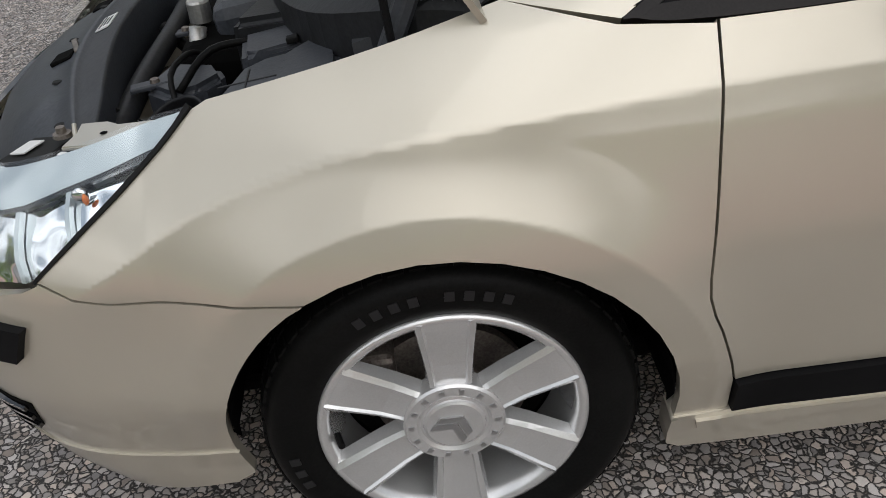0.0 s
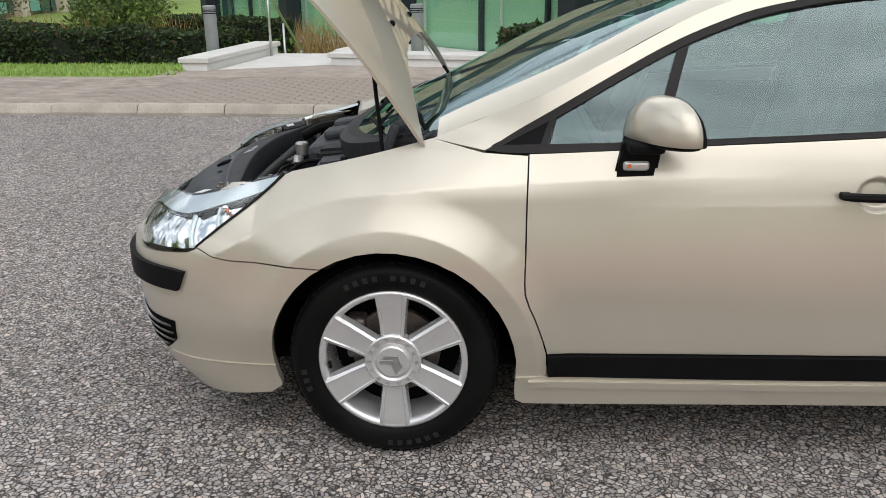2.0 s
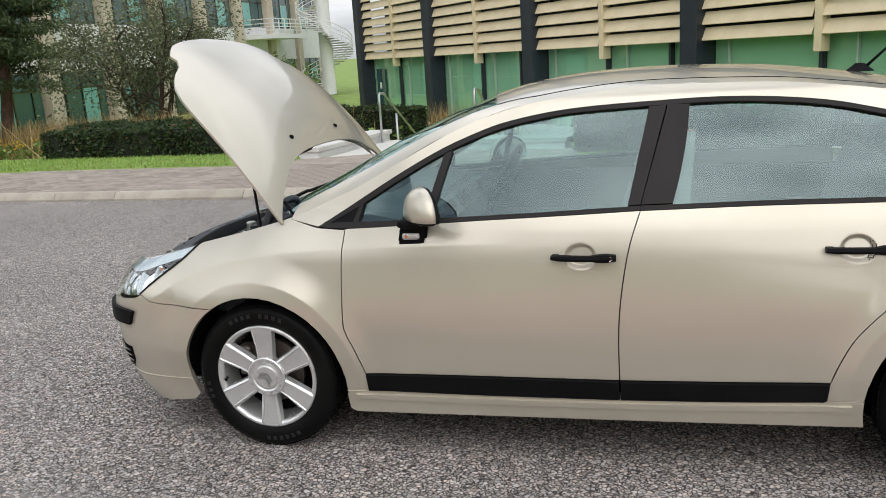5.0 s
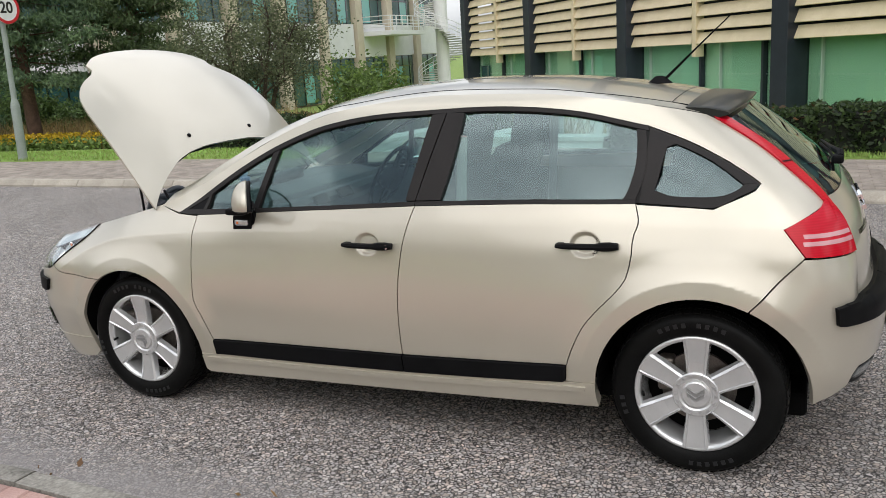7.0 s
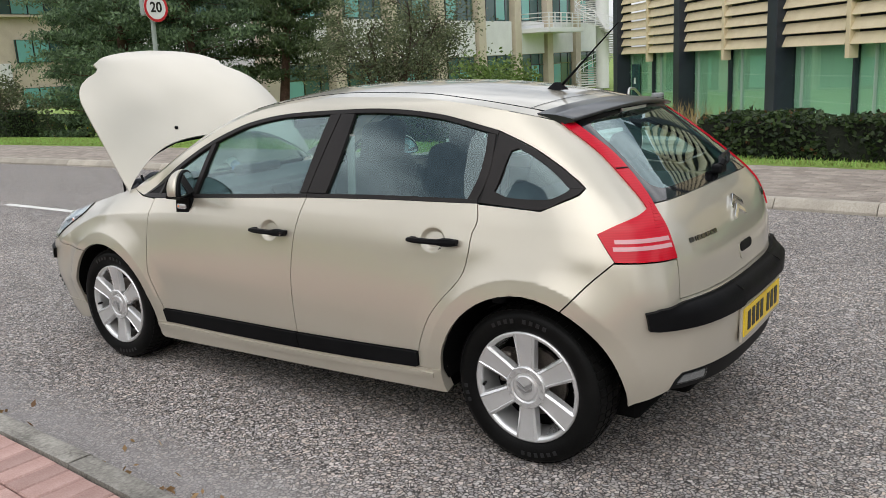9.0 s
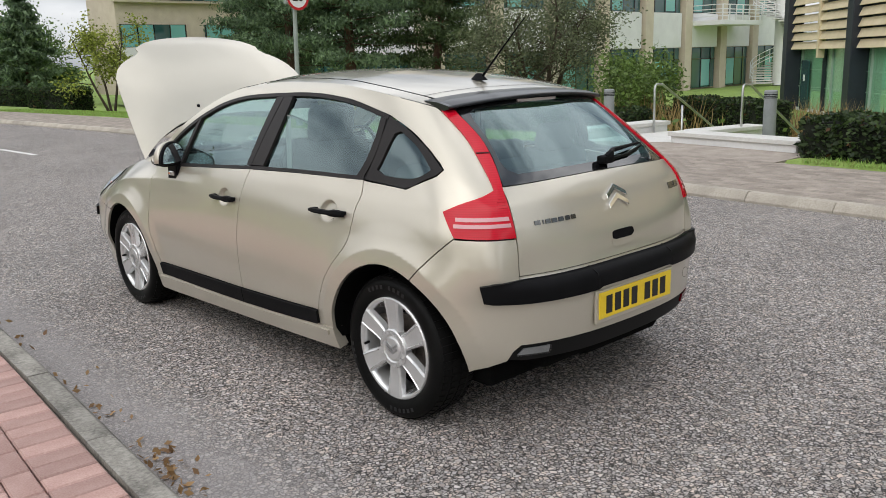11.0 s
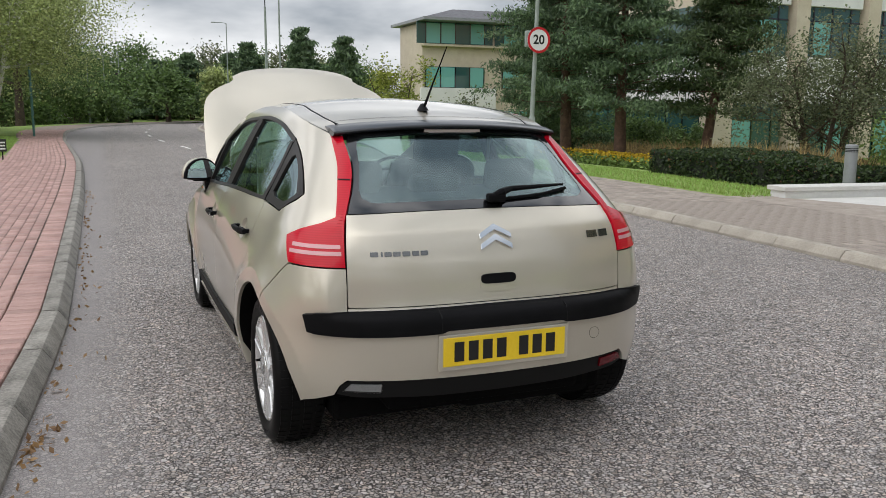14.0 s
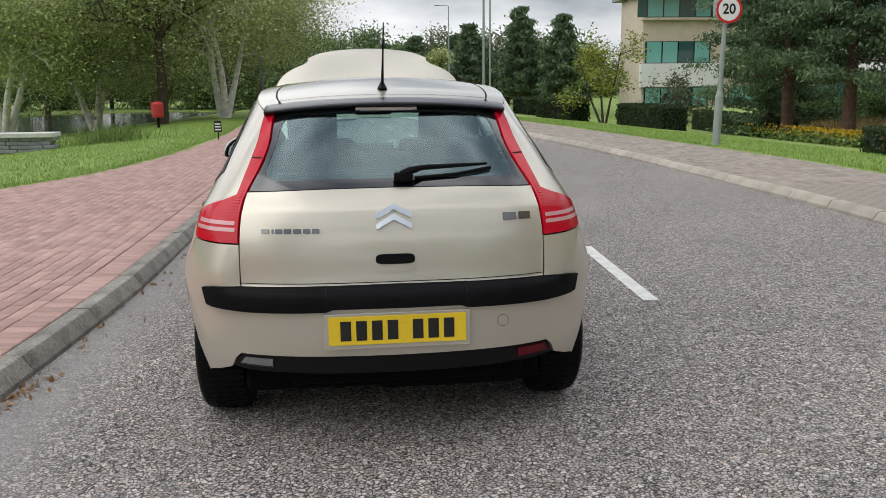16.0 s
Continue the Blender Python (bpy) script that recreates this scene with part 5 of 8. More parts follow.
for i in range(3):
    bm = bmesh.new()
    box(bm, (0.004, 0.15, 0.035), (0.032, 0, 0.28 + i * 0.075))
    part("bar", bm, WHITE_PLASTIC, pst)
seat_ = root("stone_bench", (-17.2, -8.9, float(rise(-17.2, -8.9))), "flat stone bench on a rubble base by the pond", "bench")
bm = bmesh.new()
box(bm, (0.7, 1.9, 0.12), (0, 0, 0.46), 0.015)
part("slab", bm, LIMESTONE, seat_)
rb_ = random.Random(3)
for i in range(4):
    for j in range(6):
        bm = bmesh.new()
        box(bm, (0.5, 0.28, 0.10), (0.02 * rb_.random(), -0.70 + j * 0.28 + (0.1 if i % 2 else 0), 0.04 + i * 0.105), 0.02, (0, 0, rb_.uniform(-4, 4)))
        part("stone", bm, GREY_POST, seat_)
reed = np.stack([rngg.normal(-18.2, 0.5, 500), rngg.normal(-6.9, 0.55, 500)], 1)
blades("reeds", np.concatenate([reed, rise(reed[:, 0], reed[:, 1])[:, None]], 1), 0.55, 0.012, L_BUSH, 91, "tuft of tall green reeds beside the bench", "reeds")

# overhead cables in the sky
cab = root("overhead_cables", (0, 0, 0), "thin overhead cables far behind the trees", "cables")
for i in range(5):
    bm = bmesh.new()
    z0 = 33 + i * 1.3
    tube(bm, [(-170, y, z0 + 0.0016 * (y - 60) ** 2 - (y + 60) * 0.05) for y in np.linspace(-60, 140, 20)], 0.05, 4)
    part("cable", bm, PLASTIC, cab)
for y in (-60, 140):
    bm = bmesh.new()
    tube(bm, [(-170, y, -2), (-170, y, 52)], [0.8, 0.15], 6)
    part("pylon", bm, GREY_POST, cab)

# a white car standing far down the road
fc = root("far_car", pose(-78, -4.6, 0.0, 0, 0, 8), "small white car parked far down the road", "car")
bm = bmesh.new()
prism(bm, [(-2.1, 0.3), (2.0, 0.3), (2.05, 0.75), (1.1, 0.95), (-1.95, 0.95), (-2.1, 0.7)], -0.85, 0.85, "Y")
bmesh.ops.bevel(bm, geom=bm.edges[:], offset=0.08, segments=2, affect="EDGES")
part("body", bm, WHITE_PLASTIC, fc)
bm = bmesh.new()
prism(bm, [(-1.8, 0.93), (1.0, 0.93), (0.3, 1.42), (-1.4, 1.45)], -0.74, 0.74, "Y")
bmesh.ops.bevel(bm, geom=bm.edges[:], offset=0.06, segments=2, affect="EDGES")
part("cabin", bm, TEAL, fc)
for x in (-1.3, 1.3):
    for y in (-0.8, 0.8):
        bm = bmesh.new()
        lathe(bm, [(0, -0.1), (0.3, -0.1), (0.3, 0.1), (0, 0.1)], 16, "Y", (x, y, 0.3))
        part("wheel", bm, RUBBER, fc)

# ---- the car ----
CAR = root("car", (0, 0, 0), "champagne beige five-door hatchback with its bonnet propped open", "car")


def u_at_x(x, z):
    """Flank parameter of the point at x and z."""
    us = np.linspace(-1.3, 3.6, 2400)
    xs = side(us, np.full_like(us, z))[..., 0]
    return float(np.interp(x, xs, us))


def u_at_y(y, z, nose=False):
    """Parameter on the tail (or nose) at half width y and height z."""
    us = np.linspace(-0.3, -1.3, 1500) if nose else np.linspace(2.6, 3.6, 1500)
    ys = -side(us, np.full_like(us, z))[..., 1]
    return float(np.interp(-abs(y), -ys, us))


def X(*pts):
    return [(u_at_x(x, z), z) for x, z in pts]


def T(*pts):
    return [(u_at_y(y, z), z) for y, z in pts]


def N(*pts):
    return [(u_at_y(y, z, True), z) for y, z in pts]


def chart_side(p, lift=0.0):
    s = side(p[:, 0], p[:, 1])
    e = 4e-3
    n = np.cross(side(p[:, 0], p[:, 1] + e) - side(p[:, 0], p[:, 1] - e), side(p[:, 0] + e, p[:, 1]) - side(p[:, 0] - e, p[:, 1]))
    n /= np.linalg.norm(n, axis=1)[:, None] + 1e-12
    bad = (n * np.stack([np.clip(s[:, 0] - 1.3, -1, 1), s[:, 1], 0 * s[:, 2]], 1)).sum(1) < 0
    n[bad] *= -1
    return s + n * lift, n


def chart_top(p, lift=0.0):
    s = top(p[:, 0], p[:, 1])
    e = 2e-3
    n = np.cross(top(p[:, 0] + e, p[:, 1]) - top(p[:, 0] - e, p[:, 1]), top(p[:, 0], p[:, 1] + e) - top(p[:, 0], p[:, 1] - e))
    n /= np.linalg.norm(n, axis=1)[:, None] + 1e-12
    n[n[:, 2] < 0] *= -1
    return s + n * lift, n


def fill(outline, step, cuts=()):
    """Triangles inside a flat outline, on a grid of that step."""
    bm = bmesh.new()
    o = np.array(outline)
    keep = [0]
    for i in range(1, len(o)):
        if np.linalg.norm(o[i] - o[keep[-1]]) > 1e-4:
            keep.append(i)
    if np.linalg.norm(o[keep[-1]] - o[0]) < 1e-4:
        keep.pop()
    bm.faces.new([bm.verts.new((o[i][0], o[i][1], 0)) for i in keep])
    lo, hi = o.min(0), o.max(0)
    for ax in (0, 1):
        for k in range(1, int((hi[ax] - lo[ax]) / step[ax]) + 1):
            c = lo[ax] + (hi[ax] - lo[ax]) * k / (int((hi[ax] - lo[ax]) / step[ax]) + 1)
            co, no = [0, 0, 0], [0, 0, 0]
            co[ax], no[ax] = c, 1
            bmesh.ops.bisect_plane(bm, geom=bm.verts[:] + bm.edges[:] + bm.faces[:], plane_co=co, plane_no=no, dist=1e-6)
    for ax, c in cuts:
        co, no = [0, 0, 0], [0, 0, 0]
        co[ax], no[ax] = c, 1
        bmesh.ops.bisect_plane(bm, geom=bm.verts[:] + bm.edges[:] + bm.faces[:], plane_co=co, plane_no=no, dist=1e-6)
    bmesh.ops.triangulate(bm, faces=bm.faces)
    bm.verts.index_update()
    v = np.array([(q.co.x, q.co.y) for q in bm.verts])
    f = [tuple(q.index for q in g.verts) for g in bm.faces]
    border = [(e.verts[0].index, e.verts[1].index) for e in bm.edges if len(e.link_faces) == 1]
    bm.free()
    return v, f, border


def skin(name, outline, mat, parent=None, label="", chart=chart_side, step=(0.04, 0.03), lift=0.0, depth=0.018, mirror=0, cuts=()):
    """A panel cut out of the body surface, with turned-in edges. mirror: 0 left, 1 right, 2 both halves in one."""
    v, f, border = fill(outline, step, cuts)
    p, n = chart(v, lift)
    tri = np.array(f)
    fn = np.cross(p[tri[:, 1]] - p[tri[:, 0]], p[tri[:, 2]] - p[tri[:, 0]])
    turned = (fn * n[tri[:, 0]]).sum(1) < 0
    tri[turned] = tri[turned][:, ::-1]
    verts, faces, normals = [], [], []
    for side_k in ((0,) if mirror == 0 else (1,) if mirror == 1 else (0, 1)):
        flip = np.array([1, -1, 1]) if side_k else np.array([1, 1, 1])
        P, M = p * flip, n * flip
        base = len(verts)
        ident = {}
        for i in range(len(P)):
            if mirror == 2 and side_k and abs(P[i][1]) < 1e-3:
                ident[i] = i
            else:
                ident[i] = len(verts)
                verts.append(P[i])
                normals.append(M[i])
        t2 = tri[:, ::-1] if side_k else tri
        faces += [tuple(ident[int(i)] for i in t) for t in t2]
        nskin = len(faces)
        if depth:
            ids = sorted({i for e in border for i in e})
            if mirror == 2:
                border_k = [e for e in border if not (abs(p[e[0]][1]) < 0.004 and abs(p[e[1]][1]) < 0.004)]
            else:
                border_k = border
            outer, low = {}, {}
            for i in ids:
                outer[i] = ident[i]
                low[i] = len(verts)
                verts.append(P[i] - M[i] * depth)
                normals.append(M[i])
            for a, b in border_k:
                faces.append((outer[a], outer[b], low[b], low[a]))
    me = bpy.data.meshes.new(name)
    me.from_pydata([tuple(map(float, q)) for q in verts], [], faces)
    me.materials.append(mat)
    me.polygons.foreach_set("use_smooth", [len(q) == 3 for q in faces])
    loops = np.zeros((len(me.loops), 3))
    for poly in me.polygons:
        flat = poly.loop_total == 4
        for li in poly.loop_indices:
            loops[li] = poly.normal if flat else normals[me.loops[li].vertex_index]
    me.normals_split_custom_set([tuple(map(float, q)) for q in loops])
    ob = new(name, me)
    ob.parent = parent or CAR
    if label:
        tagged(ob, label)
    return ob


def dish_cuts(cx, cz):
    """Fine cuts round a handle hollow."""
    return [(0, u_at_x(cx + d, cz)) for d in np.linspace(-0.066, 0.066, 27)] + [(1, cz + d) for d in np.linspace(-0.052, 0.052, 21)]


def both(name, outline, mat, **kw):
    return [skin(name, outline, mat, mirror=k, **kw) for k in (0, 1)]


def arc(cx, cz, r, a0, a1, n=15):
    return [(cx + r * math.cos(radians(a)), cz + r * math.sin(radians(a))) for a in np.linspace(a0, a1, n)]


FRONT_ARCH, REAR_ARCH = (0.0, 0.306, 0.364), (2.622, 0.312, 0.376)
fa = lambda a0, a1: X(*arc(*FRONT_ARCH, a0, a1))
ra = lambda a0, a1: X(*arc(*REAR_ARCH, a0, a1))

# shut lines of the flank (x, z)
DOOR_FRONT = X((0.388, 0.926), (0.384, 0.80), (0.383, 0.66), (0.384, 0.547), (0.411, 0.477), (0.438, 0.40), (0.450, 0.356))
DOOR_MID = X((1.512, 0.989), (1.478, 0.88), (1.458, 0.777), (1.443, 0.66), (1.436, 0.54), (1.437, 0.375))
DOOR_REAR = X((2.385, 1.003), (2.386, 0.90), (2.381, 0.83), (2.363, 0.745), (2.323, 0.690), (2.271, 0.636), (2.203, 0.551), (2.160, 0.46), (2.140, 0.40))
WING_TOP = X((-0.322, 0.842), (-0.20, 0.876), (-0.05, 0.912), (0.118, 0.955))
g = 0.0022  # half a shut line


def shift(pts, du=0.0, dz=0.0):
    return [(a + du, b + dz) for a, b in pts]


wing = loop_of(WING_TOP, X((0.118, 0.955), (0.262, 0.926)), X((0.262, 0.926), (0.385, 0.922)), shift(DOOR_FRONT, -g), X((0.448, 0.354), (0.452, 0.282)), X((0.452, 0.282), (0.372, 0.270)), X((0.372, 0.270), (0.362, 0.270)),
               fa(-5, 122.2), X((-0.194, 0.614), (-0.47, 0.621), (-0.545, 0.638), (-0.572, 0.650)), X((-0.572, 0.648), (-0.50, 0.704), (-0.40, 0.776), (-0.345, 0.822), (-0.322, 0.842)))
both("front_wing", wing, PAINT, step=(0.009, 0.007))

front_door = loop_of(shift(DOOR_FRONT, g)[::-1], X((0.388, 0.926), (0.9, 0.957), (1.512, 0.989)), shift(DOOR_MID, -g), X((1.435, 0.375), (0.9, 0.366), (0.452, 0.356)))
rear_door = loop_of(shift(DOOR_MID, g)[::-1], X((1.514, 0.989), (1.95, 1.001), (2.380, 1.003)), shift(DOOR_REAR, -g), X((2.133, 0.400), (1.8, 0.387), (1.440, 0.375)))
fd = both("front_door", front_door, PAINT, step=(0.017, 0.012), cuts=dish_cuts(1.305, 0.836))
rd = both("rear_door", rear_door, PAINT, step=(0.017, 0.012), cuts=dish_cuts(2.211, 0.861))

LAMP_EDGE = X((2.882, 0.925), (3.010, 0.990))
quarter = loop_of(shift(DOOR_REAR, g), X((2.140, 0.40), (2.134, 0.332)), X((2.134, 0.332), (2.246, 0.335)), ra(176, 64.5)[:], X((2.785, 0.655), (2.872, 0.750), (2.955, 0.829)), X((2.955, 0.829), (2.918, 0.878), (2.884, 0.922)),
                  X((2.884, 0.922), (2.95, 0.955), (3.012, 0.988)), T((0.596, 0.988), (0.574, 1.05), (0.548, 1.12), (0.526, 1.19), (0.508, 1.28)),
                  X((2.650, 1.285), (2.53, 1.318), (2.42, 1.341)), X((2.42, 1.341), (2.41, 1.272)), X((2.41, 1.272), (2.56, 1.213), (2.70, 1.14), (2.775, 1.092), (2.806, 1.068)),
                  X((2.806, 1.068), (2.79, 1.045), (2.74, 1.022), (2.655, 0.985)), X((2.655, 0.985), (2.52, 0.992), (2.385, 1.000)))
both("quarter_panel", quarter, PAINT, step=(0.011, 0.010))

# roof rail and windscreen pillar, one pressing
WINDOW_TOP = [(0.268, 0.932), (0.437, 1.031), (0.60, 1.126), (0.759, 1.210), (0.90, 1.268), (1.033, 1.308), (1.25, 1.342), (1.541, 1.357), (1.75, 1.362), (1.917, 1.357), (2.08, 1.342), (2.211, 1.320), (2.41, 1.272)]
EAVE = [(x, float(eave(x))) for x in (2.42, 2.22, 2.0, 1.75, 1.5, 1.3, 1.08, 0.92, 0.79, 0.6, 0.44, 0.28, 0.118)]
rail = loop_of(X(*WINDOW_TOP), X((2.41, 1.272), (2.42, 1.341)), X(*EAVE), X((0.118, 0.955), (0.268, 0.932)))
both("roof_rail", rail, PAINT, step=(0.04, 0.02), depth=0.03)

# sills and black rubbing strips on the doors
sill = loop_of(X((0.372, 0.268), (0.455, 0.280), (1.4, 0.296), (2.136, 0.330), (2.246, 0.333)), ra(176, 192)[::1], X((2.252, 0.232), (1.4, 0.205), (0.385, 0.178)), X((0.385, 0.178), (0.362, 0.190), (0.360, 0.262)))
both("sill", sill, PAINT, lift=0.004, depth=0.05)
sf = loop_of(X((0.452, 0.352), (0.9, 0.362), (1.4335, 0.371)), X((1.4335, 0.371), (1.4355, 0.298)), X((1.4355, 0.298), (0.9, 0.288), (0.455, 0.284)), X((0.455, 0.284), (0.452, 0.352)))
sr = loop_of(X((1.4405, 0.371), (1.8, 0.383), (2.137, 0.396)), X((2.137, 0.396), (2.132, 0.336)), X((2.132, 0.336), (2.122, 0.330), (1.8, 0.312), (1.4405, 0.298)), X((1.4405, 0.298), (1.4405, 0.371)))
for k in (0, 1):
    skin("rubbing_strip", sf, PLASTIC, fd[k], "matt black plastic strip", lift=0.012, depth=0.02, mirror=k)
    skin("rubbing_strip", sr, PLASTIC, rd[k], "matt black plastic strip", lift=0.012, depth=0.02, mirror=k)

ledge = loop_of(X((0.40, 0.264), (1.4, 0.281), (2.21, 0.318)), X((2.21, 0.318), (2.205, 0.296)), X((2.205, 0.296), (1.4, 0.259), (0.405, 0.242)), X((0.405, 0.242), (0.40, 0.264)))
both("sill_ledge", ledge, PAINT, lift=0.011, depth=0.012)

# roof skin and black gutter mouldings
def edge_y(x, inset=0.0):
    return float(half(x, eave(x))) - inset


roof_out = loop_of([(0.895, 0.0)] + [(0.895 + 0.075 * (k / 8) ** 2, -(edge_y(0.97) - 0.085) * k / 8) for k in range(1, 9)],
                   [(x, -(edge_y(x) - 0.085)) for x in np.linspace(0.97, 2.55, 18)], [(2.55, -(edge_y(2.55) - 0.085)), (2.575, -0.25), (2.58, 0.0)], [(2.58, 0.0), (0.895, 0.0)])
skin("roof", roof_out, PAINT, chart=chart_top, mirror=2, step=(0.05, 0.05), depth=0.02)
skin("roof_joint", loop_of([(2.476, 0.0), (2.474, -0.25), (2.468, -(edge_y(2.468) - 0.088))], [(2.468, -(edge_y(2.468) - 0.088)), (2.472, -(edge_y(2.472) - 0.088))], [(2.472, -(edge_y(2.472) - 0.088)), (2.478, -0.25), (2.480, 0.0)], [(2.480, 0.0), (2.476, 0.0)]), SEAL, chart=chart_top, mirror=2, lift=0.0015, depth=0, step=(0.1, 0.05))
for k in (0, 1):
    gut = [(x, -(edge_y(x) - 0.0815)) for x in np.linspace(0.97, 2.55, 18)]
    skin("gutter_moulding", loop_of(gut, [(2.55, gut[-1][1]), (2.55, gut[-1][1] + 0.006)], [(x, -(edge_y(x) - 0.0875)) for x in np.linspace(2.55, 0.97, 18)], [(0.97, -(edge_y(0.97) - 0.0875)), gut[0]]), SEAL, chart=chart_top, lift=0.0012, depth=0.01, mirror=k, step=(0.1, 0.05))
    band = loop_of([(x, -(edge_y(x) - 0.079 * min(1, (2.68 - x) / 0.18))) for x in np.linspace(0.13, 2.65, 34)], [(2.65, -(edge_y(2.65) - 0.013)), (2.655, -edge_y(2.655))], [(x, -edge_y(x)) for x in np.linspace(2.655, 0.13, 34)], [(0.13, -edge_y(0.13)), (0.13, -(edge_y(0.13) - 0.079))])
    skin("roof_edge", band, PAINT, chart=chart_top, depth=0.0, mirror=k, step=(0.05, 0.03))

# windscreen
ws = loop_of([(-0.21, 0.0), (-0.19, -0.22), (-0.11, -0.46), (0.02, -0.62), (0.14, -0.665)], [(x, -(edge_y(x) - 0.082)) for x in np.linspace(0.16, 0.96, 14)], [(0.962, -(edge_y(0.962) - 0.084)), (0.91, -0.28), (0.892, 0.0)], [(0.892, 0.0), (-0.21, 0.0)])
skin("windscreen", ws, GLASS, chart=chart_top, mirror=2, lift=-0.006, depth=0.0, step=(0.06, 0.06), label="tinted glass windscreen")

# bumpers
fb = loop_of(X((-0.572, 0.646), (-0.545, 0.634), (-0.47, 0.617), (-0.197, 0.610)), fa(122.8, 195), X((-0.352, 0.20), (-0.385, 0.175)), X((-0.385, 0.172), (-0.55, 0.150)) + N((0.62, 0.145), (0.35, 0.14), (0.0, 0.14))[0:],
             N((0.0, 0.14), (0.0, 0.60)), N((0.0, 0.60), (0.25, 0.605), (0.50, 0.598), (0.66, 0.605)) + X((-0.60, 0.632), (-0.572, 0.644)))
skin("front_bumper", fb, PAINT, mirror=2, depth=0.02, step=(0.025, 0.016))
rb = loop_of(X((2.790, 0.652), (2.876, 0.746), (2.955, 0.822)), X((2.955, 0.822)) + T((0.70, 0.818), (0.592, 0.816)), T((0.592, 0.816), (0.592, 0.75), (0.592, 0.655)), T((0.592, 0.655), (0.3, 0.650), (0.0, 0.648)),
             T((0.0, 0.648), (0.0, 0.395)), T((0.0, 0.395), (0.3, 0.397), (0.60, 0.398)), T((0.60, 0.398), (0.625, 0.375), (0.642, 0.335)), T((0.642, 0.335), (0.70, 0.312), (0.735, 0.300)) + X((2.996, 0.290)), ra(-3, 63.6))
skin("rear_bumper", rb, PAINT, mirror=2, depth=0.02, step=(0.014, 0.012))

# ---- windows and their frames ----
def strip_between(a, b):
    """Outline between two lines that run the same way."""
    return loop_of(a, [a[-1], b[-1]], b[::-1], [b[0], a[0]])


def inset(pts, dz, dx=0.0):
    return [(x + dx, z + dz) for x, z in pts]


BELT_F = [(0.268, 0.932), (0.39, 0.928), (0.9, 0.959), (1.512, 0.991)]
BELT_R = [(1.514, 0.991), (1.95, 1.003), (2.383, 1.004)]
BELT_Q = [(2.387, 1.003), (2.52, 0.994), (2.655, 0.988), (2.74, 1.025), (2.79, 1.048), (2.806, 1.070)]
top_f, top_r = WINDOW_TOP[:8], WINDOW_TOP[7:]
for k in (0, 1):
    kw = dict(mirror=k, lift=0.003, depth=0.02, step=(0.08, 0.05))
    f_frame = skin("window_frame", strip_between(X(*inset(top_f, -0.002)), X((0.292, 0.9315), *[(x + 0.014, z - 0.017) for x, z in top_f[1:]])), TRIM, fd[k], "dark film-covered window surround", **kw)
    skin("belt_moulding", strip_between(X(*BELT_F), X((0.290, 0.941), (0.40, 0.950), *inset(BELT_F[2:], 0.015))), TRIM, fd[k], **kw)
    skin("belt_moulding", strip_between(X(*BELT_R), X(*inset(BELT_R, 0.015))), TRIM, rd[k], **kw)
    skin("window_frame", strip_between(X(*inset(top_r, -0.002)), X(*[(x, z - 0.018) for x, z in top_r])), TRIM, rd[k], **kw)
    skin("mirror_corner", loop_of(X((0.285, 0.944), (0.425, 0.948)), X((0.425, 0.948), (0.447, 1.020)), X((0.447, 1.020), (0.285, 0.944))), PLASTIC, fd[k], mirror=k, lift=0.001, depth=0.01)
    skin("window_post", loop_of(X((0.418, 0.945), (0.440, 0.946)), X((0.440, 0.946), (0.462, 1.022)), X((0.462, 1.022), (0.444, 1.012)), X((0.444, 1.012), (0.418, 0.945))), TRIM, fd[k], mirror=k, lift=0.004, depth=0.02)
    skin("window_post", loop_of(X((0.712, 0.962), (0.744, 0.964)), X((0.744, 0.964), (0.816, 1.208)), X((0.816, 1.208), (0.785, 1.196)), X((0.785, 1.196), (0.712, 0.962))), TRIM, fd[k], mirror=k, lift=0.004, depth=0.02)
    skin("centre_pillar", loop_of(X((1.470, 1.008), (1.5125, 1.010)), X((1.5125, 1.010), (1.600, 1.340)), X((1.600, 1.340), (1.540, 1.336)), X((1.540, 1.336), (1.470, 1.008))), TRIM, fd[k], mirror=k, lift=0.004, depth=0.02)
    skin("centre_pillar", loop_of(X((1.5165, 1.010), (1.622, 1.013)), X((1.622, 1.013), (1.680, 1.340)), X((1.680, 1.340), (1.604, 1.340)), X((1.604, 1.340), (1.5165, 1.010))), TRIM, rd[k], mirror=k, lift=0.004, depth=0.02)
    skin("door_seal", strip_between(X((2.372, 1.006), (2.384, 1.13), (2.394, 1.262)), X((2.402, 1.006), (2.412, 1.13), (2.424, 1.262))), SEAL, rd[k], mirror=k, lift=0.0, depth=0.01)
    skin("rear_post", loop_of(X((2.338, 1.018), (2.381, 1.018)), X((2.381, 1.018), (2.400, 1.255)), X((2.400, 1.255), (2.366, 1.260)), X((2.366, 1.260), (2.338, 1.018))), TRIM, rd[k], mirror=k, lift=0.004, depth=0.02)
    skin("door_glass", loop_of(X((0.735, 0.962), (1.48, 1.002)), X((1.48, 1.002), (1.55, 1.348)), X((1.55, 1.348), (1.25, 1.335), (1.033, 1.30), (0.90, 1.26), (0.79, 1.212)), X((0.79, 1.212), (0.735, 0.962))), GLASS, fd[k], "tinted window glass", mirror=k, lift=-0.010, depth=0)
    skin("quarter_light", loop_of(X((0.42, 0.945), (0.73, 0.962)), X((0.73, 0.962), (0.79, 1.21)), X((0.79, 1.21), (0.60, 1.115), (0.44, 1.022)), X((0.44, 1.022), (0.42, 0.945))), GLASS, fd[k], mirror=k, lift=-0.010, depth=0)
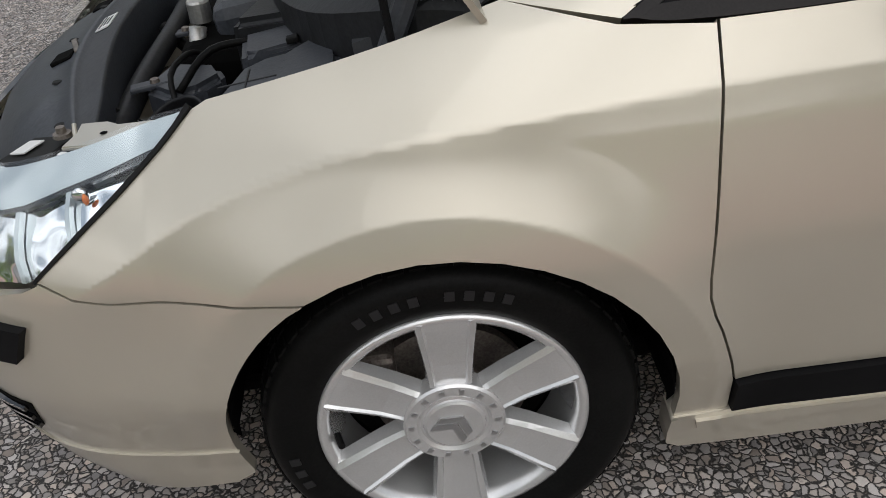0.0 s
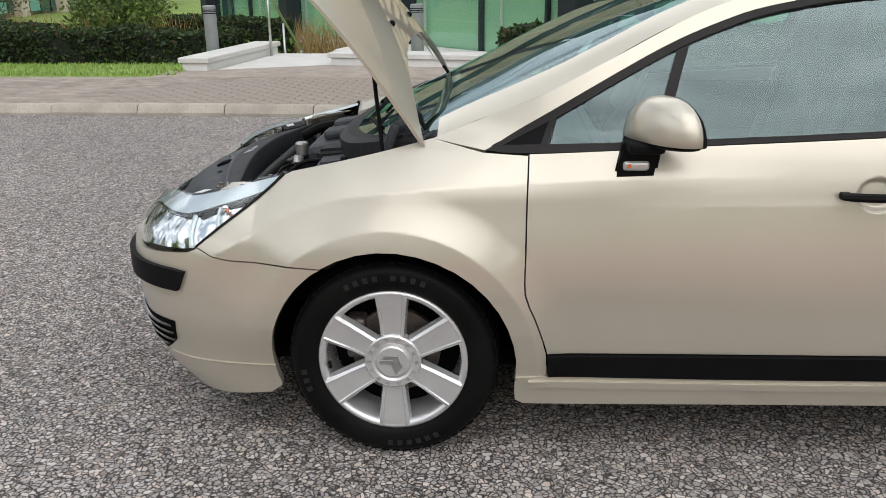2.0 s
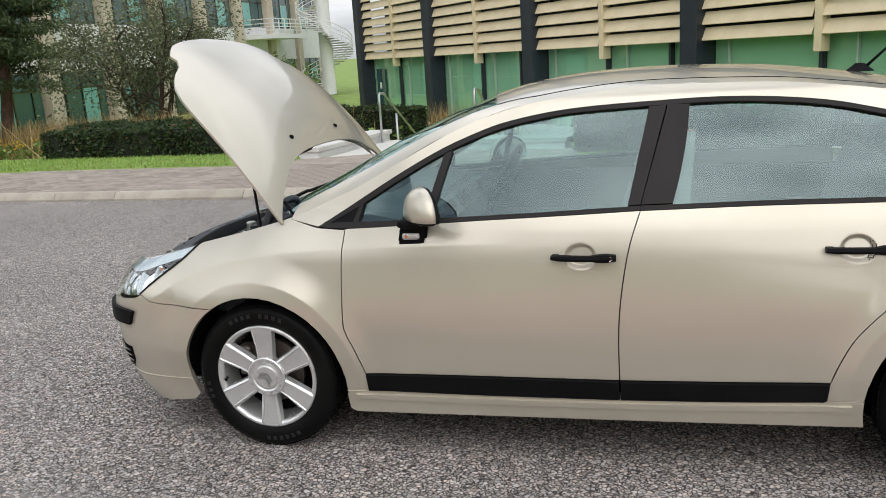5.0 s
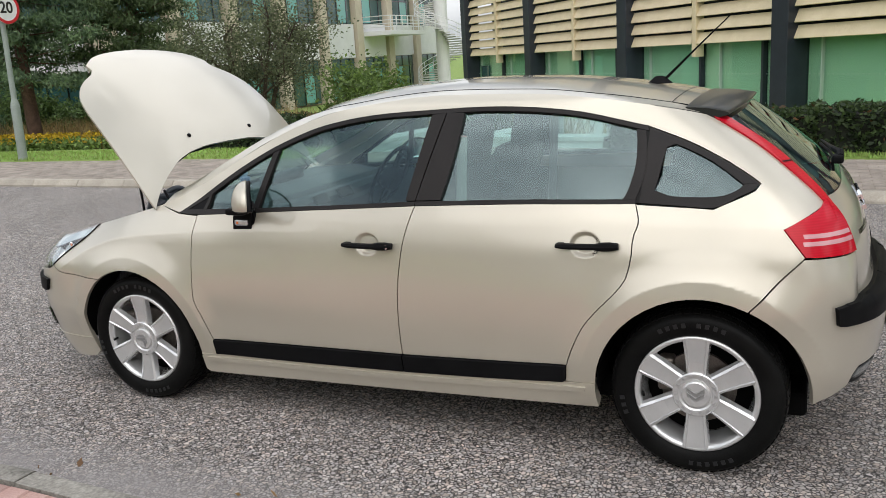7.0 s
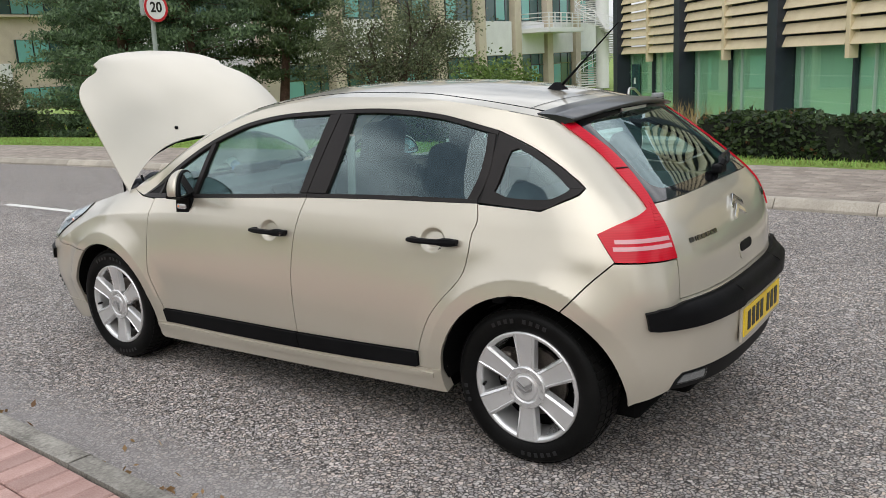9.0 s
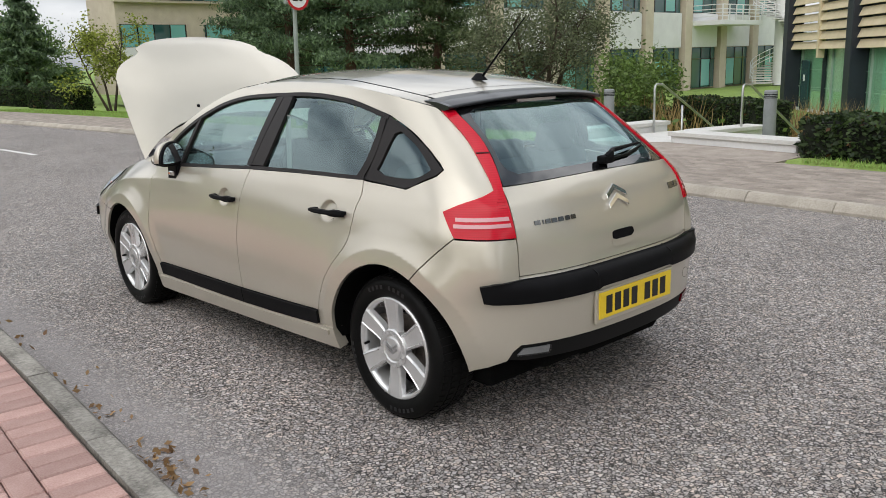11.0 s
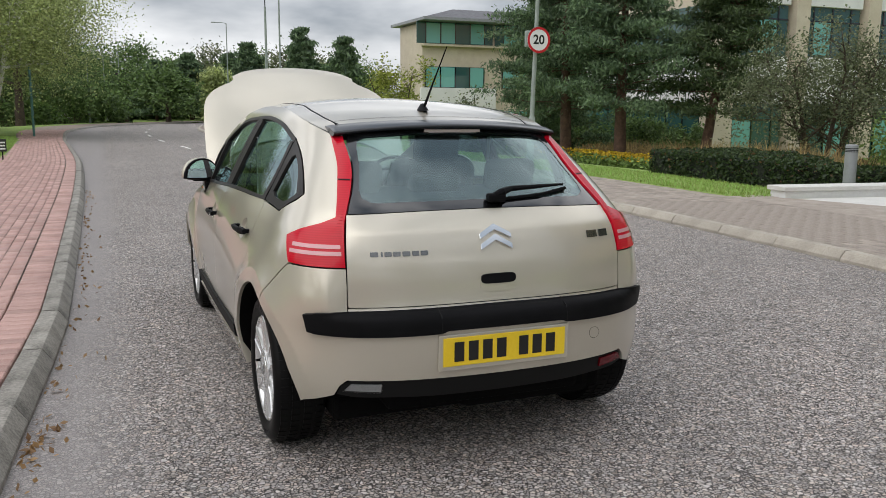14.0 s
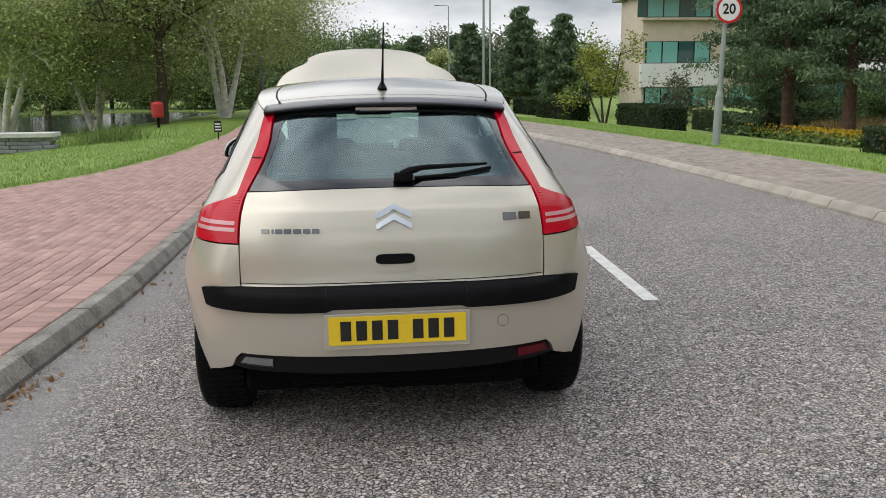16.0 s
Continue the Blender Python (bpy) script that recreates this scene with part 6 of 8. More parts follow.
    skin("door_glass", loop_of(X((1.61, 1.005), (2.35, 1.015)), X((2.35, 1.015), (2.378, 1.268)), X((2.378, 1.268), (2.20, 1.315), (1.917, 1.350), (1.67, 1.352)), X((1.67, 1.352), (1.61, 1.005))), GLASS, rd[k], "tinted window glass", mirror=k, lift=-0.010, depth=0)
    # fixed window behind the rear door, with its broad black border
    qo = X((2.392, 1.006), (2.52, 0.997), (2.655, 0.991), (2.735, 1.026), (2.788, 1.050), (2.800, 1.068)), X((2.800, 1.068), (2.70, 1.136), (2.56, 1.209), (2.412, 1.268)), X((2.412, 1.268), (2.392, 1.006))
    gin = [(2.445, 1.040), (2.46, 1.030), (2.60, 1.026), (2.68, 1.030), (2.735, 1.052), (2.748, 1.066), (2.735, 1.082), (2.64, 1.145), (2.51, 1.206), (2.49, 1.208), (2.478, 1.195)]
    skin("quarter_window", loop_of(X(*gin, gin[0]), step=0.02), GLASS, None, "small fixed rear side window", mirror=k, lift=-0.006, depth=0)
    low = X((2.395, 1.007), (2.52, 0.998), (2.655, 0.992), (2.735, 1.027), (2.786, 1.050), (2.799, 1.068))
    skin("window_border", strip_between(low, X((2.44, 1.052), (2.50, 1.030), (2.60, 1.026), (2.68, 1.030), (2.735, 1.052), (2.748, 1.066))), TRIM, None, mirror=k, lift=0.002, depth=0.015)
    skin("window_border", strip_between(X((2.799, 1.068), (2.70, 1.134), (2.56, 1.207), (2.414, 1.266)), X((2.748, 1.068), (2.64, 1.145), (2.51, 1.206), (2.479, 1.196))), TRIM, None, mirror=k, lift=0.002, depth=0.015)
    skin("window_border", strip_between(X((2.414, 1.266), (2.404, 1.13), (2.395, 1.007)), X((2.480, 1.198), (2.463, 1.12), (2.444, 1.045))), TRIM, None, mirror=k, lift=0.002, depth=0.015)

# ---- tailgate, lamps, spoiler ----
gate = skin("tailgate", loop_of(T((0.0, 0.672), (0.30, 0.672), (0.587, 0.672)), T((0.587, 0.672), (0.587, 0.82), (0.578, 0.93), (0.560, 1.004)), T((0.560, 1.004), (0.30, 1.013), (0.0, 1.016)), T((0.0, 1.016), (0.0, 0.672))), PAINT, mirror=2, depth=0.02, step=(0.04, 0.03))
skin("tailgate_lip", loop_of(T((0.0, 0.650), (0.30, 0.650), (0.588, 0.652)), T((0.588, 0.652), (0.588, 0.669)), T((0.588, 0.669), (0.30, 0.669), (0.0, 0.669)), T((0.0, 0.669), (0.0, 0.650))), PAINT, mirror=2, depth=0.01, lift=-0.004, step=(0.05, 0.02))
inner_glass = T((0.0, 1.050), (0.30, 1.048), (0.455, 1.046), (0.487, 1.062), (0.488, 1.09), (0.458, 1.17), (0.44, 1.245), (0.425, 1.275), (0.395, 1.288), (0.0, 1.312))
skin("rear_window", loop_of(inner_glass, [inner_glass[-1], inner_glass[0]]), GLASS, gate, "tinted heated rear window", mirror=2, lift=-0.002, depth=0)
outer_glass = T((0.0, 1.019), (0.30, 1.016), (0.50, 1.010), (0.552, 1.009), (0.538, 1.04), (0.500, 1.11), (0.476, 1.19), (0.470, 1.262), (0.455, 1.295), (0.0, 1.335))
skin("window_border", strip_between(outer_glass, inner_glass), GLOSS_BLACK, gate, "black printed glass border", mirror=2, lift=0.0, depth=0.01, step=(0.03, 0.03))
for k in (0, 1):
    lamp_in = T((0.592, 0.821), (0.588, 0.90), (0.572, 0.98), (0.545, 1.035), (0.512, 1.10), (0.484, 1.18), (0.474, 1.284))
    lamp_out = T((0.513, 1.287), (0.530, 1.19), (0.552, 1.12), (0.577, 1.05), (0.598, 0.993))
    lamp = skin("tail_lamp", loop_of(X((2.887, 0.921), (2.920, 0.878), (2.957, 0.829)), X((2.957, 0.829)) + T((0.72, 0.824), (0.592, 0.821)), lamp_in, [lamp_in[-1], lamp_out[0]], lamp_out, [lamp_out[-1]] + X((2.99, 0.972), (2.94, 0.948), (2.887, 0.921)), step=0.02), RED_LENS, None, "red ribbed tail lamp with clear bars", mirror=k, lift=0.007, depth=0.025, step=(0.02, 0.02))
    for z0 in (0.862, 0.886):
        skin("clear_bar", loop_of(X((2.948, z0 + 0.002)) + T((0.70, z0), (0.602, z0)), T((0.602, z0), (0.601, z0 + 0.014)), T((0.601, z0 + 0.014), (0.70, z0 + 0.014)) + X((2.943, z0 + 0.016)), X((2.943, z0 + 0.016), (2.948, z0 + 0.002))), PINK_BAR, lamp, "pinkish clear plastic bar", mirror=k, lift=0.0095, depth=0.004)
    for z0 in np.arange(0.930, 1.005, 0.0105):
        a = 0.63 - (z0 - 0.93) * 0.75
        skin("rib", loop_of(T((a, z0), (0.593 - (z0 - 0.93) * 0.30, z0)), T((0.593 - (z0 - 0.93) * 0.30, z0), (0.593 - (z0 - 0.93) * 0.30, z0 + 0.005)), T((0.593 - (z0 - 0.93) * 0.30, z0 + 0.005), (a, z0 + 0.005)), T((a, z0 + 0.005), (a, z0))), RED_LENS, lamp, mirror=k, lift=0.0085, depth=0.002)
    skin("lens_joint", strip_between(T((0.506, 1.120), (0.550, 1.121)), T((0.506, 1.1235), (0.549, 1.1245))), SEAL, lamp, mirror=k, lift=0.009, depth=0.003)

sp_v, sp_f = [], []
ny_ = 49
for j in range(ny_):
    y = -0.515 + 1.03 * j / (ny_ - 1)
    t = abs(y) / 0.515
    x0, x1 = 2.545 - 0.02 * t**2, 2.735 - 0.055 * t**2.5
    za = float(top(x0, y)[2]) + 0.004
    zb = za - 0.020 - 0.004 * t
    end = 0.012 if t > 0.985 else 0.0
    for x, z in ((x0, za), ((x0 + x1) / 2, (za + zb) / 2 + 0.006), (x1 - 0.012, zb + 0.004), (x1, zb - 0.002), (x1 - 0.004, zb - 0.010), (x1 - 0.05, zb - 0.020), (x0 + 0.03, zb - 0.046)):
        sp_v.append((x, y, z))
for j in range(ny_ - 1):
    for i in range(7):
        a, b = j * 7 + i, j * 7 + (i + 1) % 7
        sp_f.append((a, b, b + 7, a + 7))
sp_f += [tuple(range(7)), tuple(range((ny_ - 1) * 7, ny_ * 7))[::-1]]
spoiler = mesh_object("spoiler", sp_v, sp_f, SPOILER, CAR, "satin black roof spoiler", smooth=True)
for f in list(spoiler.data.polygons)[-2:]:
    f.use_smooth = False
bm = bmesh.new()
box(bm, (0.008, 0.26, 0.014), (2.708, 0.0, 1.310), 0.002)
part("brake_light", bm, material("pale brake lamp", (0.55, 0.45, 0.45), 0.2, coat=1.0), spoiler, "high-level brake light strip")

# rear bumper trim: black strip, number plate, lower valance, lamps
sl = T((0.0, 0.656), (0.40, 0.659), (0.62, 0.659), (0.70, 0.656)) + X((3.085, 0.653), (3.055, 0.648))
s2 = T((0.0, 0.586), (0.24, 0.586), (0.265, 0.577), (0.50, 0.574), (0.65, 0.575)) + X((3.085, 0.577), (3.062, 0.583))
skin("bumper_strip", loop_of(sl, [sl[-1], s2[-1]], s2[::-1], [s2[0], sl[0]]), PLASTIC, None, "matt black plastic bumper strip", mirror=2, lift=0.018, depth=0.03, step=(0.03, 0.02))
for k in (0, 1):
    skin("strip_joint", strip_between(T((0.262, 0.655), (0.262, 0.582)), T((0.266, 0.655), (0.266, 0.580))), SEAL, None, "fine joint in the bumper strip", mirror=k, lift=0.0186, depth=0.004)
val = T((0.0, 0.394), (0.30, 0.396), (0.585, 0.396), (0.618, 0.376), (0.636, 0.335)), T((0.636, 0.335), (0.58, 0.325), (0.42, 0.322), (0.30, 0.318), (0.0, 0.315)), T((0.0, 0.315), (0.0, 0.394))
skin("valance", loop_of(*val), SEAL, None, "black plastic rear valance", mirror=2, lift=-0.008, depth=0.03)
for k, m_, nm in ((0, CLEAR_BAR, "reversing_lamp"), (1, FOG_RED, "fog_lamp")):
    skin(nm, loop_of(T((0.475, 0.383), (0.59, 0.383)), T((0.59, 0.383), (0.615, 0.352)), T((0.615, 0.352), (0.475, 0.346)), T((0.475, 0.346), (0.475, 0.383))), m_ if k else LAMP_GLASS, None, "clear reversing lamp" if not k else "dark red fog lamp", mirror=k, lift=0.001, depth=0.01)
skin("lamp_bowl", loop_of(T((0.48, 0.380), (0.588, 0.380)), T((0.588, 0.380), (0.608, 0.354)), T((0.608, 0.354), (0.48, 0.349)), T((0.48, 0.349), (0.48, 0.380))), ALLOY_DARK, None, mirror=0, lift=-0.004, depth=0.01)
px = 3.238
bm = bmesh.new()
box(bm, (0.012, 0.555, 0.142), (px + 0.016, 0.0, 0.497), 0.004)
part("plate_surround", bm, PAINT, CAR)
bm = bmesh.new()
box(bm, (0.006, 0.520, 0.111), (px + 0.0235, 0.0, 0.501), 0.002)
plate = part("number_plate", bm, PLATE, CAR, "yellow rear number plate with plain bars")
for i, y in enumerate((-0.196, -0.137, -0.078, -0.019, 0.076, 0.135, 0.194)):
    bm = bmesh.new()
    box(bm, (0.002, 0.040, 0.076), (px + 0.0272, y, 0.501), 0.0)
    part("plate_bar", bm, INK, plate)
bm = bmesh.new()
lathe(bm, [(0.0220, 0.002), (0.0235, 0.002)], 24, "X", (3.2455, 0.405, 0.515))
part("cover_seam", bm, SEAL, CAR)

# tailgate fittings: handle, emblem of two chevrons, bars for lettering
def on_gate(y, z, lift=0.0):
    p, n = chart_side(np.array([[u_at_y(abs(y), z), z]]), lift)
    q = p[0].copy()
    q[1] = y
    return Vector(q)


def gate_frame(y, z):
    """Axes lying on the tailgate there: right, up, out."""
    o = on_gate(y, z)
    up = (on_gate(y, z + 0.02) - on_gate(y, z - 0.02)).normalized()
    right = (on_gate(y + 0.02, z) - on_gate(y - 0.02, z)).normalized()
    out = right.cross(up).normalized()
    if out.x < 0:
        out = -out
    return Matrix((right, up, out)).transposed().to_4x4(), o


def on_tail(name, outline, y, z, thick, mat, label="", rise_=0.0):
    m, o = gate_frame(y, z)
    bm = bmesh.new()
    prism(bm, outline, 0.0, thick)
    es = [e for e in bm.edges]
    bmesh.ops.bevel(bm, geom=es, offset=min(0.002, thick * 0.35), segments=2, affect="EDGES")
    bmesh.ops.transform(bm, matrix=Matrix.Translation(o + m.to_3x3() @ Vector((0, 0, rise_))) @ m, verts=bm.verts)
    return part(name, bm, mat, gate, label)


BADGE = material("dull chrome letters", (0.20, 0.20, 0.195), 0.18, 1.0)


def chevron(w, h, t):
    return [(-w, -h), (0, h * 0.35), (w, -h), (w, -h + t), (0, h * 0.35 + t), (-w, -h + t)]


on_tail("chevron", chevron(0.068, 0.030, 0.022), 0.0, 0.930, 0.012, CHROME, "raised chrome chevron")
on_tail("chevron", chevron(0.068, 0.030, 0.022), 0.0, 0.892, 0.012, CHROME, "raised chrome chevron")
for w, y in ((0.030, -0.487), (0.008, -0.459), (0.027, -0.436), (0.029, -0.403), (0.030, -0.367), (0.027, -0.331), (0.028, -0.297)):
    on_tail("badge_bar", [(-w / 2, -0.009), (w / 2, -0.009), (w / 2, 0.009), (-w / 2, 0.009)], y, 0.867, 0.004, BADGE)
for w, y in ((0.055, 0.452), (0.050, 0.513)):
    on_tail("badge_bar", [(-w / 2, -0.015), (w / 2, -0.015), (w / 2, 0.015), (-w / 2, 0.015)], y, 0.900, 0.004, BADGE)
hand = [(0.078 * math.copysign(abs(math.cos(a)) ** 0.35, math.cos(a)), 0.036 * math.copysign(abs(math.sin(a)) ** 0.6, math.sin(a))) for a in np.linspace(0, 2 * math.pi, 28, endpoint=False)]
on_tail("handle_recess", hand, 0.0, 0.742, 0.003, PAINT, rise_=0.0005)
on_tail("handle", [(x * 0.96, y * 0.55 + 0.015) for x, y in hand], 0.0, 0.742, 0.007, PLASTIC, "black tailgate handle")

# rear wiper
bm = bmesh.new()
pa, pb, pc = on_gate(0.035, 1.040, 0.035), on_gate(0.12, 1.062, 0.035), on_gate(0.385, 1.078, 0.022)
tube(bm, [pa, pa + (pb - pa) * 0.4 + Vector((0.01, 0, 0.004)), pb, pc], [0.014, 0.016, 0.011, 0.005], 8)
box(bm, (0.045, 0.075, 0.036), on_gate(0.045, 1.040, 0.022), 0.010)
tube(bm, [on_gate(0.09, 1.043, 0.008), on_gate(0.25, 1.052, 0.008), on_gate(0.40, 1.072, 0.008)], 0.007, 6)
part("rear_wiper", bm, PLASTIC, gate, "black plastic rear wiper", smooth=False)

# aerial
bm = bmesh.new()
lathe(bm, [(0.0, 0.055), (0.010, 0.052), (0.016, 0.035), (0.026, 0.012), (0.030, 0.0)], 16, "Z", (0, 0, 0))
bmesh.ops.transform(bm, matrix=Matrix.Translation((2.345, 0, 1.394)) @ Matrix.Diagonal((1.9, 0.75, 0.62, 1)), verts=bm.verts)
tube(bm, [(2.37, 0, 1.414), (2.50, 0, 1.538), (2.64, 0, 1.668)], [0.007, 0.004, 0.0025], 6)
part("aerial", bm, PLASTIC, CAR, "black roof aerial", smooth=True)

# ---- door handles and mirrors ----
def door_handle(x0, x1, z, parent, k, lock):
    s = -1 if k == 0 else 1
    xc = (x0 + x1) / 2 - 0.012
    bm = bmesh.new()
    ya, yb = float(side(u_at_x(x0, z), z)[1]), float(side(u_at_x(x1, z), z)[1])
    ys = lambda x: ya + (yb - ya) * (x - x0) / (x1 - x0) - 0.002
    pts = []
    for t in np.linspace(0, 1, 9):
        x = x0 + (x1 - x0) * t
        out = 0.016 + 0.020 * math.sin(math.pi * min(max(t, 0.04), 0.96)) ** 0.5
        pts.append((x, ys(x) - out, z))
    ring = []
    for i, (x, y, zz) in enumerate(pts):
        h = (0.0115 if 0 < i < 8 else 0.008) + (0.0055 if i > 5 else 0)
        h = h if i != 8 else 0.012
        ring.append([bm.verts.new((x, y + b, zz + c_)) for b, c_ in ((0.009, h), (-0.004, h * 0.8), (-0.008, 0), (-0.004, -h * 0.8), (0.009, -h))])
    for a, b in zip(ring, ring[1:]):
        for i in range(5):
            bm.faces.new((a[i], a[(i + 1) % 5], b[(i + 1) % 5], b[i]))
    bm.faces.new(ring[0])
    bm.faces.new(ring[-1][::-1])
    for x in (x0 + 0.015, x1 - 0.02):
        box(bm, (0.028, 0.03, 0.018), (x, ys(x) - 0.008, z), 0.004)
    if k:
        bmesh.ops.transform(bm, matrix=Matrix.Diagonal((1, -1, 1, 1)), verts=bm.verts)
    h_ob = part("door_handle", bm, PLASTIC, parent, "black pull handle")
    if lock:
        bm = bmesh.new()
        lathe(bm, [(0, 0.003), (0.008, 0.003), (0.009, 0.0)], 14, "Y", (x1 - 0.022, 0, z))
        bmesh.ops.transform(bm, matrix=Matrix.Translation((0, (ys(x1 - 0.022) - 0.036) * (1 if k == 0 else -1), 0)), verts=bm.verts)
        part("lock", bm, CHROME, h_ob)


for k in (0, 1):
    door_handle(1.202, 1.432, 0.836, fd[k], k, k == 0)
    door_handle(2.108, 2.338, 0.861, rd[k], k, False)


def mirror_unit(k):
    s = -1 if k == 0 else 1
    m_root = new("door_mirror")
    m_root.parent = fd[k]
    m_root.empty_display_size = 0.05
    # cap: a rounded shell swept back, flat underneath and towards the glass
    frame_m = Matrix(((0.56, 0.83, 0, 0.737), (-0.83, 0.56, 0, -0.850), (0, 0, 1, 0), (0, 0, 0, 1)))
    if k:
        frame_m = Matrix.Diagonal((1, -1, 1, 1)) @ frame_m
    bm = bmesh.new()
    bmesh.ops.create_uvsphere(bm, u_segments=32, v_segments=18, radius=1)
    for v in bm.verts:
        x, y, z = v.co
        v.co = (math.copysign(abs(x) ** 0.85, x) * 0.132, y * (0.070 if y < 0 else 0.016), (z ** 0.85 * 0.114 if z > 0 else z * 0.004) + 0.984)
    bmesh.ops.transform(bm, matrix=frame_m, verts=bm.verts)
    part("mirror_cap", bm, PAINT, m_root, smooth=True)
    bm = bmesh.new()
    bmesh.ops.create_uvsphere(bm, u_segments=24, v_segments=10, radius=1)
    for v in bm.verts:
        x, y, z = v.co
        v.co = (math.copysign(abs(x) ** 0.85, x) * 0.127, y * (0.064 if y < 0 else 0.015), z * 0.019 + 0.982)
    bmesh.ops.transform(bm, matrix=frame_m, verts=bm.verts)
    part("mirror_base", bm, PLASTIC, m_root, smooth=True)
    bm = bmesh.new()
    lathe(bm, [(0.0, 0.004), (0.95, 0.004), (1.0, 0.0), (1.0, -0.02)], 32, "Y")
    for v in bm.verts:
        v.co = (v.co.x * 0.131, v.co.y + 0.016, v.co.z * (0.110 if v.co.z > 0 else 0.018) + 0.985)
    bmesh.ops.transform(bm, matrix=frame_m @ pose(0, 0, 0, 0, 0, 0), verts=bm.verts)
    part("mirror_rim", bm, PLASTIC, m_root)
    bm = bmesh.new()
    lathe(bm, [(0.0, 0.0), (1.0, 0.0)], 32, "Y")
    for v in bm.verts:
        v.co = (v.co.x * 0.119, 0.024 - v.co.z * 0.003, v.co.z * (0.098 if v.co.z > 0 else 0.010) + 0.986)
    bmesh.ops.transform(bm, matrix=frame_m, verts=bm.verts)
    part("mirror_glass", bm, MIRROR, m_root, "mirror glass")
    # foot on the door, with the side repeater
    bm = bmesh.new()
    xs = [(0.612, 0.868), (0.728, 0.872), (0.738, 0.950), (0.715, 0.976), (0.640, 0.976), (0.628, 0.93)]
    prism(bm, xs, -0.824 if k == 0 else 0.785, -0.785 if k == 0 else 0.824, "Y")
    bmesh.ops.bevel(bm, geom=bm.edges[:], offset=0.008, segments=2, affect="EDGES")
    box(bm, (0.095, 0.10, 0.03), (0.688, s * 0.845, 0.967), 0.01)
    part("mirror_foot", bm, PLASTIC, m_root, "black plastic mirror foot")
    bm = bmesh.new()
    box(bm, (0.070, 0.012, 0.026), (0.672, s * 0.825, 0.908), 0.009, segments=3)
    part("side_repeater", bm, ALLOY, m_root, "clear side repeater lamp")
    bm = bmesh.new()
    box(bm, (0.010, 0.004, 0.011), (0.654, s * 0.8315, 0.908), 0.003)
    part("bulb", bm, ORANGE, m_root)


mirror_unit(0)
mirror_unit(1)

# ---- wheels ----
def tyre_profile():
    return [(0.222, 0.012), (0.232, 0.004), (0.250, -0.004), (0.275, -0.006), (0.292, 0.000), (0.303, 0.012), (0.309, 0.026), (0.312, 0.045), (0.3125, 0.10), (0.312, 0.155), (0.303, 0.190), (0.280, 0.203), (0.235, 0.195), (0.215, 0.18)]


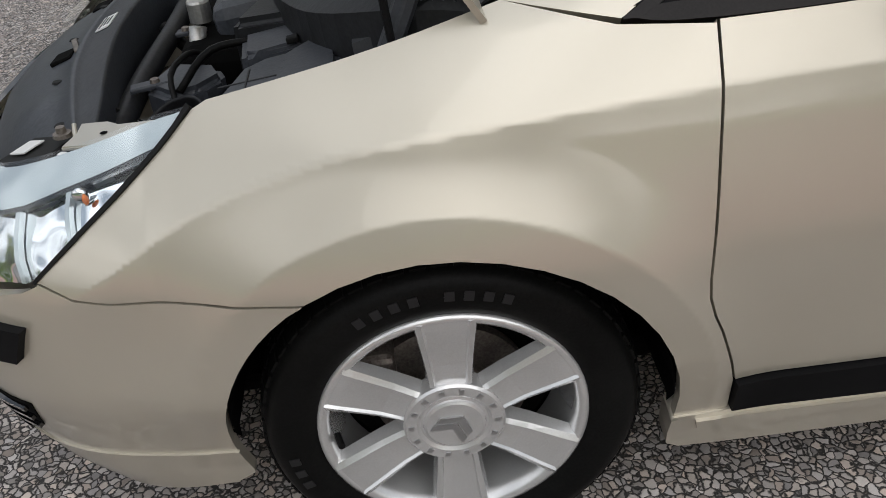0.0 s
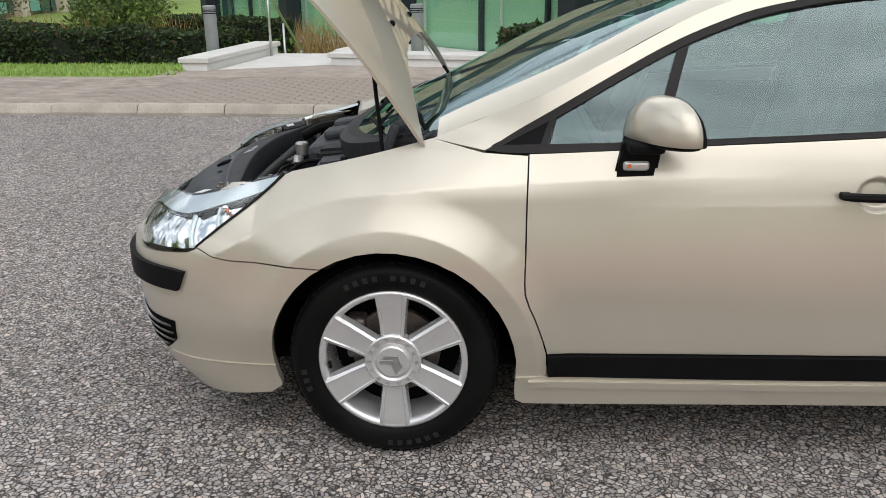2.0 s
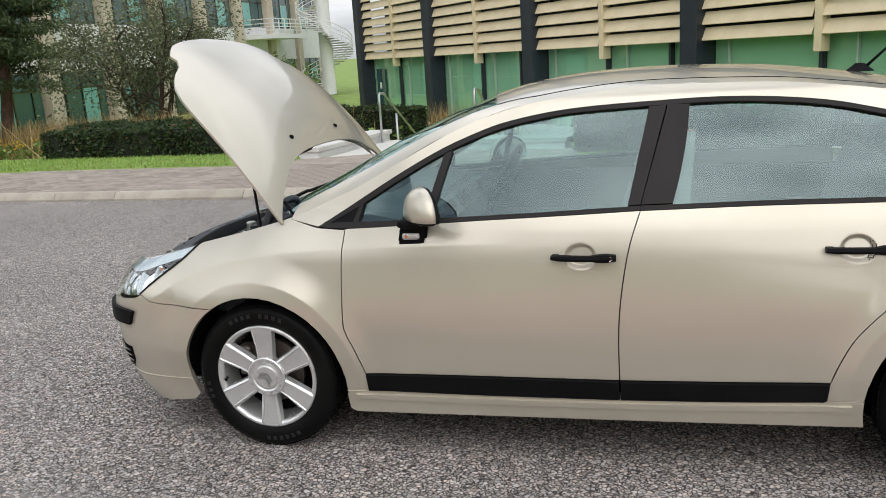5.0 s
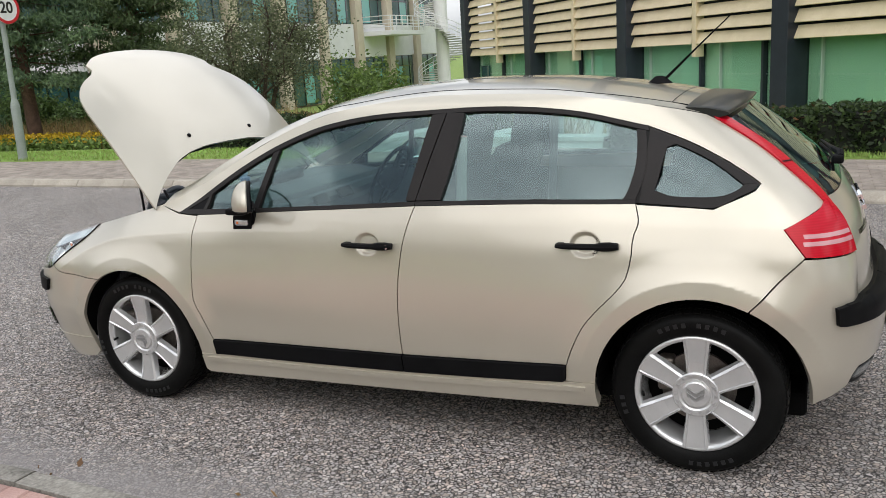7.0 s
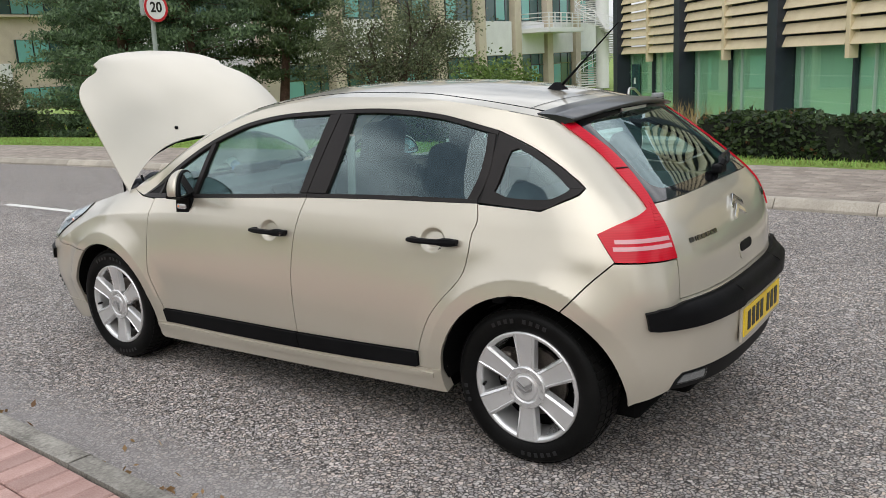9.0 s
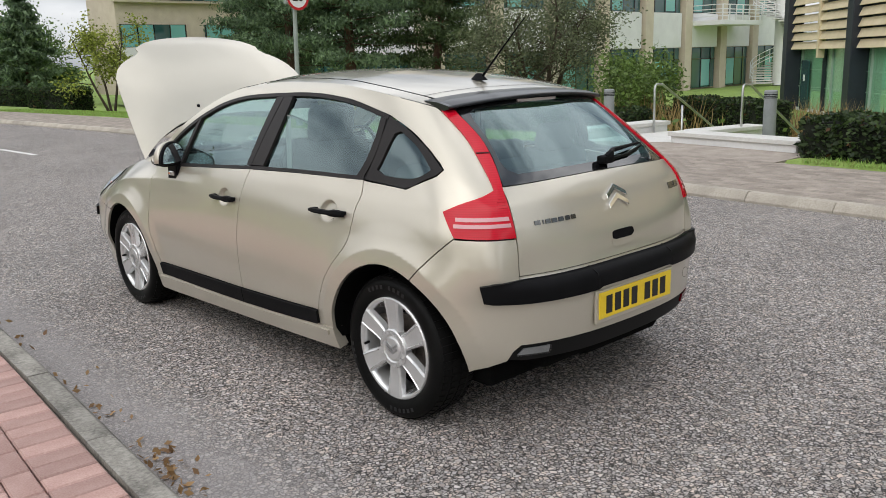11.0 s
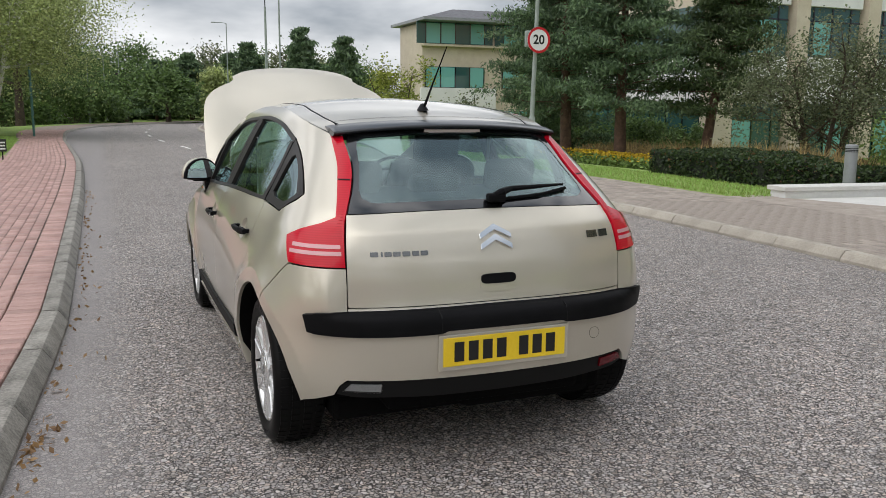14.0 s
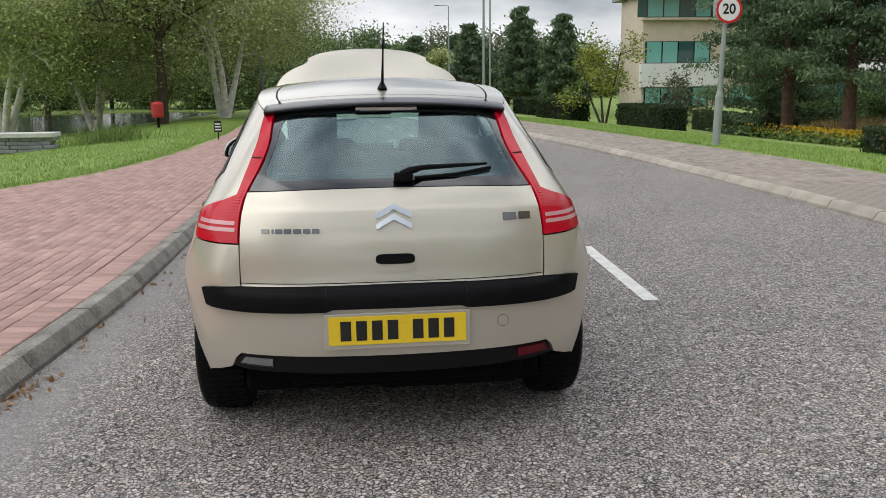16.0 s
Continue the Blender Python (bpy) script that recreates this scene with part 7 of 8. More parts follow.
def wheel(name, x, k, steer=0.0):
    s = -1 if k == 0 else 1
    w = new(name)
    w.parent = CAR
    w.empty_display_size = 0.1
    w.matrix_basis = pose(x, s * (0.832 if x < 1 else 0.820), 0.312, 0, 0, steer + (0 if k == 0 else 180))
    bm = bmesh.new()
    lathe(bm, tyre_profile(), 72, "Y")
    tyre = part("tyre", bm, RUBBER, w, "black road tyre", smooth=True)
    # tread blocks across the shoulder
    bm = bmesh.new()
    for i in range(60):
        a = 2 * math.pi * i / 60
        for (r, y, dy) in ((0.309, 0.031, 0.030), (0.3125, 0.075, 0.034), (0.3125, 0.125, 0.034), (0.309, 0.170, 0.030)):
            mm = Matrix.Rotation(-a, 4, "Y") @ pose(r, y, 0, 0, 0, -10 if y < 0.05 else 0) @ Matrix.Diagonal((0.006, dy, 0.024, 1))
            bmesh.ops.create_cube(bm, size=1, matrix=mm)
    part("tread", bm, RUBBER, tyre)
    # raised plain bars where the maker's lettering is
    for a0, n_, mt in ((118, 4, 0.0), (88, 4, 0.0), (-62, 6, 0.0), (200, 3, 0.0)):
        for i in range(n_):
            bm = bmesh.new()
            a = radians(a0 - i * 6.2)
            mm = Matrix.Rotation(-a, 4, "Y") @ pose(0.268, -0.0065, 0) @ Matrix.Diagonal((0.017, 0.0016, 0.015, 1))
            bmesh.ops.create_cube(bm, size=1, matrix=mm)
            part("sidewall_bar", bm, SIDE_MARK, tyre)
    # rim
    bm = bmesh.new()
    lathe(bm, [(0.2235, 0.013), (0.2215, 0.004), (0.213, 0.003), (0.204, 0.010), (0.200, 0.030), (0.195, 0.085), (0.192, 0.12)], 60, "Y")
    rim = part("rim", bm, ALLOY, w, "silver six-spoke alloy rim", smooth=True)
    for i in range(6):
        bm = bmesh.new()
        a = math.pi / 2 + i * math.pi / 3
        secs = []
        for r, hw, y, d in ((0.062, 0.034, 0.008, 0.03), (0.085, 0.034, 0.010, 0.03), (0.120, 0.037, 0.010, 0.028), (0.160, 0.0415, 0.006, 0.026), (0.195, 0.0455, 0.002, 0.024), (0.2125, 0.0475, 0.001, 0.02)):
            secs.append([bm.verts.new((r, y_, q)) for q, y_ in ((-hw - 0.005, y + d), (-hw, y + 0.004), (-hw * 0.78, y - 0.0015), (-hw * 0.70, y + 0.003), (0, y + 0.0035), (hw * 0.70, y + 0.003), (hw * 0.78, y - 0.0015), (hw, y + 0.004), (hw + 0.005, y + d))])
        for p_, q_ in zip(secs, secs[1:]):
            for j in range(8):
                bm.faces.new((p_[j], p_[j + 1], q_[j + 1], q_[j]))
        bm.faces.new(secs[0])
        bm.faces.new(secs[-1])
        bmesh.ops.transform(bm, matrix=Matrix.Rotation(-a, 4, "Y"), verts=bm.verts)
        part("spoke", bm, ALLOY, rim)
    bm = bmesh.new()
    lathe(bm, [(0.0, 0.000), (0.046, 0.0005), (0.0505, 0.003), (0.052, 0.006), (0.056, 0.007), (0.062, 0.0035), (0.080, 0.0035), (0.084, 0.007), (0.084, 0.04)], 48, "Y")
    cap = part("hub_cap", bm, ALLOY, rim, "round silver hub cap")
    for z0 in (-0.016, 0.002):
        bm = bmesh.new()
        prism(bm, [(a_ * 0.45, b_ * 0.5 + z0 + 0.004) for a_, b_ in chevron(0.068, 0.030, 0.026)], -0.003, 0.001, "Y")
        bmesh.ops.transform(bm, matrix=Matrix.Rotation(radians(35 if x < 1 else 180), 4, "Y"), verts=bm.verts)
        part("hub_mark", bm, ALLOY_DARK, cap)
    for i in range(14):
        bm = bmesh.new()
        a = 2 * math.pi * i / 14
        bmesh.ops.create_cube(bm, size=1, matrix=Matrix.Rotation(-a, 4, "Y") @ pose(0.071, 0.003, 0) @ Matrix.Diagonal((0.009, 0.002, 0.008, 1)))
        part("hub_bar", bm, ALLOY_DARK, cap)
    bm = bmesh.new()
    tube(bm, [(0.196 * math.cos(radians(186)), 0.03, 0.196 * math.sin(radians(186))), (0.188 * math.cos(radians(186)), 0.002, 0.188 * math.sin(radians(186)))], 0.006, 8)
    part("valve", bm, RUBBER, rim)
    # brake behind the spokes
    bm = bmesh.new()
    lathe(bm, [(0.0, 0.075), (0.055, 0.075), (0.060, 0.085), (0.135, 0.085), (0.135, 0.105), (0.06, 0.11)], 40, "Y")
    part("brake_disc", bm, STEEL, w, "brown-grey brake disc")
    bm = bmesh.new()
    box(bm, (0.06, 0.07, 0.13), (-0.115, 0.085, 0.05), 0.012)
    part("brake_caliper", bm, STEEL, w)
    bm = bmesh.new()
    lathe(bm, [(0.0, 0.125), (0.19, 0.125)], 30, "Y")
    part("back_plate", bm, DARK, w)


for k in (0, 1):
    wheel("front_wheel", 0.0, k)
    wheel("rear_wheel", 2.608, k)

# arch liners, underbody
for k in (0, 1):
    s = -1 if k == 0 else 1
    for cx, cz, r in (FRONT_ARCH, REAR_ARCH):
        vs, fs = [], []
        n = 26
        for i in range(n):
            a = radians(-4 + 188 * i / (n - 1))
            lip = abs(float(side(u_at_x(cx + r * math.cos(a), cz + r * math.sin(a)), cz + r * math.sin(a))[1])) - 0.012
            for y, rr in ((lip, r - 0.004), (min(0.80, lip - 0.03), r + 0.004), (0.45, r + 0.01)):
                vs.append((cx + rr * math.cos(a), s * (y - (0.02 if i in (0, n - 1) else 0)), cz + rr * math.sin(a)))
        for i in range(n - 1):
            for j in (0, 1):
                fs.append((i * 3 + j, i * 3 + j + 1, i * 3 + 4 + j, i * 3 + 3 + j))
        c = len(vs)
        vs.append((cx, s * 0.45, cz))
        for i in range(n - 1):
            fs.append((c, i * 3 + 2, i * 3 + 5))
        mesh_object("arch_liner", vs, fs, DARK, CAR, "black wheel arch liner")
bm = bmesh.new()
box(bm, (1.80, 1.50, 0.06), (1.31, 0, 0.235), 0.02)
box(bm, (0.40, 1.10, 0.05), (-0.46, 0, 0.20), 0.02)
box(bm, (0.80, 1.22, 0.10), (2.58, 0, 0.225), 0.02)
box(bm, (0.26, 0.86, 0.11), (2.98, 0, 0.29), 0.03)
box(bm, (0.42, 0.62, 0.15), (2.84, 0.22, 0.25), 0.05)
box(bm, (0.72, 1.20, 0.06), (0.05, 0, 0.22), 0.02)
part("underbody", bm, DARK, CAR, "dark underbody")

# ---- nose: headlamps, bumper trim ----
for k in (0, 1):
    s = -1 if k == 0 else 1
    edge_low = X((-0.574, 0.651), (-0.62, 0.640)) + N((0.68, 0.625), (0.60, 0.606), (0.50, 0.604), (0.42, 0.625))
    edge_top = N((0.42, 0.625), (0.425, 0.68), (0.47, 0.735), (0.55, 0.762)) + X((-0.62, 0.772), (-0.50, 0.800), (-0.40, 0.826), (-0.327, 0.845))
    edge_back = X((-0.327, 0.845), (-0.348, 0.824), (-0.402, 0.779), (-0.50, 0.708), (-0.574, 0.651))
    out = loop_of(edge_low, edge_top, edge_back, step=0.02)
    lamp = skin("headlamp", out, LAMP_GLASS, None, "clear headlamp with chrome reflectors", mirror=k, lift=0.003, depth=0, step=(0.03, 0.02))
    # chrome bowl behind the cover, with a pale band above and clear dividers
    skin("reflector", out, WAVY_CHROME, lamp, "chrome reflector bowl", mirror=k, lift=-0.020, depth=0, step=(0.02, 0.02))
    band_top = N((0.47, 0.733), (0.55, 0.760)) + X((-0.62, 0.770), (-0.50, 0.798), (-0.40, 0.824), (-0.333, 0.842))
    band_low = N((0.47, 0.700), (0.55, 0.722)) + X((-0.62, 0.731), (-0.52, 0.758), (-0.43, 0.784), (-0.372, 0.804))
    skin("lamp_band", strip_between(band_top, band_low), LAMP_BAND, lamp, "pale blue-grey upper band", mirror=k, lift=-0.004, depth=0.012, step=(0.03, 0.02))
    skin("band_edge", strip_between(band_low, [(a, b - 0.006) for a, b in band_low]), GLOSS_BLACK, lamp, mirror=k, lift=-0.005, depth=0.01, step=(0.05, 0.05))
    for xa in (-0.600, -0.520):
        za, zb = (0.645, 0.732) if xa < -0.55 else (0.700, 0.756)
        skin("divider", loop_of(X((xa, za), (xa + 0.007, za)), X((xa + 0.007, za), (xa + 0.009, zb)), X((xa + 0.009, zb), (xa + 0.002, zb)), X((xa + 0.002, zb), (xa, za))), LAMP_BAND, lamp, mirror=k, lift=-0.006, depth=0.012)
    p, n = chart_side(np.array([[u_at_x(-0.492, 0.744), 0.744]]), -0.014)
    bm = bmesh.new()
    lathe(bm, [(0.0, 0.004), (0.009, 0.003), (0.0125, 0.0), (0.0125, -0.004)], 20, "Y")
    bmesh.ops.transform(bm, matrix=pose(p[0][0] - 0.006, s * abs(p[0][1]), 0.746, 0, 0, 0 if s > 0 else 180), verts=bm.verts)
    part("bulb_ring", bm, CHROME, lamp, "clear bulb holder", smooth=True)
    bm = bmesh.new()
    bmesh.ops.create_uvsphere(bm, u_segments=12, v_segments=8, radius=0.007, matrix=Matrix.Translation((p[0][0] + 0.003, s * (abs(p[0][1]) + 0.007), 0.744)) @ Matrix.Diagonal((0.7, 0.6, 1.2, 1)))
    part("amber_bulb", bm, ORANGE, lamp, "amber indicator bulb", smooth=True)
    skin("lamp_seal", strip_between(X((-0.327, 0.847), (-0.348, 0.825), (-0.402, 0.780), (-0.50, 0.709), (-0.575, 0.651)), X((-0.322, 0.843), (-0.344, 0.822), (-0.398, 0.7765), (-0.497, 0.705), (-0.573, 0.647))), SEAL, lamp, mirror=k, lift=0.0045, depth=0.02, step=(0.05, 0.05))
    # black strip on the bumper corner
    st = X((-0.612, 0.574), (-0.66, 0.578)) + N((0.60, 0.572), (0.45, 0.566), (0.30, 0.563))
    sb = X((-0.640, 0.512), (-0.67, 0.512)) + N((0.60, 0.508), (0.45, 0.502), (0.30, 0.498))
    skin("bumper_strip", strip_between(st, sb), PLASTIC, None, "matt black plastic bumper strip", mirror=k, lift=0.016, depth=0.02, step=(0.03, 0.02))
    # side air intake with slats
    in_top = X((-0.676, 0.398), (-0.74, 0.396)) + N((0.62, 0.390), (0.46, 0.396))
    in_low = X((-0.690, 0.322), (-0.735, 0.278)) + N((0.62, 0.252), (0.46, 0.250))
    gr = skin("air_intake", strip_between(in_top, in_low), DARK, None, "black slatted air intake", mirror=k, lift=0.002, depth=0.01, step=(0.03, 0.02))
    for z0 in (0.290, 0.318, 0.346, 0.374):
        a_ = -0.690 if z0 > 0.31 else -0.722
        skin("slat", strip_between(X((a_, z0 + 0.004), (-0.745, z0)) + N((0.60, z0 - 0.004), (0.47, z0 - 0.006)), X((a_, z0 + 0.014), (-0.745, z0 + 0.011)) + N((0.60, z0 + 0.007), (0.47, z0 + 0.005))), GLOSS_BLACK, gr, mirror=k, lift=0.010, depth=0.008, step=(0.05, 0.05))
    skin("crease", strip_between(X((-0.36, 0.279), (-0.55, 0.272)) + N((0.60, 0.262)), X((-0.36, 0.2815), (-0.55, 0.2745)) + N((0.60, 0.2645))), PAINT, None, mirror=k, lift=0.004, depth=0.006)
# grille bar and lower intake, seen only edge-on
skin("grille", strip_between(N((0.0, 0.595), (0.20, 0.597), (0.40, 0.60)), N((0.0, 0.645), (0.20, 0.643), (0.40, 0.63))), GLOSS_BLACK, None, "black grille opening", mirror=2, lift=-0.012, depth=0.01)
skin("lower_intake", strip_between(N((0.0, 0.24), (0.25, 0.242), (0.42, 0.25)), N((0.0, 0.40), (0.25, 0.398), (0.42, 0.39))), GLOSS_BLACK, None, "black lower intake", mirror=2, lift=0.004, depth=0.01)

# ---- the open bonnet ----
HINGE = Vector((0.115, 0.0, 0.955))
E1, E3 = Vector((-0.700, 0, 0.714)), Vector((0.714, 0, 0.700))


def bonnet_at(p, lift=0.0):
    s_, y = p[:, 0], p[:, 1]
    h = 0.098 * (1 - ((s_ - 0.52) / 0.60) ** 2 * 0.86) - 0.055 * (np.abs(y) / 0.70) ** 3
    h = h - 0.16 * np.clip(s_ - 0.94, 0, 1) ** 1.3
    q = np.stack([HINGE.x + E1.x * s_ + E3.x * h, y, HINGE.z + E1.z * s_ + E3.z * h], -1)
    return q


def chart_bonnet(p, lift=0.0):
    e = 2e-3
    q = bonnet_at(p)
    n = np.cross(bonnet_at(p + [e, 0]) - bonnet_at(p - [e, 0]), bonnet_at(p + [0, e]) - bonnet_at(p - [0, e]))
    n /= np.linalg.norm(n, axis=1)[:, None]
    n[(n * np.array([0.714, 0, 0.7])).sum(1) < 0] *= -1
    return q + n * lift, n


bon_side = [(0.0, -0.722), (0.10, -0.728), (0.30, -0.725), (0.50, -0.712), (0.64, -0.690), (0.73, -0.640), (0.79, -0.565), (0.825, -0.495), (0.86, -0.462), (0.90, -0.465)]
bon_front = [(0.90, -0.465), (0.965, -0.36), (1.005, -0.20), (1.025, 0.0)]
bon_rear = [(0.245, 0.0), (0.238, -0.22), (0.205, -0.40), (0.135, -0.55), (0.06, -0.66), (0.0, -0.722)]
bon = loop_of(bon_side, bon_front, [(1.025, 0.0), (0.245, 0.0)], bon_rear)
bonnet = skin("bonnet", bon, PAINT, None, "open beige bonnet held up on a thin rod", chart=chart_bonnet, mirror=2, step=(0.04, 0.05), depth=0.010)
ins = [(0.12 + 0.0, -0.60), (0.30, -0.665), (0.50, -0.655), (0.64, -0.63), (0.72, -0.57), (0.80, -0.47), (0.87, -0.42)]
skin("bonnet_frame", loop_of(ins, [(0.87, -0.42), (0.94, -0.30), (0.985, 0.0)], [(0.985, 0.0), (0.27, 0.0)], [(0.27, 0.0), (0.25, -0.25), (0.20, -0.45), (0.12, -0.60)]), PAINT, bonnet, "pressed inner bonnet frame", chart=lambda p, l=0: (chart_bonnet(p, -0.030)[0], -chart_bonnet(p)[1]), mirror=2, step=(0.05, 0.05), depth=-0.001)
for yy in (-0.26, 0.26):
    bm = bmesh.new()
    q, n = chart_bonnet(np.array([[0.318, yy]]))
    bmesh.ops.create_uvsphere(bm, u_segments=10, v_segments=6, radius=0.012, matrix=Matrix.Translation(q[0]) @ Matrix.Diagonal((1, 1, 1, 1)))
    part("washer_jet", bm, PLASTIC, bonnet, "small black washer jet", smooth=True)
for s in (-1, 1):
    bm = bmesh.new()
    tube(bm, [(0.06, s * 0.62, 0.925), (0.10, s * 0.62, 0.955), (0.06, s * 0.61, 1.01)], 0.007, 6)
    part("bonnet_hinge", bm, PLASTIC, bonnet, "black steel hinge")
bm = bmesh.new()
tip = chart_bonnet(np.array([[0.24, -0.66]]), -0.03)[0][0]
tube(bm, [(-0.03, -0.665, 0.875), tuple(tip)], 0.006, 8)
part("prop_rod", bm, PLASTIC, bonnet, "thin black prop rod")
bm = bmesh.new()
lr, ln = chart_bonnet(np.array([[0.255, -0.1], [0.245, -0.3], [0.20, -0.45], [0.14, -0.58]]), -0.03)
tube(bm, [tuple(v) for v in lr], 0.012, 6)
part("bonnet_seal", bm, SEAL, bonnet, "black rubber seal")

# ---- engine bay ----
def block(name, size, at, mat=ENGINE, bevel=0.012, turn=(0, 0, 0), label="", parent=None):
    bm = bmesh.new()
    box(bm, size, at, bevel, turn)
    return part(name, bm, mat, parent or CAR, label)


bm = bmesh.new()
for x0, x1, y0, y1, z in ((-0.66, 0.10, -0.60, 0.60, 0.42),):
    box(bm, (x1 - x0, y1 - y0, 0.02), ((x0 + x1) / 2, 0, z))
box(bm, (0.04, 1.30, 0.46), (0.06, 0, 0.64), 0.01)
box(bm, (0.54, 0.03, 0.34), (-0.22, -0.60, 0.58), 0.01)
box(bm, (0.54, 0.03, 0.34), (-0.22, 0.60, 0.58), 0.01)
part("engine_bay", bm, DARK, CAR, "black engine bay walls")
for s in (-1, 1):
    vs, fs = [], []
    pts = WING_TOP
    pp = side(np.array([p[0] for p in smooth_line(pts)]), np.array([p[1] for p in smooth_line(pts)]))
    for p in pp:
        vs += [(p[0], s * abs(p[1]), p[2] - 0.004), (p[0], s * (abs(p[1]) - 0.055), p[2] - 0.035), (p[0], s * (abs(p[1]) - 0.07), p[2] - 0.12)]
    for i in range(len(pp) - 1):
        for j in (0, 1):
            fs.append((i * 3 + j, i * 3 + j + 1, i * 3 + 4 + j, i * 3 + 3 + j))
    mesh_object("wing_gutter", vs, fs, PAINT, CAR, "beige inner edge of the wing")
# slam panel over the radiator: black plastic with steps and folds, swept with the nose
vs, fs, cols = [], [], []
xs_front = lambda y: -0.845 + 0.25 * (abs(y) / 0.60) ** 2.4
prof = [(0.0, 0.655), (0.025, 0.690), (0.075, 0.722), (0.14, 0.748), (0.185, 0.764), (0.192, 0.774), (0.205, 0.776), (0.210, 0.768), (0.265, 0.788), (0.27, 0.780), (0.275, 0.68)]
ysl = np.linspace(-0.56, 0.56, 45)


def slam_z(x, y):
    d = (x - xs_front(y)) / (1 - 0.55 * (abs(y) / 0.56) ** 3)
    return float(np.interp(d, [q[0] for q in prof], [q[1] for q in prof])) - 0.020 * (abs(y) / 0.56) ** 2


for y in ysl:
    t = abs(y) / 0.56
    for d, z in prof:
        x = xs_front(y) + d * (1 - 0.55 * t**3)
        zz = z - 0.020 * t**2 + (0.009 * math.exp(-(((abs(y) - 0.36) / 0.05) ** 2)) if 0.05 < d < 0.15 else 0)
        vs.append((x, y, zz))
m_ = len(prof)
for i in range(len(ysl) - 1):
    for j in range(m_ - 1):
        fs.append((i * m_ + j, i * m_ + j + 1, (i + 1) * m_ + j + 1, (i + 1) * m_ + j))
slam = mesh_object("slam_panel", vs, fs, ENGINE_GREY, CAR, "dusty black plastic slam panel", smooth=True)
for y, x in ((-0.15, -0.68), (0.20, -0.69)):
    block("catch_slot", (0.045, 0.055, 0.012), (x, y, slam_z(x, y) - 0.001), DARK, 0.003, (0, -16, 0), parent=slam)
    block("latch", (0.012, 0.075, 0.008), (x + 0.022, y + 0.02, slam_z(x + 0.022, y) + 0.006), STEEL, 0.002, (0, -16, 20), parent=slam)
block("sticker", (0.034, 0.088, 0.002), (-0.622, -0.022, slam_z(-0.622, -0.022) + 0.002), WHITE_PLASTIC, 0.0, (0, -19, 0), "white printed sticker", slam)
for i in range(3):
    block("sticker_bar", (0.003, 0.05 if i else 0.07, 0.0012), (-0.630 + i * 0.008, -0.020, slam_z(-0.630 + i * 0.008, -0.02) + 0.0034), ENGINE_GREY, 0.0, (0, -19, 0), parent=slam)
for y in (-0.46, -0.28, -0.06, 0.16, 0.38):
    x = xs_front(y) + 0.16 * (1 - 0.55 * (abs(y) / 0.56) ** 3)
    bm = bmesh.new()
    lathe(bm, [(0.0, 0.003), (0.008, 0.003), (0.011, 0.0)], 12, "Z", (x, y, slam_z(x, y) + 0.001))
    part("panel_clip", bm, SEAL, slam)
for s in (-1, 1):
    bm = bmesh.new()
    prism(bm, [(x, -s * y) for x, y in ((-0.525, -0.565), (-0.475, -0.585), (-0.454, -0.612), (-0.385, -0.636), (-0.352, -0.632), (-0.455, -0.676), (-0.535, -0.642), (-0.518, -0.603))], 0.793, 0.800)
    bmesh.ops.bevel(bm, geom=bm.edges[:], offset=0.002, segments=2, affect="EDGES")
    for v in bm.verts:
        v.co.z += (v.co.x + 0.45) * 0.16
    br = part("nose_bracket", bm, PAINT, CAR, "cream painted front bracket")
    bm = bmesh.new()
    box(bm, (0.008, 0.07, 0.035), (-0.528, s * 0.59, 0.770), 0.003, (0, 0, s * -18))
    part("flange", bm, PAINT, br)
    bm = bmesh.new()
    lathe(bm, [(0.0, 0.0005), (0.006, 0.0005)], 12, "Z", (-0.470, s * 0.632, 0.7975))
    part("bolt_hole", bm, DARK, br)
    bm = bmesh.new()
    lathe(bm, [(0.0, 0.016), (0.007, 0.016), (0.008, 0.007), (0.014, 0.006), (0.015, 0.0)], 14, "Z", (-0.556, s * 0.570, 0.772))
    part("mounting_bolt", bm, STEEL, CAR, "dull steel mounting bolt")
    block("lamp_box", (0.10, 0.10, 0.03), (-0.600, s * 0.575, 0.742), SEAL, 0.006, (0, -8, s * 24), "black lamp mounting box")
    block("sticker", (0.030, 0.045, 0.002), (-0.617, s * 0.567, 0.7585), WHITE_PLASTIC, 0.0, (0, -8, s * 24), "white printed sticker", slam)
    bm = bmesh.new()
    lathe(bm, [(0, 0.006), (0.007, 0.006), (0.009, 0.0)], 12, "Z", (-0.545, s * 0.620, 0.760))
    part("screw_cap", bm, WHITE_PLASTIC, CAR, "small white cap")
# battery box, air box, engine cover
def lid(name, outline, z0, z1, mat, label, r=0.02, slope=0.12, parent=None):
    bm = bmesh.new()
    prism(bm, outline, z0, z1)
    bmesh.ops.bevel(bm, geom=[e for e in bm.edges if e.verts[0].co.z > z0 + 0.01 or e.verts[1].co.z > z0 + 0.01], offset=r, segments=3, affect="EDGES")
    for v in bm.verts:
        v.co.z += (v.co.x + 0.2) * slope * (1 if v.co.z > (z0 + z1) / 2 else 0)
    return part(name, bm, mat, parent or CAR, label, smooth=False)


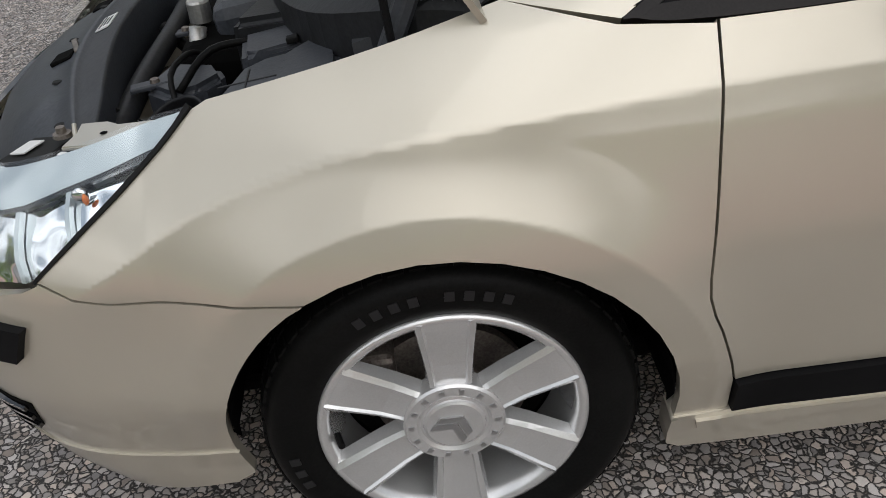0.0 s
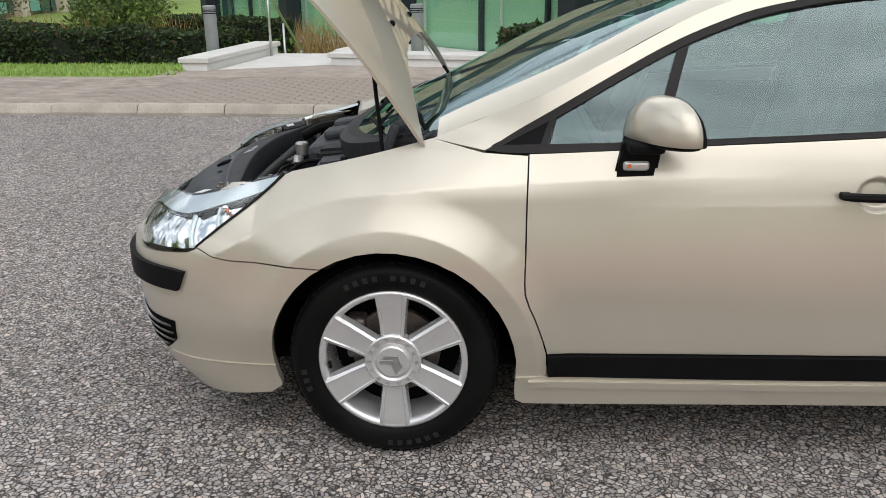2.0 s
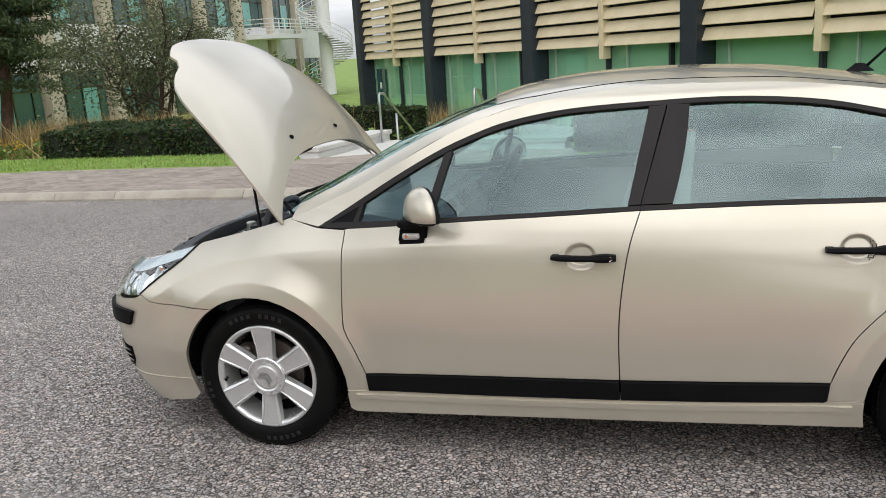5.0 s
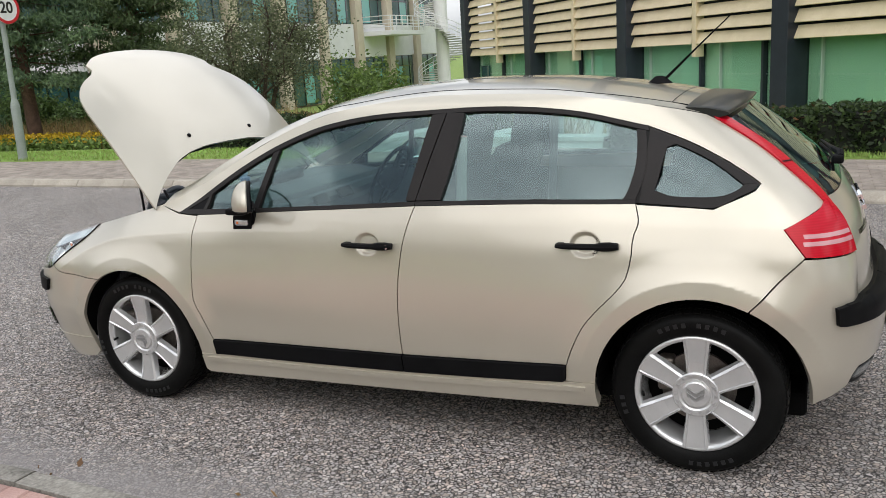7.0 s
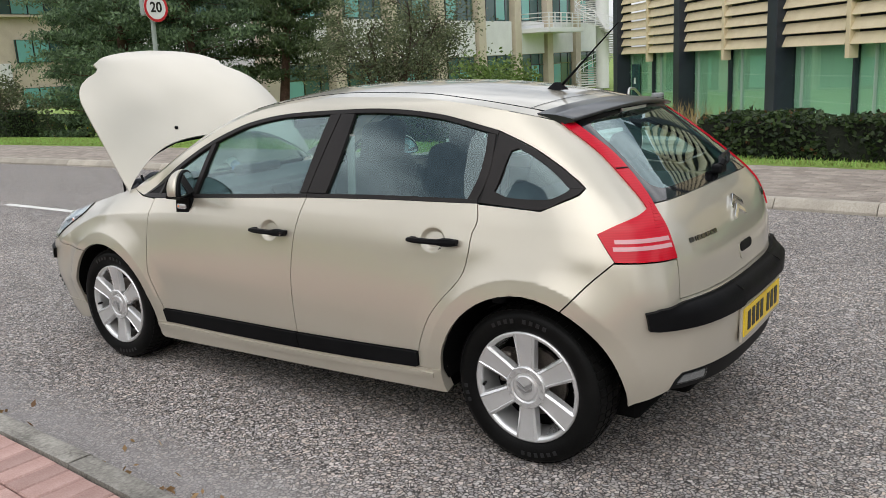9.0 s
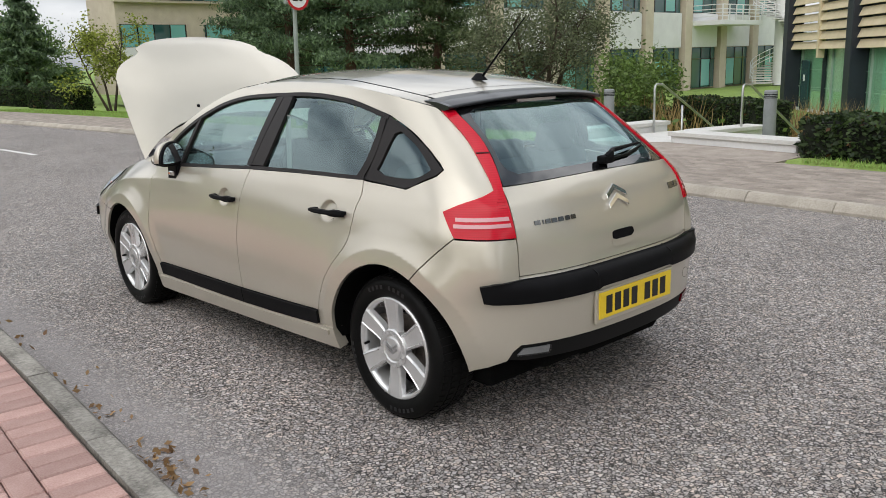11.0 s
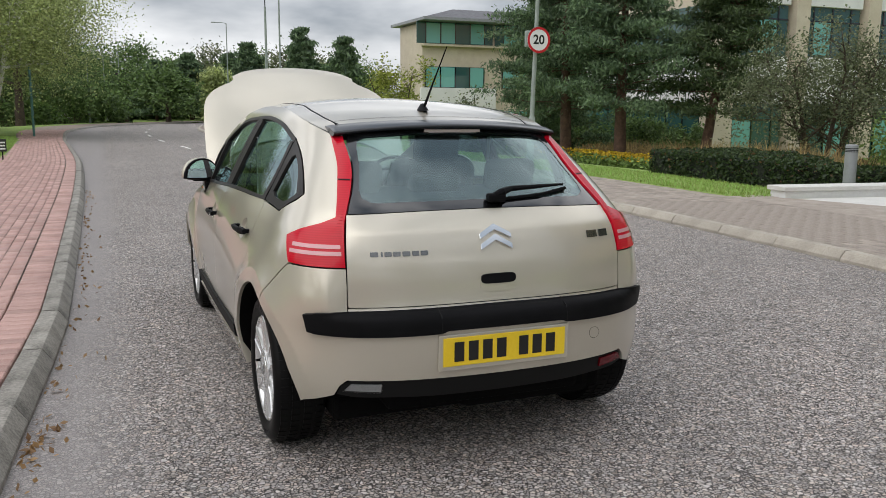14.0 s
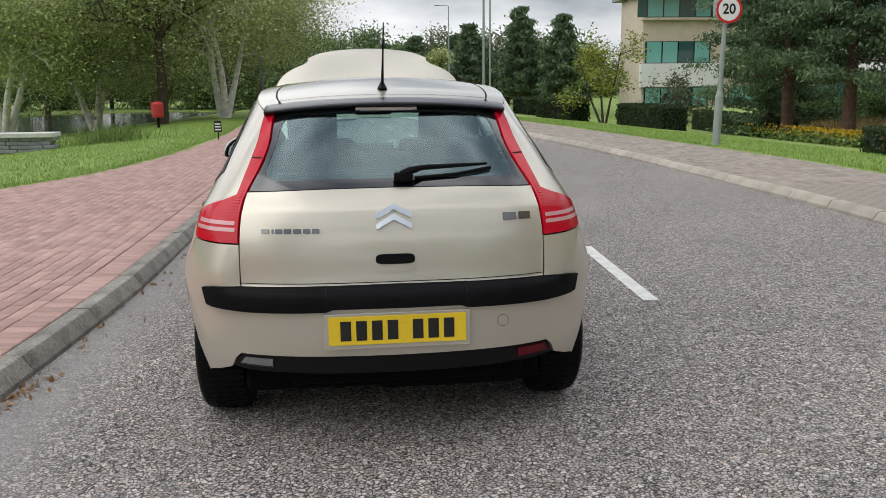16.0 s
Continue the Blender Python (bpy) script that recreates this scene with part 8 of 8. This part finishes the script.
bat = lid("battery_cover", [(-0.335, -0.665), (-0.328, -0.542), (-0.300, -0.440), (-0.255, -0.405), (-0.131, -0.393), (-0.106, -0.419), (-0.095, -0.69), (-0.20, -0.70)], 0.55, 0.815, ENGINE_GREY, "grey plastic battery cover with moulded marks", 0.024)
lid("cover_step", [(-0.215, -0.66), (-0.215, -0.47), (-0.17, -0.42), (-0.135, -0.415), (-0.12, -0.44), (-0.11, -0.67)], 0.80, 0.832, ENGINE_GREY, "", 0.010, 0.12, bat)
for x, y, sx, sy in ((-0.292, -0.515, 0.050, 0.004), (-0.245, -0.515, 0.050, 0.004), (-0.27, -0.490, 0.004, 0.052), (-0.27, -0.540, 0.004, 0.052), (-0.278, -0.565, 0.020, 0.010), (-0.272, -0.595, 0.030, 0.020)):
    block("cover_mark", (sx, sy, 0.003), (x, y, 0.815 + (x + 0.2) * 0.12), ENGINE, 0.001, (0, -7, 0), parent=bat)
tray = lid("battery_tray", [(-0.302, -0.294), (-0.123, -0.272), (-0.119, -0.388), (-0.26, -0.400), (-0.292, -0.402)], 0.60, 0.822, ENGINE_GREY, "dark grey battery tray lid", 0.012)
block("clip", (0.022, 0.018, 0.012), (-0.20, -0.392, 0.826), SEAL, 0.003, (0, -7, 0), parent=tray)
lid("fuse_box", [(-0.325, -0.272), (-0.20, -0.30), (-0.13, -0.265), (-0.12, -0.13), (-0.29, -0.16)], 0.62, 0.842, ENGINE, "black lidded fuse box", 0.015)
lid("air_box", [(-0.50, -0.302), (-0.466, -0.194), (-0.367, -0.240), (-0.345, -0.30), (-0.385, -0.352), (-0.441, -0.368)], 0.60, 0.752, ENGINE_GREY, "black air intake box", 0.014, 0.05)
bm = bmesh.new()
lathe(bm, [(0.050, 0.0), (0.048, 0.003), (0.044, -0.004), (0.038, -0.10)], 24, "Z")
bmesh.ops.transform(bm, matrix=pose(-0.425, -0.425, 0.715, 38, -24, 0) @ Matrix.Diagonal((1.25, 0.8, 1, 1)), verts=bm.verts)
part("intake_mouth", bm, ENGINE, CAR, "black air intake mouth", smooth=True)
bm = bmesh.new()
tube(bm, smooth_line([(-0.535, -0.40, 0.69), (-0.52, -0.20, 0.715), (-0.50, 0.02, 0.73), (-0.50, 0.22, 0.73)], 0.03), 0.022, 10)
part("crossmember", bm, ENGINE, CAR, "black tubular crossmember", smooth=True)
for x, y in ((-0.485, -0.30), (-0.475, -0.02)):
    block("support_tab", (0.075, 0.030, 0.010), (x, y, 0.735), ENGINE_GREY, 0.003, (0, -4, 12), "grey bolted bracket")
    bm = bmesh.new()
    lathe(bm, [(0.0, 0.007), (0.008, 0.007), (0.010, 0.0)], 10, "Z", (x + 0.01, y, 0.740))
    part("bolt_head", bm, STEEL, CAR, "steel bolt")
bm = bmesh.new()
tube(bm, smooth_line([(-0.42, -0.395, 0.70), (-0.435, -0.335, 0.762), (-0.415, -0.26, 0.772), (-0.40, -0.20, 0.75)], 0.02), 0.006, 6)
part("cable_loom", bm, SEAL, CAR, "black taped cable loom", smooth=True)
bm = bmesh.new()
box(bm, (0.34, 0.42, 0.10), (-0.22, 0.10, 0.78), 0.03, (0, -8, 0))
box(bm, (0.24, 0.10, 0.04), (-0.22, 0.00, 0.845), 0.015, (0, -8, 0))
box(bm, (0.24, 0.10, 0.04), (-0.22, 0.20, 0.845), 0.015, (0, -8, 0))
part("engine_cover", bm, ENGINE_GREY, CAR, "dark grey ribbed engine cover")
block("engine_block", (0.42, 0.60, 0.26), (-0.25, 0.12, 0.62), DARK, 0.03, label="black engine block")
block("cover_mark", (0.014, 0.06, 0.006), (-0.17, 0.02, 0.872), RED_PLASTIC, 0.002, (0, -8, 0))
bm = bmesh.new()
lathe(bm, [(0, 0.045), (0.021, 0.045), (0.024, 0.040), (0.024, 0.0)], 20, "Z", (-0.425, -0.03, 0.760))
part("vacuum_valve", bm, CAST, CAR, "round aluminium canister", smooth=False)
bm = bmesh.new()
tube(bm, [(-0.42, -0.10, 0.77), (-0.43, -0.11, 0.72), (-0.40, -0.12, 0.66), (-0.36, -0.10, 0.60)], 0.018, 10)
tube(bm, [(-0.37, -0.06, 0.77), (-0.36, -0.05, 0.70), (-0.39, -0.04, 0.62)], 0.014, 10)
part("coolant_pipe", bm, CAST, CAR, "bent aluminium pipes", smooth=True)
for pts, r in (([(-0.52, 0.02, 0.74), (-0.46, -0.02, 0.70), (-0.40, 0.02, 0.74), (-0.30, 0.0, 0.70)], 0.014), ([(-0.55, -0.36, 0.72), (-0.48, -0.34, 0.66), (-0.36, -0.40, 0.70)], 0.010), ([(-0.50, 0.30, 0.76), (-0.40, 0.33, 0.80), (-0.22, 0.36, 0.80)], 0.02), ([(-0.42, -0.36, 0.74), (-0.36, -0.30, 0.79), (-0.24, -0.30, 0.80)], 0.007)):
    bm = bmesh.new()
    tube(bm, smooth_line(pts, 0.02), r, 8)
    part("hose", bm, RUBBER, CAR, "black rubber hose", smooth=True)
for y0, r_, z, mat_, zc in ((-0.20, 0.038, 0.905, WHITE_PLASTIC, INK), (0.16, 0.032, 0.93, WHITE_PLASTIC, BLUE_CAP)):
    bm = bmesh.new()
    lathe(bm, [(0, 0.0), (r_, 0.0), (r_, 0.055), (r_ * 0.9, 0.06), (0, 0.06)], 20, "Z", (-0.04, y0, z - 0.06))
    res = part("reservoir", bm, mat_, CAR, "white fluid reservoir with a screw cap")
    bm = bmesh.new()
    lathe(bm, [(r_ * 0.9, 0.0), (r_ * 0.92, 0.022), (r_ * 0.8, 0.026), (0, 0.026)], 20, "Z", (-0.04, y0, z))
    part("cap", bm, zc, res, "ribbed screw cap")
# scuttle: grey insulation and ribbed cowl below the windscreen
bm = bmesh.new()
box(bm, (0.035, 0.50, 0.26), (0.0, -0.40, 0.87), 0.015, (0, 24, -10))
part("sound_screen", bm, ENGINE_GREY, CAR, "grey plastic bulkhead screen")
bm = bmesh.new()
lathe(bm, [(0.055, -0.012), (0.070, -0.012), (0.078, 0.0), (0.070, 0.012), (0.055, 0.012)], 24, "X", (0, 0, 0), closed=True)
bmesh.ops.transform(bm, matrix=pose(0.02, -0.50, 0.945, 0, 20, -20), verts=bm.verts)
part("cowl_ring", bm, ENGINE_GREY, CAR, "grey plastic cowl ring", smooth=True)
vs, fs = [], []
base = smooth_line([(-0.215, 0.0), (-0.195, -0.22), (-0.115, -0.46), (0.015, -0.62), (0.13, -0.69)], 0.04)
line = base + [(x, -y) for x, y in base[::-1]][1:]
for x, y in line:
    z = float(top(x, min(0.70, abs(y)))[2])
    vs += [(x + 0.02, y, z + 0.004), (x - 0.02, y * 0.995, z - 0.006), (x - 0.05, y * 0.985, z - 0.025), (x - 0.03, y * 0.985, z - 0.26)]
for i in range(len(line) - 1):
    for j in range(3):
        fs.append((i * 4 + j, i * 4 + j + 1, i * 4 + 5 + j, i * 4 + 4 + j))
cowl = mesh_object("scuttle_cowl", vs, fs, ENGINE, CAR, "black plastic scuttle cowl")
for i in range(9):
    y = -0.685 + i * 0.009
    x = float(np.interp(-y, [0, 0.22, 0.46, 0.62, 0.69], [-0.215, -0.195, -0.115, 0.015, 0.13])) - 0.02
    block("cowl_rib", (0.04, 0.004, 0.008), (x, y, float(top(x + 0.04, abs(y))[2]) - 0.006), ENGINE_GREY, 0.0, (0, -22, 38), parent=cowl)
for y0, y1 in ((-0.55, -0.02), (0.05, 0.58)):
    bm = bmesh.new()
    pts = [tuple(top(x, y) + np.array([0, 0, 0.018])) for x, y in ((-0.13 + 0.5 * abs(y0) ** 3, y0), (-0.12, (y0 + y1) / 2), (-0.10, y1))]
    tube(bm, pts, 0.008, 6)
    part("front_wiper", bm, PLASTIC, CAR, "black front wiper")

# ---- cabin ----
bm = bmesh.new()
box(bm, (1.78, 1.40, 0.03), (1.29, 0, 0.36), 0.01)
part("cabin_floor", bm, FABRIC, CAR, "dark carpet")
for s in (-1, 1):
    vs, fs = [], []
    xs_ = np.linspace(0.40, 2.75, 26)
    for x in xs_:
        for z, d in ((0.36 if x < 2.1 else 0.74, 0.06), (0.70 if x < 2.1 else 0.80, 0.055), (0.925, 0.04)):
            vs.append((x, s * (float(width(x, z)) - d), z))
    for i in range(len(xs_) - 1):
        for j in (0, 1):
            fs.append((i * 3 + j, i * 3 + j + 1, i * 3 + 4 + j, i * 3 + 3 + j))
    mesh_object("door_lining", vs, fs, DASH, CAR, "dark grey inner door trim")
# roof lining
vs, fs = [], []
xs_, ys_ = np.linspace(1.0, 2.5, 16), np.linspace(-1, 1, 13)
for x in xs_:
    for t in ys_:
        q = top(x, t * (edge_y(x) - 0.03))
        vs.append((q[0], q[1], q[2] - 0.03))
for i in range(15):
    for j in range(12):
        fs.append((i * 13 + j, i * 13 + j + 1, i * 13 + 14 + j, i * 13 + 13 + j))
mesh_object("headlining", vs, fs, material("pale headlining", (0.30, 0.30, 0.29), 0.9), CAR, "pale grey roof lining")
# dashboard, swept deep under the windscreen
bm = bmesh.new()
pr = [(-0.10, 0.60), (-0.12, 0.86), (0.10, 0.945), (0.42, 0.965), (0.60, 0.93), (0.66, 0.86), (0.62, 0.70), (0.52, 0.60)]
prism(bm, pr, -0.68, 0.68, "Y")
bmesh.ops.bevel(bm, geom=bm.edges[:], offset=0.03, segments=2, affect="EDGES")
for v in bm.verts:
    if v.co.x < 0.15:
        v.co.y *= 1 - 0.5 * (0.15 - v.co.x)
dash = part("dashboard", bm, DASH, CAR, "grey moulded dashboard")
for y in (-0.56, -0.12, 0.12, 0.56):
    bm = bmesh.new()
    box(bm, (0.02, 0.13, 0.06), (0.645, y, 0.885), 0.008, (0, -28, 0))
    part("air_vent", bm, PLASTIC, dash, "black air vent")
bm = bmesh.new()
box(bm, (0.10, 0.30, 0.06), (0.33, 0.0, 0.985), 0.02, (0, -6, 0))
part("display_hood", bm, DASH, dash, "central display hood")
bm = bmesh.new()
wheel_m = pose(0.80, 0.36, 0.93, 0, -62, 0)
lathe(bm, [(0.170, 0.0), (0.182, 0.013), (0.196, 0.0), (0.182, -0.013)], 36, "Z", closed=True)
box(bm, (0.30, 0.05, 0.025), (0, 0, -0.01), 0.008)
box(bm, (0.05, 0.20, 0.025), (-0.08, 0, -0.01), 0.008, (0, 0, 90))
lathe(bm, [(0, 0.035), (0.06, 0.03), (0.075, 0.0), (0.07, -0.05)], 20, "Z")
bmesh.ops.transform(bm, matrix=wheel_m, verts=bm.verts)
part("steering_wheel", bm, PLASTIC, CAR, "black steering wheel", smooth=True)


def cushion(bm, size, at, turn=(0, 0, 0), r=0.05):
    box(bm, size, at, r, turn, 3)


def seat(y):
    st = new("front_seat")
    st.parent = CAR
    st.empty_display_size = 0.1
    bm = bmesh.new()
    cushion(bm, (0.52, 0.50, 0.16), (1.16, y, 0.53), (0, -8, 0))
    part("cushion", bm, FABRIC, st, "grey cloth seat cushion", smooth=True)
    bm = bmesh.new()
    cushion(bm, (0.15, 0.50, 0.62), (1.50, y, 0.82), (0, 16, 0), 0.06)
    cushion(bm, (0.10, 0.10, 0.50), (1.44, y - 0.20, 0.80), (0, 16, 0), 0.045)
    cushion(bm, (0.10, 0.10, 0.50), (1.44, y + 0.20, 0.80), (0, 16, 0), 0.045)
    part("backrest", bm, FABRIC, st, "grey cloth backrest", smooth=True)
    bm = bmesh.new()
    cushion(bm, (0.09, 0.27, 0.19), (1.615, y, 1.195), (0, 12, 0), 0.04)
    part("headrest", bm, FABRIC, st, "grey headrest", smooth=True)
    bm = bmesh.new()
    for d in (-0.06, 0.06):
        tube(bm, [(1.58, y + d, 1.05), (1.61, y + d, 1.16)], 0.006, 6)
    part("headrest_post", bm, CHROME, st)


seat(-0.36)
seat(0.36)
bench = new("rear_bench")
bench.parent = CAR
bm = bmesh.new()
cushion(bm, (0.50, 1.26, 0.16), (2.06, 0, 0.56), (0, -6, 0))
part("cushion", bm, FABRIC, bench, smooth=True)
bm = bmesh.new()
cushion(bm, (0.16, 1.24, 0.52), (2.40, 0, 0.80), (0, 20, 0), 0.06)
part("backrest", bm, FABRIC, bench, smooth=True)
for y in (-0.38, 0.38, 0.0):
    bm = bmesh.new()
    cushion(bm, (0.08, 0.25, 0.15 if y else 0.09), (2.50, y, 1.10 if y else 1.07), (0, 14, 0), 0.035)
    part("headrest", bm, FABRIC, bench, "grey headrest", smooth=True)
bm = bmesh.new()
box(bm, (0.46, 1.06, 0.025), (2.76, 0, 0.955), 0.008)
part("parcel_shelf", bm, DASH, CAR, "grey parcel shelf")
bm = bmesh.new()
box(bm, (0.03, 0.24, 0.075), (0.80, 0.0, 1.265), 0.015, (0, 10, 0))
tube(bm, [(0.79, 0, 1.28), (0.76, 0, 1.32)], 0.008, 6)
part("rear_view_mirror", bm, PLASTIC, CAR, "black interior mirror")
for s in (-1, 1):
    bm = bmesh.new()
    bmesh.ops.create_grid(bm, x_segments=1, y_segments=8, size=0.5)
    bmesh.ops.transform(bm, matrix=Matrix.Translation((1.66, s * 0.66, 0.98)) @ pose(0, 0, 0, 90, 4, 0) @ Matrix.Diagonal((0.045, 0.55, 1, 1)), verts=bm.verts)
    part("seat_belt", bm, material("pale belt", (0.35, 0.35, 0.34), 0.8) if s < 0 else bpy.data.materials["pale belt"], CAR, "grey seat belt")
bm = bmesh.new()
box(bm, (0.05, 1.10, 0.36), (3.05, 0, 0.72), 0.01)
part("tailgate_lining", bm, DASH, CAR, "dark inner tailgate lining")

# ---- block paving, laid last ----
def paver_mesh(name, l, w, mat):
    bm = bmesh.new()
    c = 0.006
    pts = [(-l / 2 + c, -w / 2 + c), (l / 2 - c, -w / 2 + c), (l / 2 - c, w / 2 - c), (-l / 2 + c, w / 2 - c)]
    low = [(-l / 2, -w / 2), (l / 2, -w / 2), (l / 2, w / 2), (-l / 2, w / 2)]
    t, m, b = ([bm.verts.new((x, y, z)) for x, y in q] for q, z in ((pts, 0.0), (low, -0.006), (low, -0.04)))
    bm.faces.new(t)
    for i in range(4):
        j = (i + 1) % 4
        bm.faces.new((m[i], m[j], t[j], t[i]))
        bm.faces.new((b[i], b[j], m[j], m[i]))
    me = bpy.data.meshes.new(name)
    bm.to_mesh(me)
    bm.free()
    me.materials.append(mat)
    return me


def joined_pavers(name, spots, l, w, mat, parent, label):
    """Many pavers in one mesh. spots: x, y, z, turn."""
    a = np.array(spots)
    base = np.array([(-l / 2, -w / 2, -0.006), (l / 2, -w / 2, -0.006), (l / 2, w / 2, -0.006), (-l / 2, w / 2, -0.006), (-l / 2 + 0.006, -w / 2 + 0.006, 0), (l / 2 - 0.006, -w / 2 + 0.006, 0), (l / 2 - 0.006, w / 2 - 0.006, 0), (-l / 2 + 0.006, w / 2 - 0.006, 0)])
    c, s = np.cos(a[:, 3]), np.sin(a[:, 3])
    v = np.stack([a[:, 0, None] + base[None, :, 0] * c[:, None] - base[None, :, 1] * s[:, None], a[:, 1, None] + base[None, :, 0] * s[:, None] + base[None, :, 1] * c[:, None], a[:, 2, None] + base[None, :, 2]], -1).reshape(-1, 3)
    f = np.array([(4, 5, 6, 7), (0, 1, 5, 4), (1, 2, 6, 5), (2, 3, 7, 6), (3, 0, 4, 7)])
    q = (np.arange(len(a))[:, None, None] * 8 + f[None]).reshape(-1, 4)
    ob = quick_mesh(name, v, q, mat, parent, label)
    return tagged(ob, kind="stuff")


PL, PW, GAP = 0.200, 0.100, 0.006
rp = random.Random(12)
near_pav = bpy.data.objects["pavement_near"]
single = paver_mesh("paver", PL, PW, PAVER_RED)
spots = []
# an edging course beside the kerb, then a basket of stretchers at an angle
x = 16.0
while x > -45:
    slope = float(near_kerb(x) - near_kerb(x - 0.2)) / 0.2
    y = float(near_kerb(x)) - 0.157 - 0.055
    row = (x - 0.103, y - 0.05, UP - 0.004 + rp.uniform(-0.0015, 0.0015), math.pi / 2 + math.atan(slope) + rp.uniform(-0.01, 0.01))
    spots.append(row)
    x -= PW + GAP
for i in range(-260, 82):
    for j in range(0, 60):
        x = i * (PL + GAP) + (0.5 * (PL + GAP) if j % 2 else 0)
        edge = float(near_kerb(np.clip(x, -70, 40))) - 0.157 - 0.215
        y = edge - (j + 0.5) * (PW + GAP)
        if y < float(path_edge(np.clip(x, -75, 40))) + 0.06 or x < -45 or x > 16:
            continue
        slope = float(near_kerb(x + 0.1) - near_kerb(x - 0.1)) / 0.2
        spots.append((x, y, UP - 0.004 + rp.uniform(-0.002, 0.002), math.atan(slope) + rp.uniform(-0.012, 0.012)))
spots.sort(key=lambda s: (s[0] - 1.2) ** 2 + (s[1] + 2.2) ** 2)
for s in spots[:300]:
    ob = new("paver", single)
    ob.parent = near_pav
    ob.matrix_basis = pose(s[0], s[1], s[2], 0, 0, math.degrees(s[3]))
joined_pavers("paving_blocks", spots[300:], PL, PW, PAVER_RED_FAR, near_pav, "weathered red clay block paving")
far_pav = bpy.data.objects["pavement_far"]
single2 = paver_mesh("paver", PL, PW, PAVER_GREY)
spots = []
for i in range(-200, 60):
    for j in range(0, 26):
        x = i * (PL + GAP) + (0.5 * (PL + GAP) if j % 2 else 0)
        y = float(far_kerb(np.clip(x, -70, 40))) + 0.157 + 0.06 + j * (PW + GAP)
        if y > float(verge_edge(x)) - 0.12 or x > 11:
            continue
        slope = float(far_kerb(x + 0.1) - far_kerb(x - 0.1)) / 0.2
        spots.append((x, y, UP - 0.004 + rp.uniform(-0.002, 0.002), math.atan(slope) + rp.uniform(-0.012, 0.012)))
spots.sort(key=lambda s: (s[0] + 2.0) ** 2 + (s[1] - 5.5) ** 2)
for s in spots[:300]:
    ob = new("paver", single2)
    ob.parent = far_pav
    ob.matrix_basis = pose(s[0], s[1], s[2], 0, 0, math.degrees(s[3]))
joined_pavers("paving_blocks", spots[300:], PL, PW, PAVER_GREY, far_pav, "buff grey block paving")
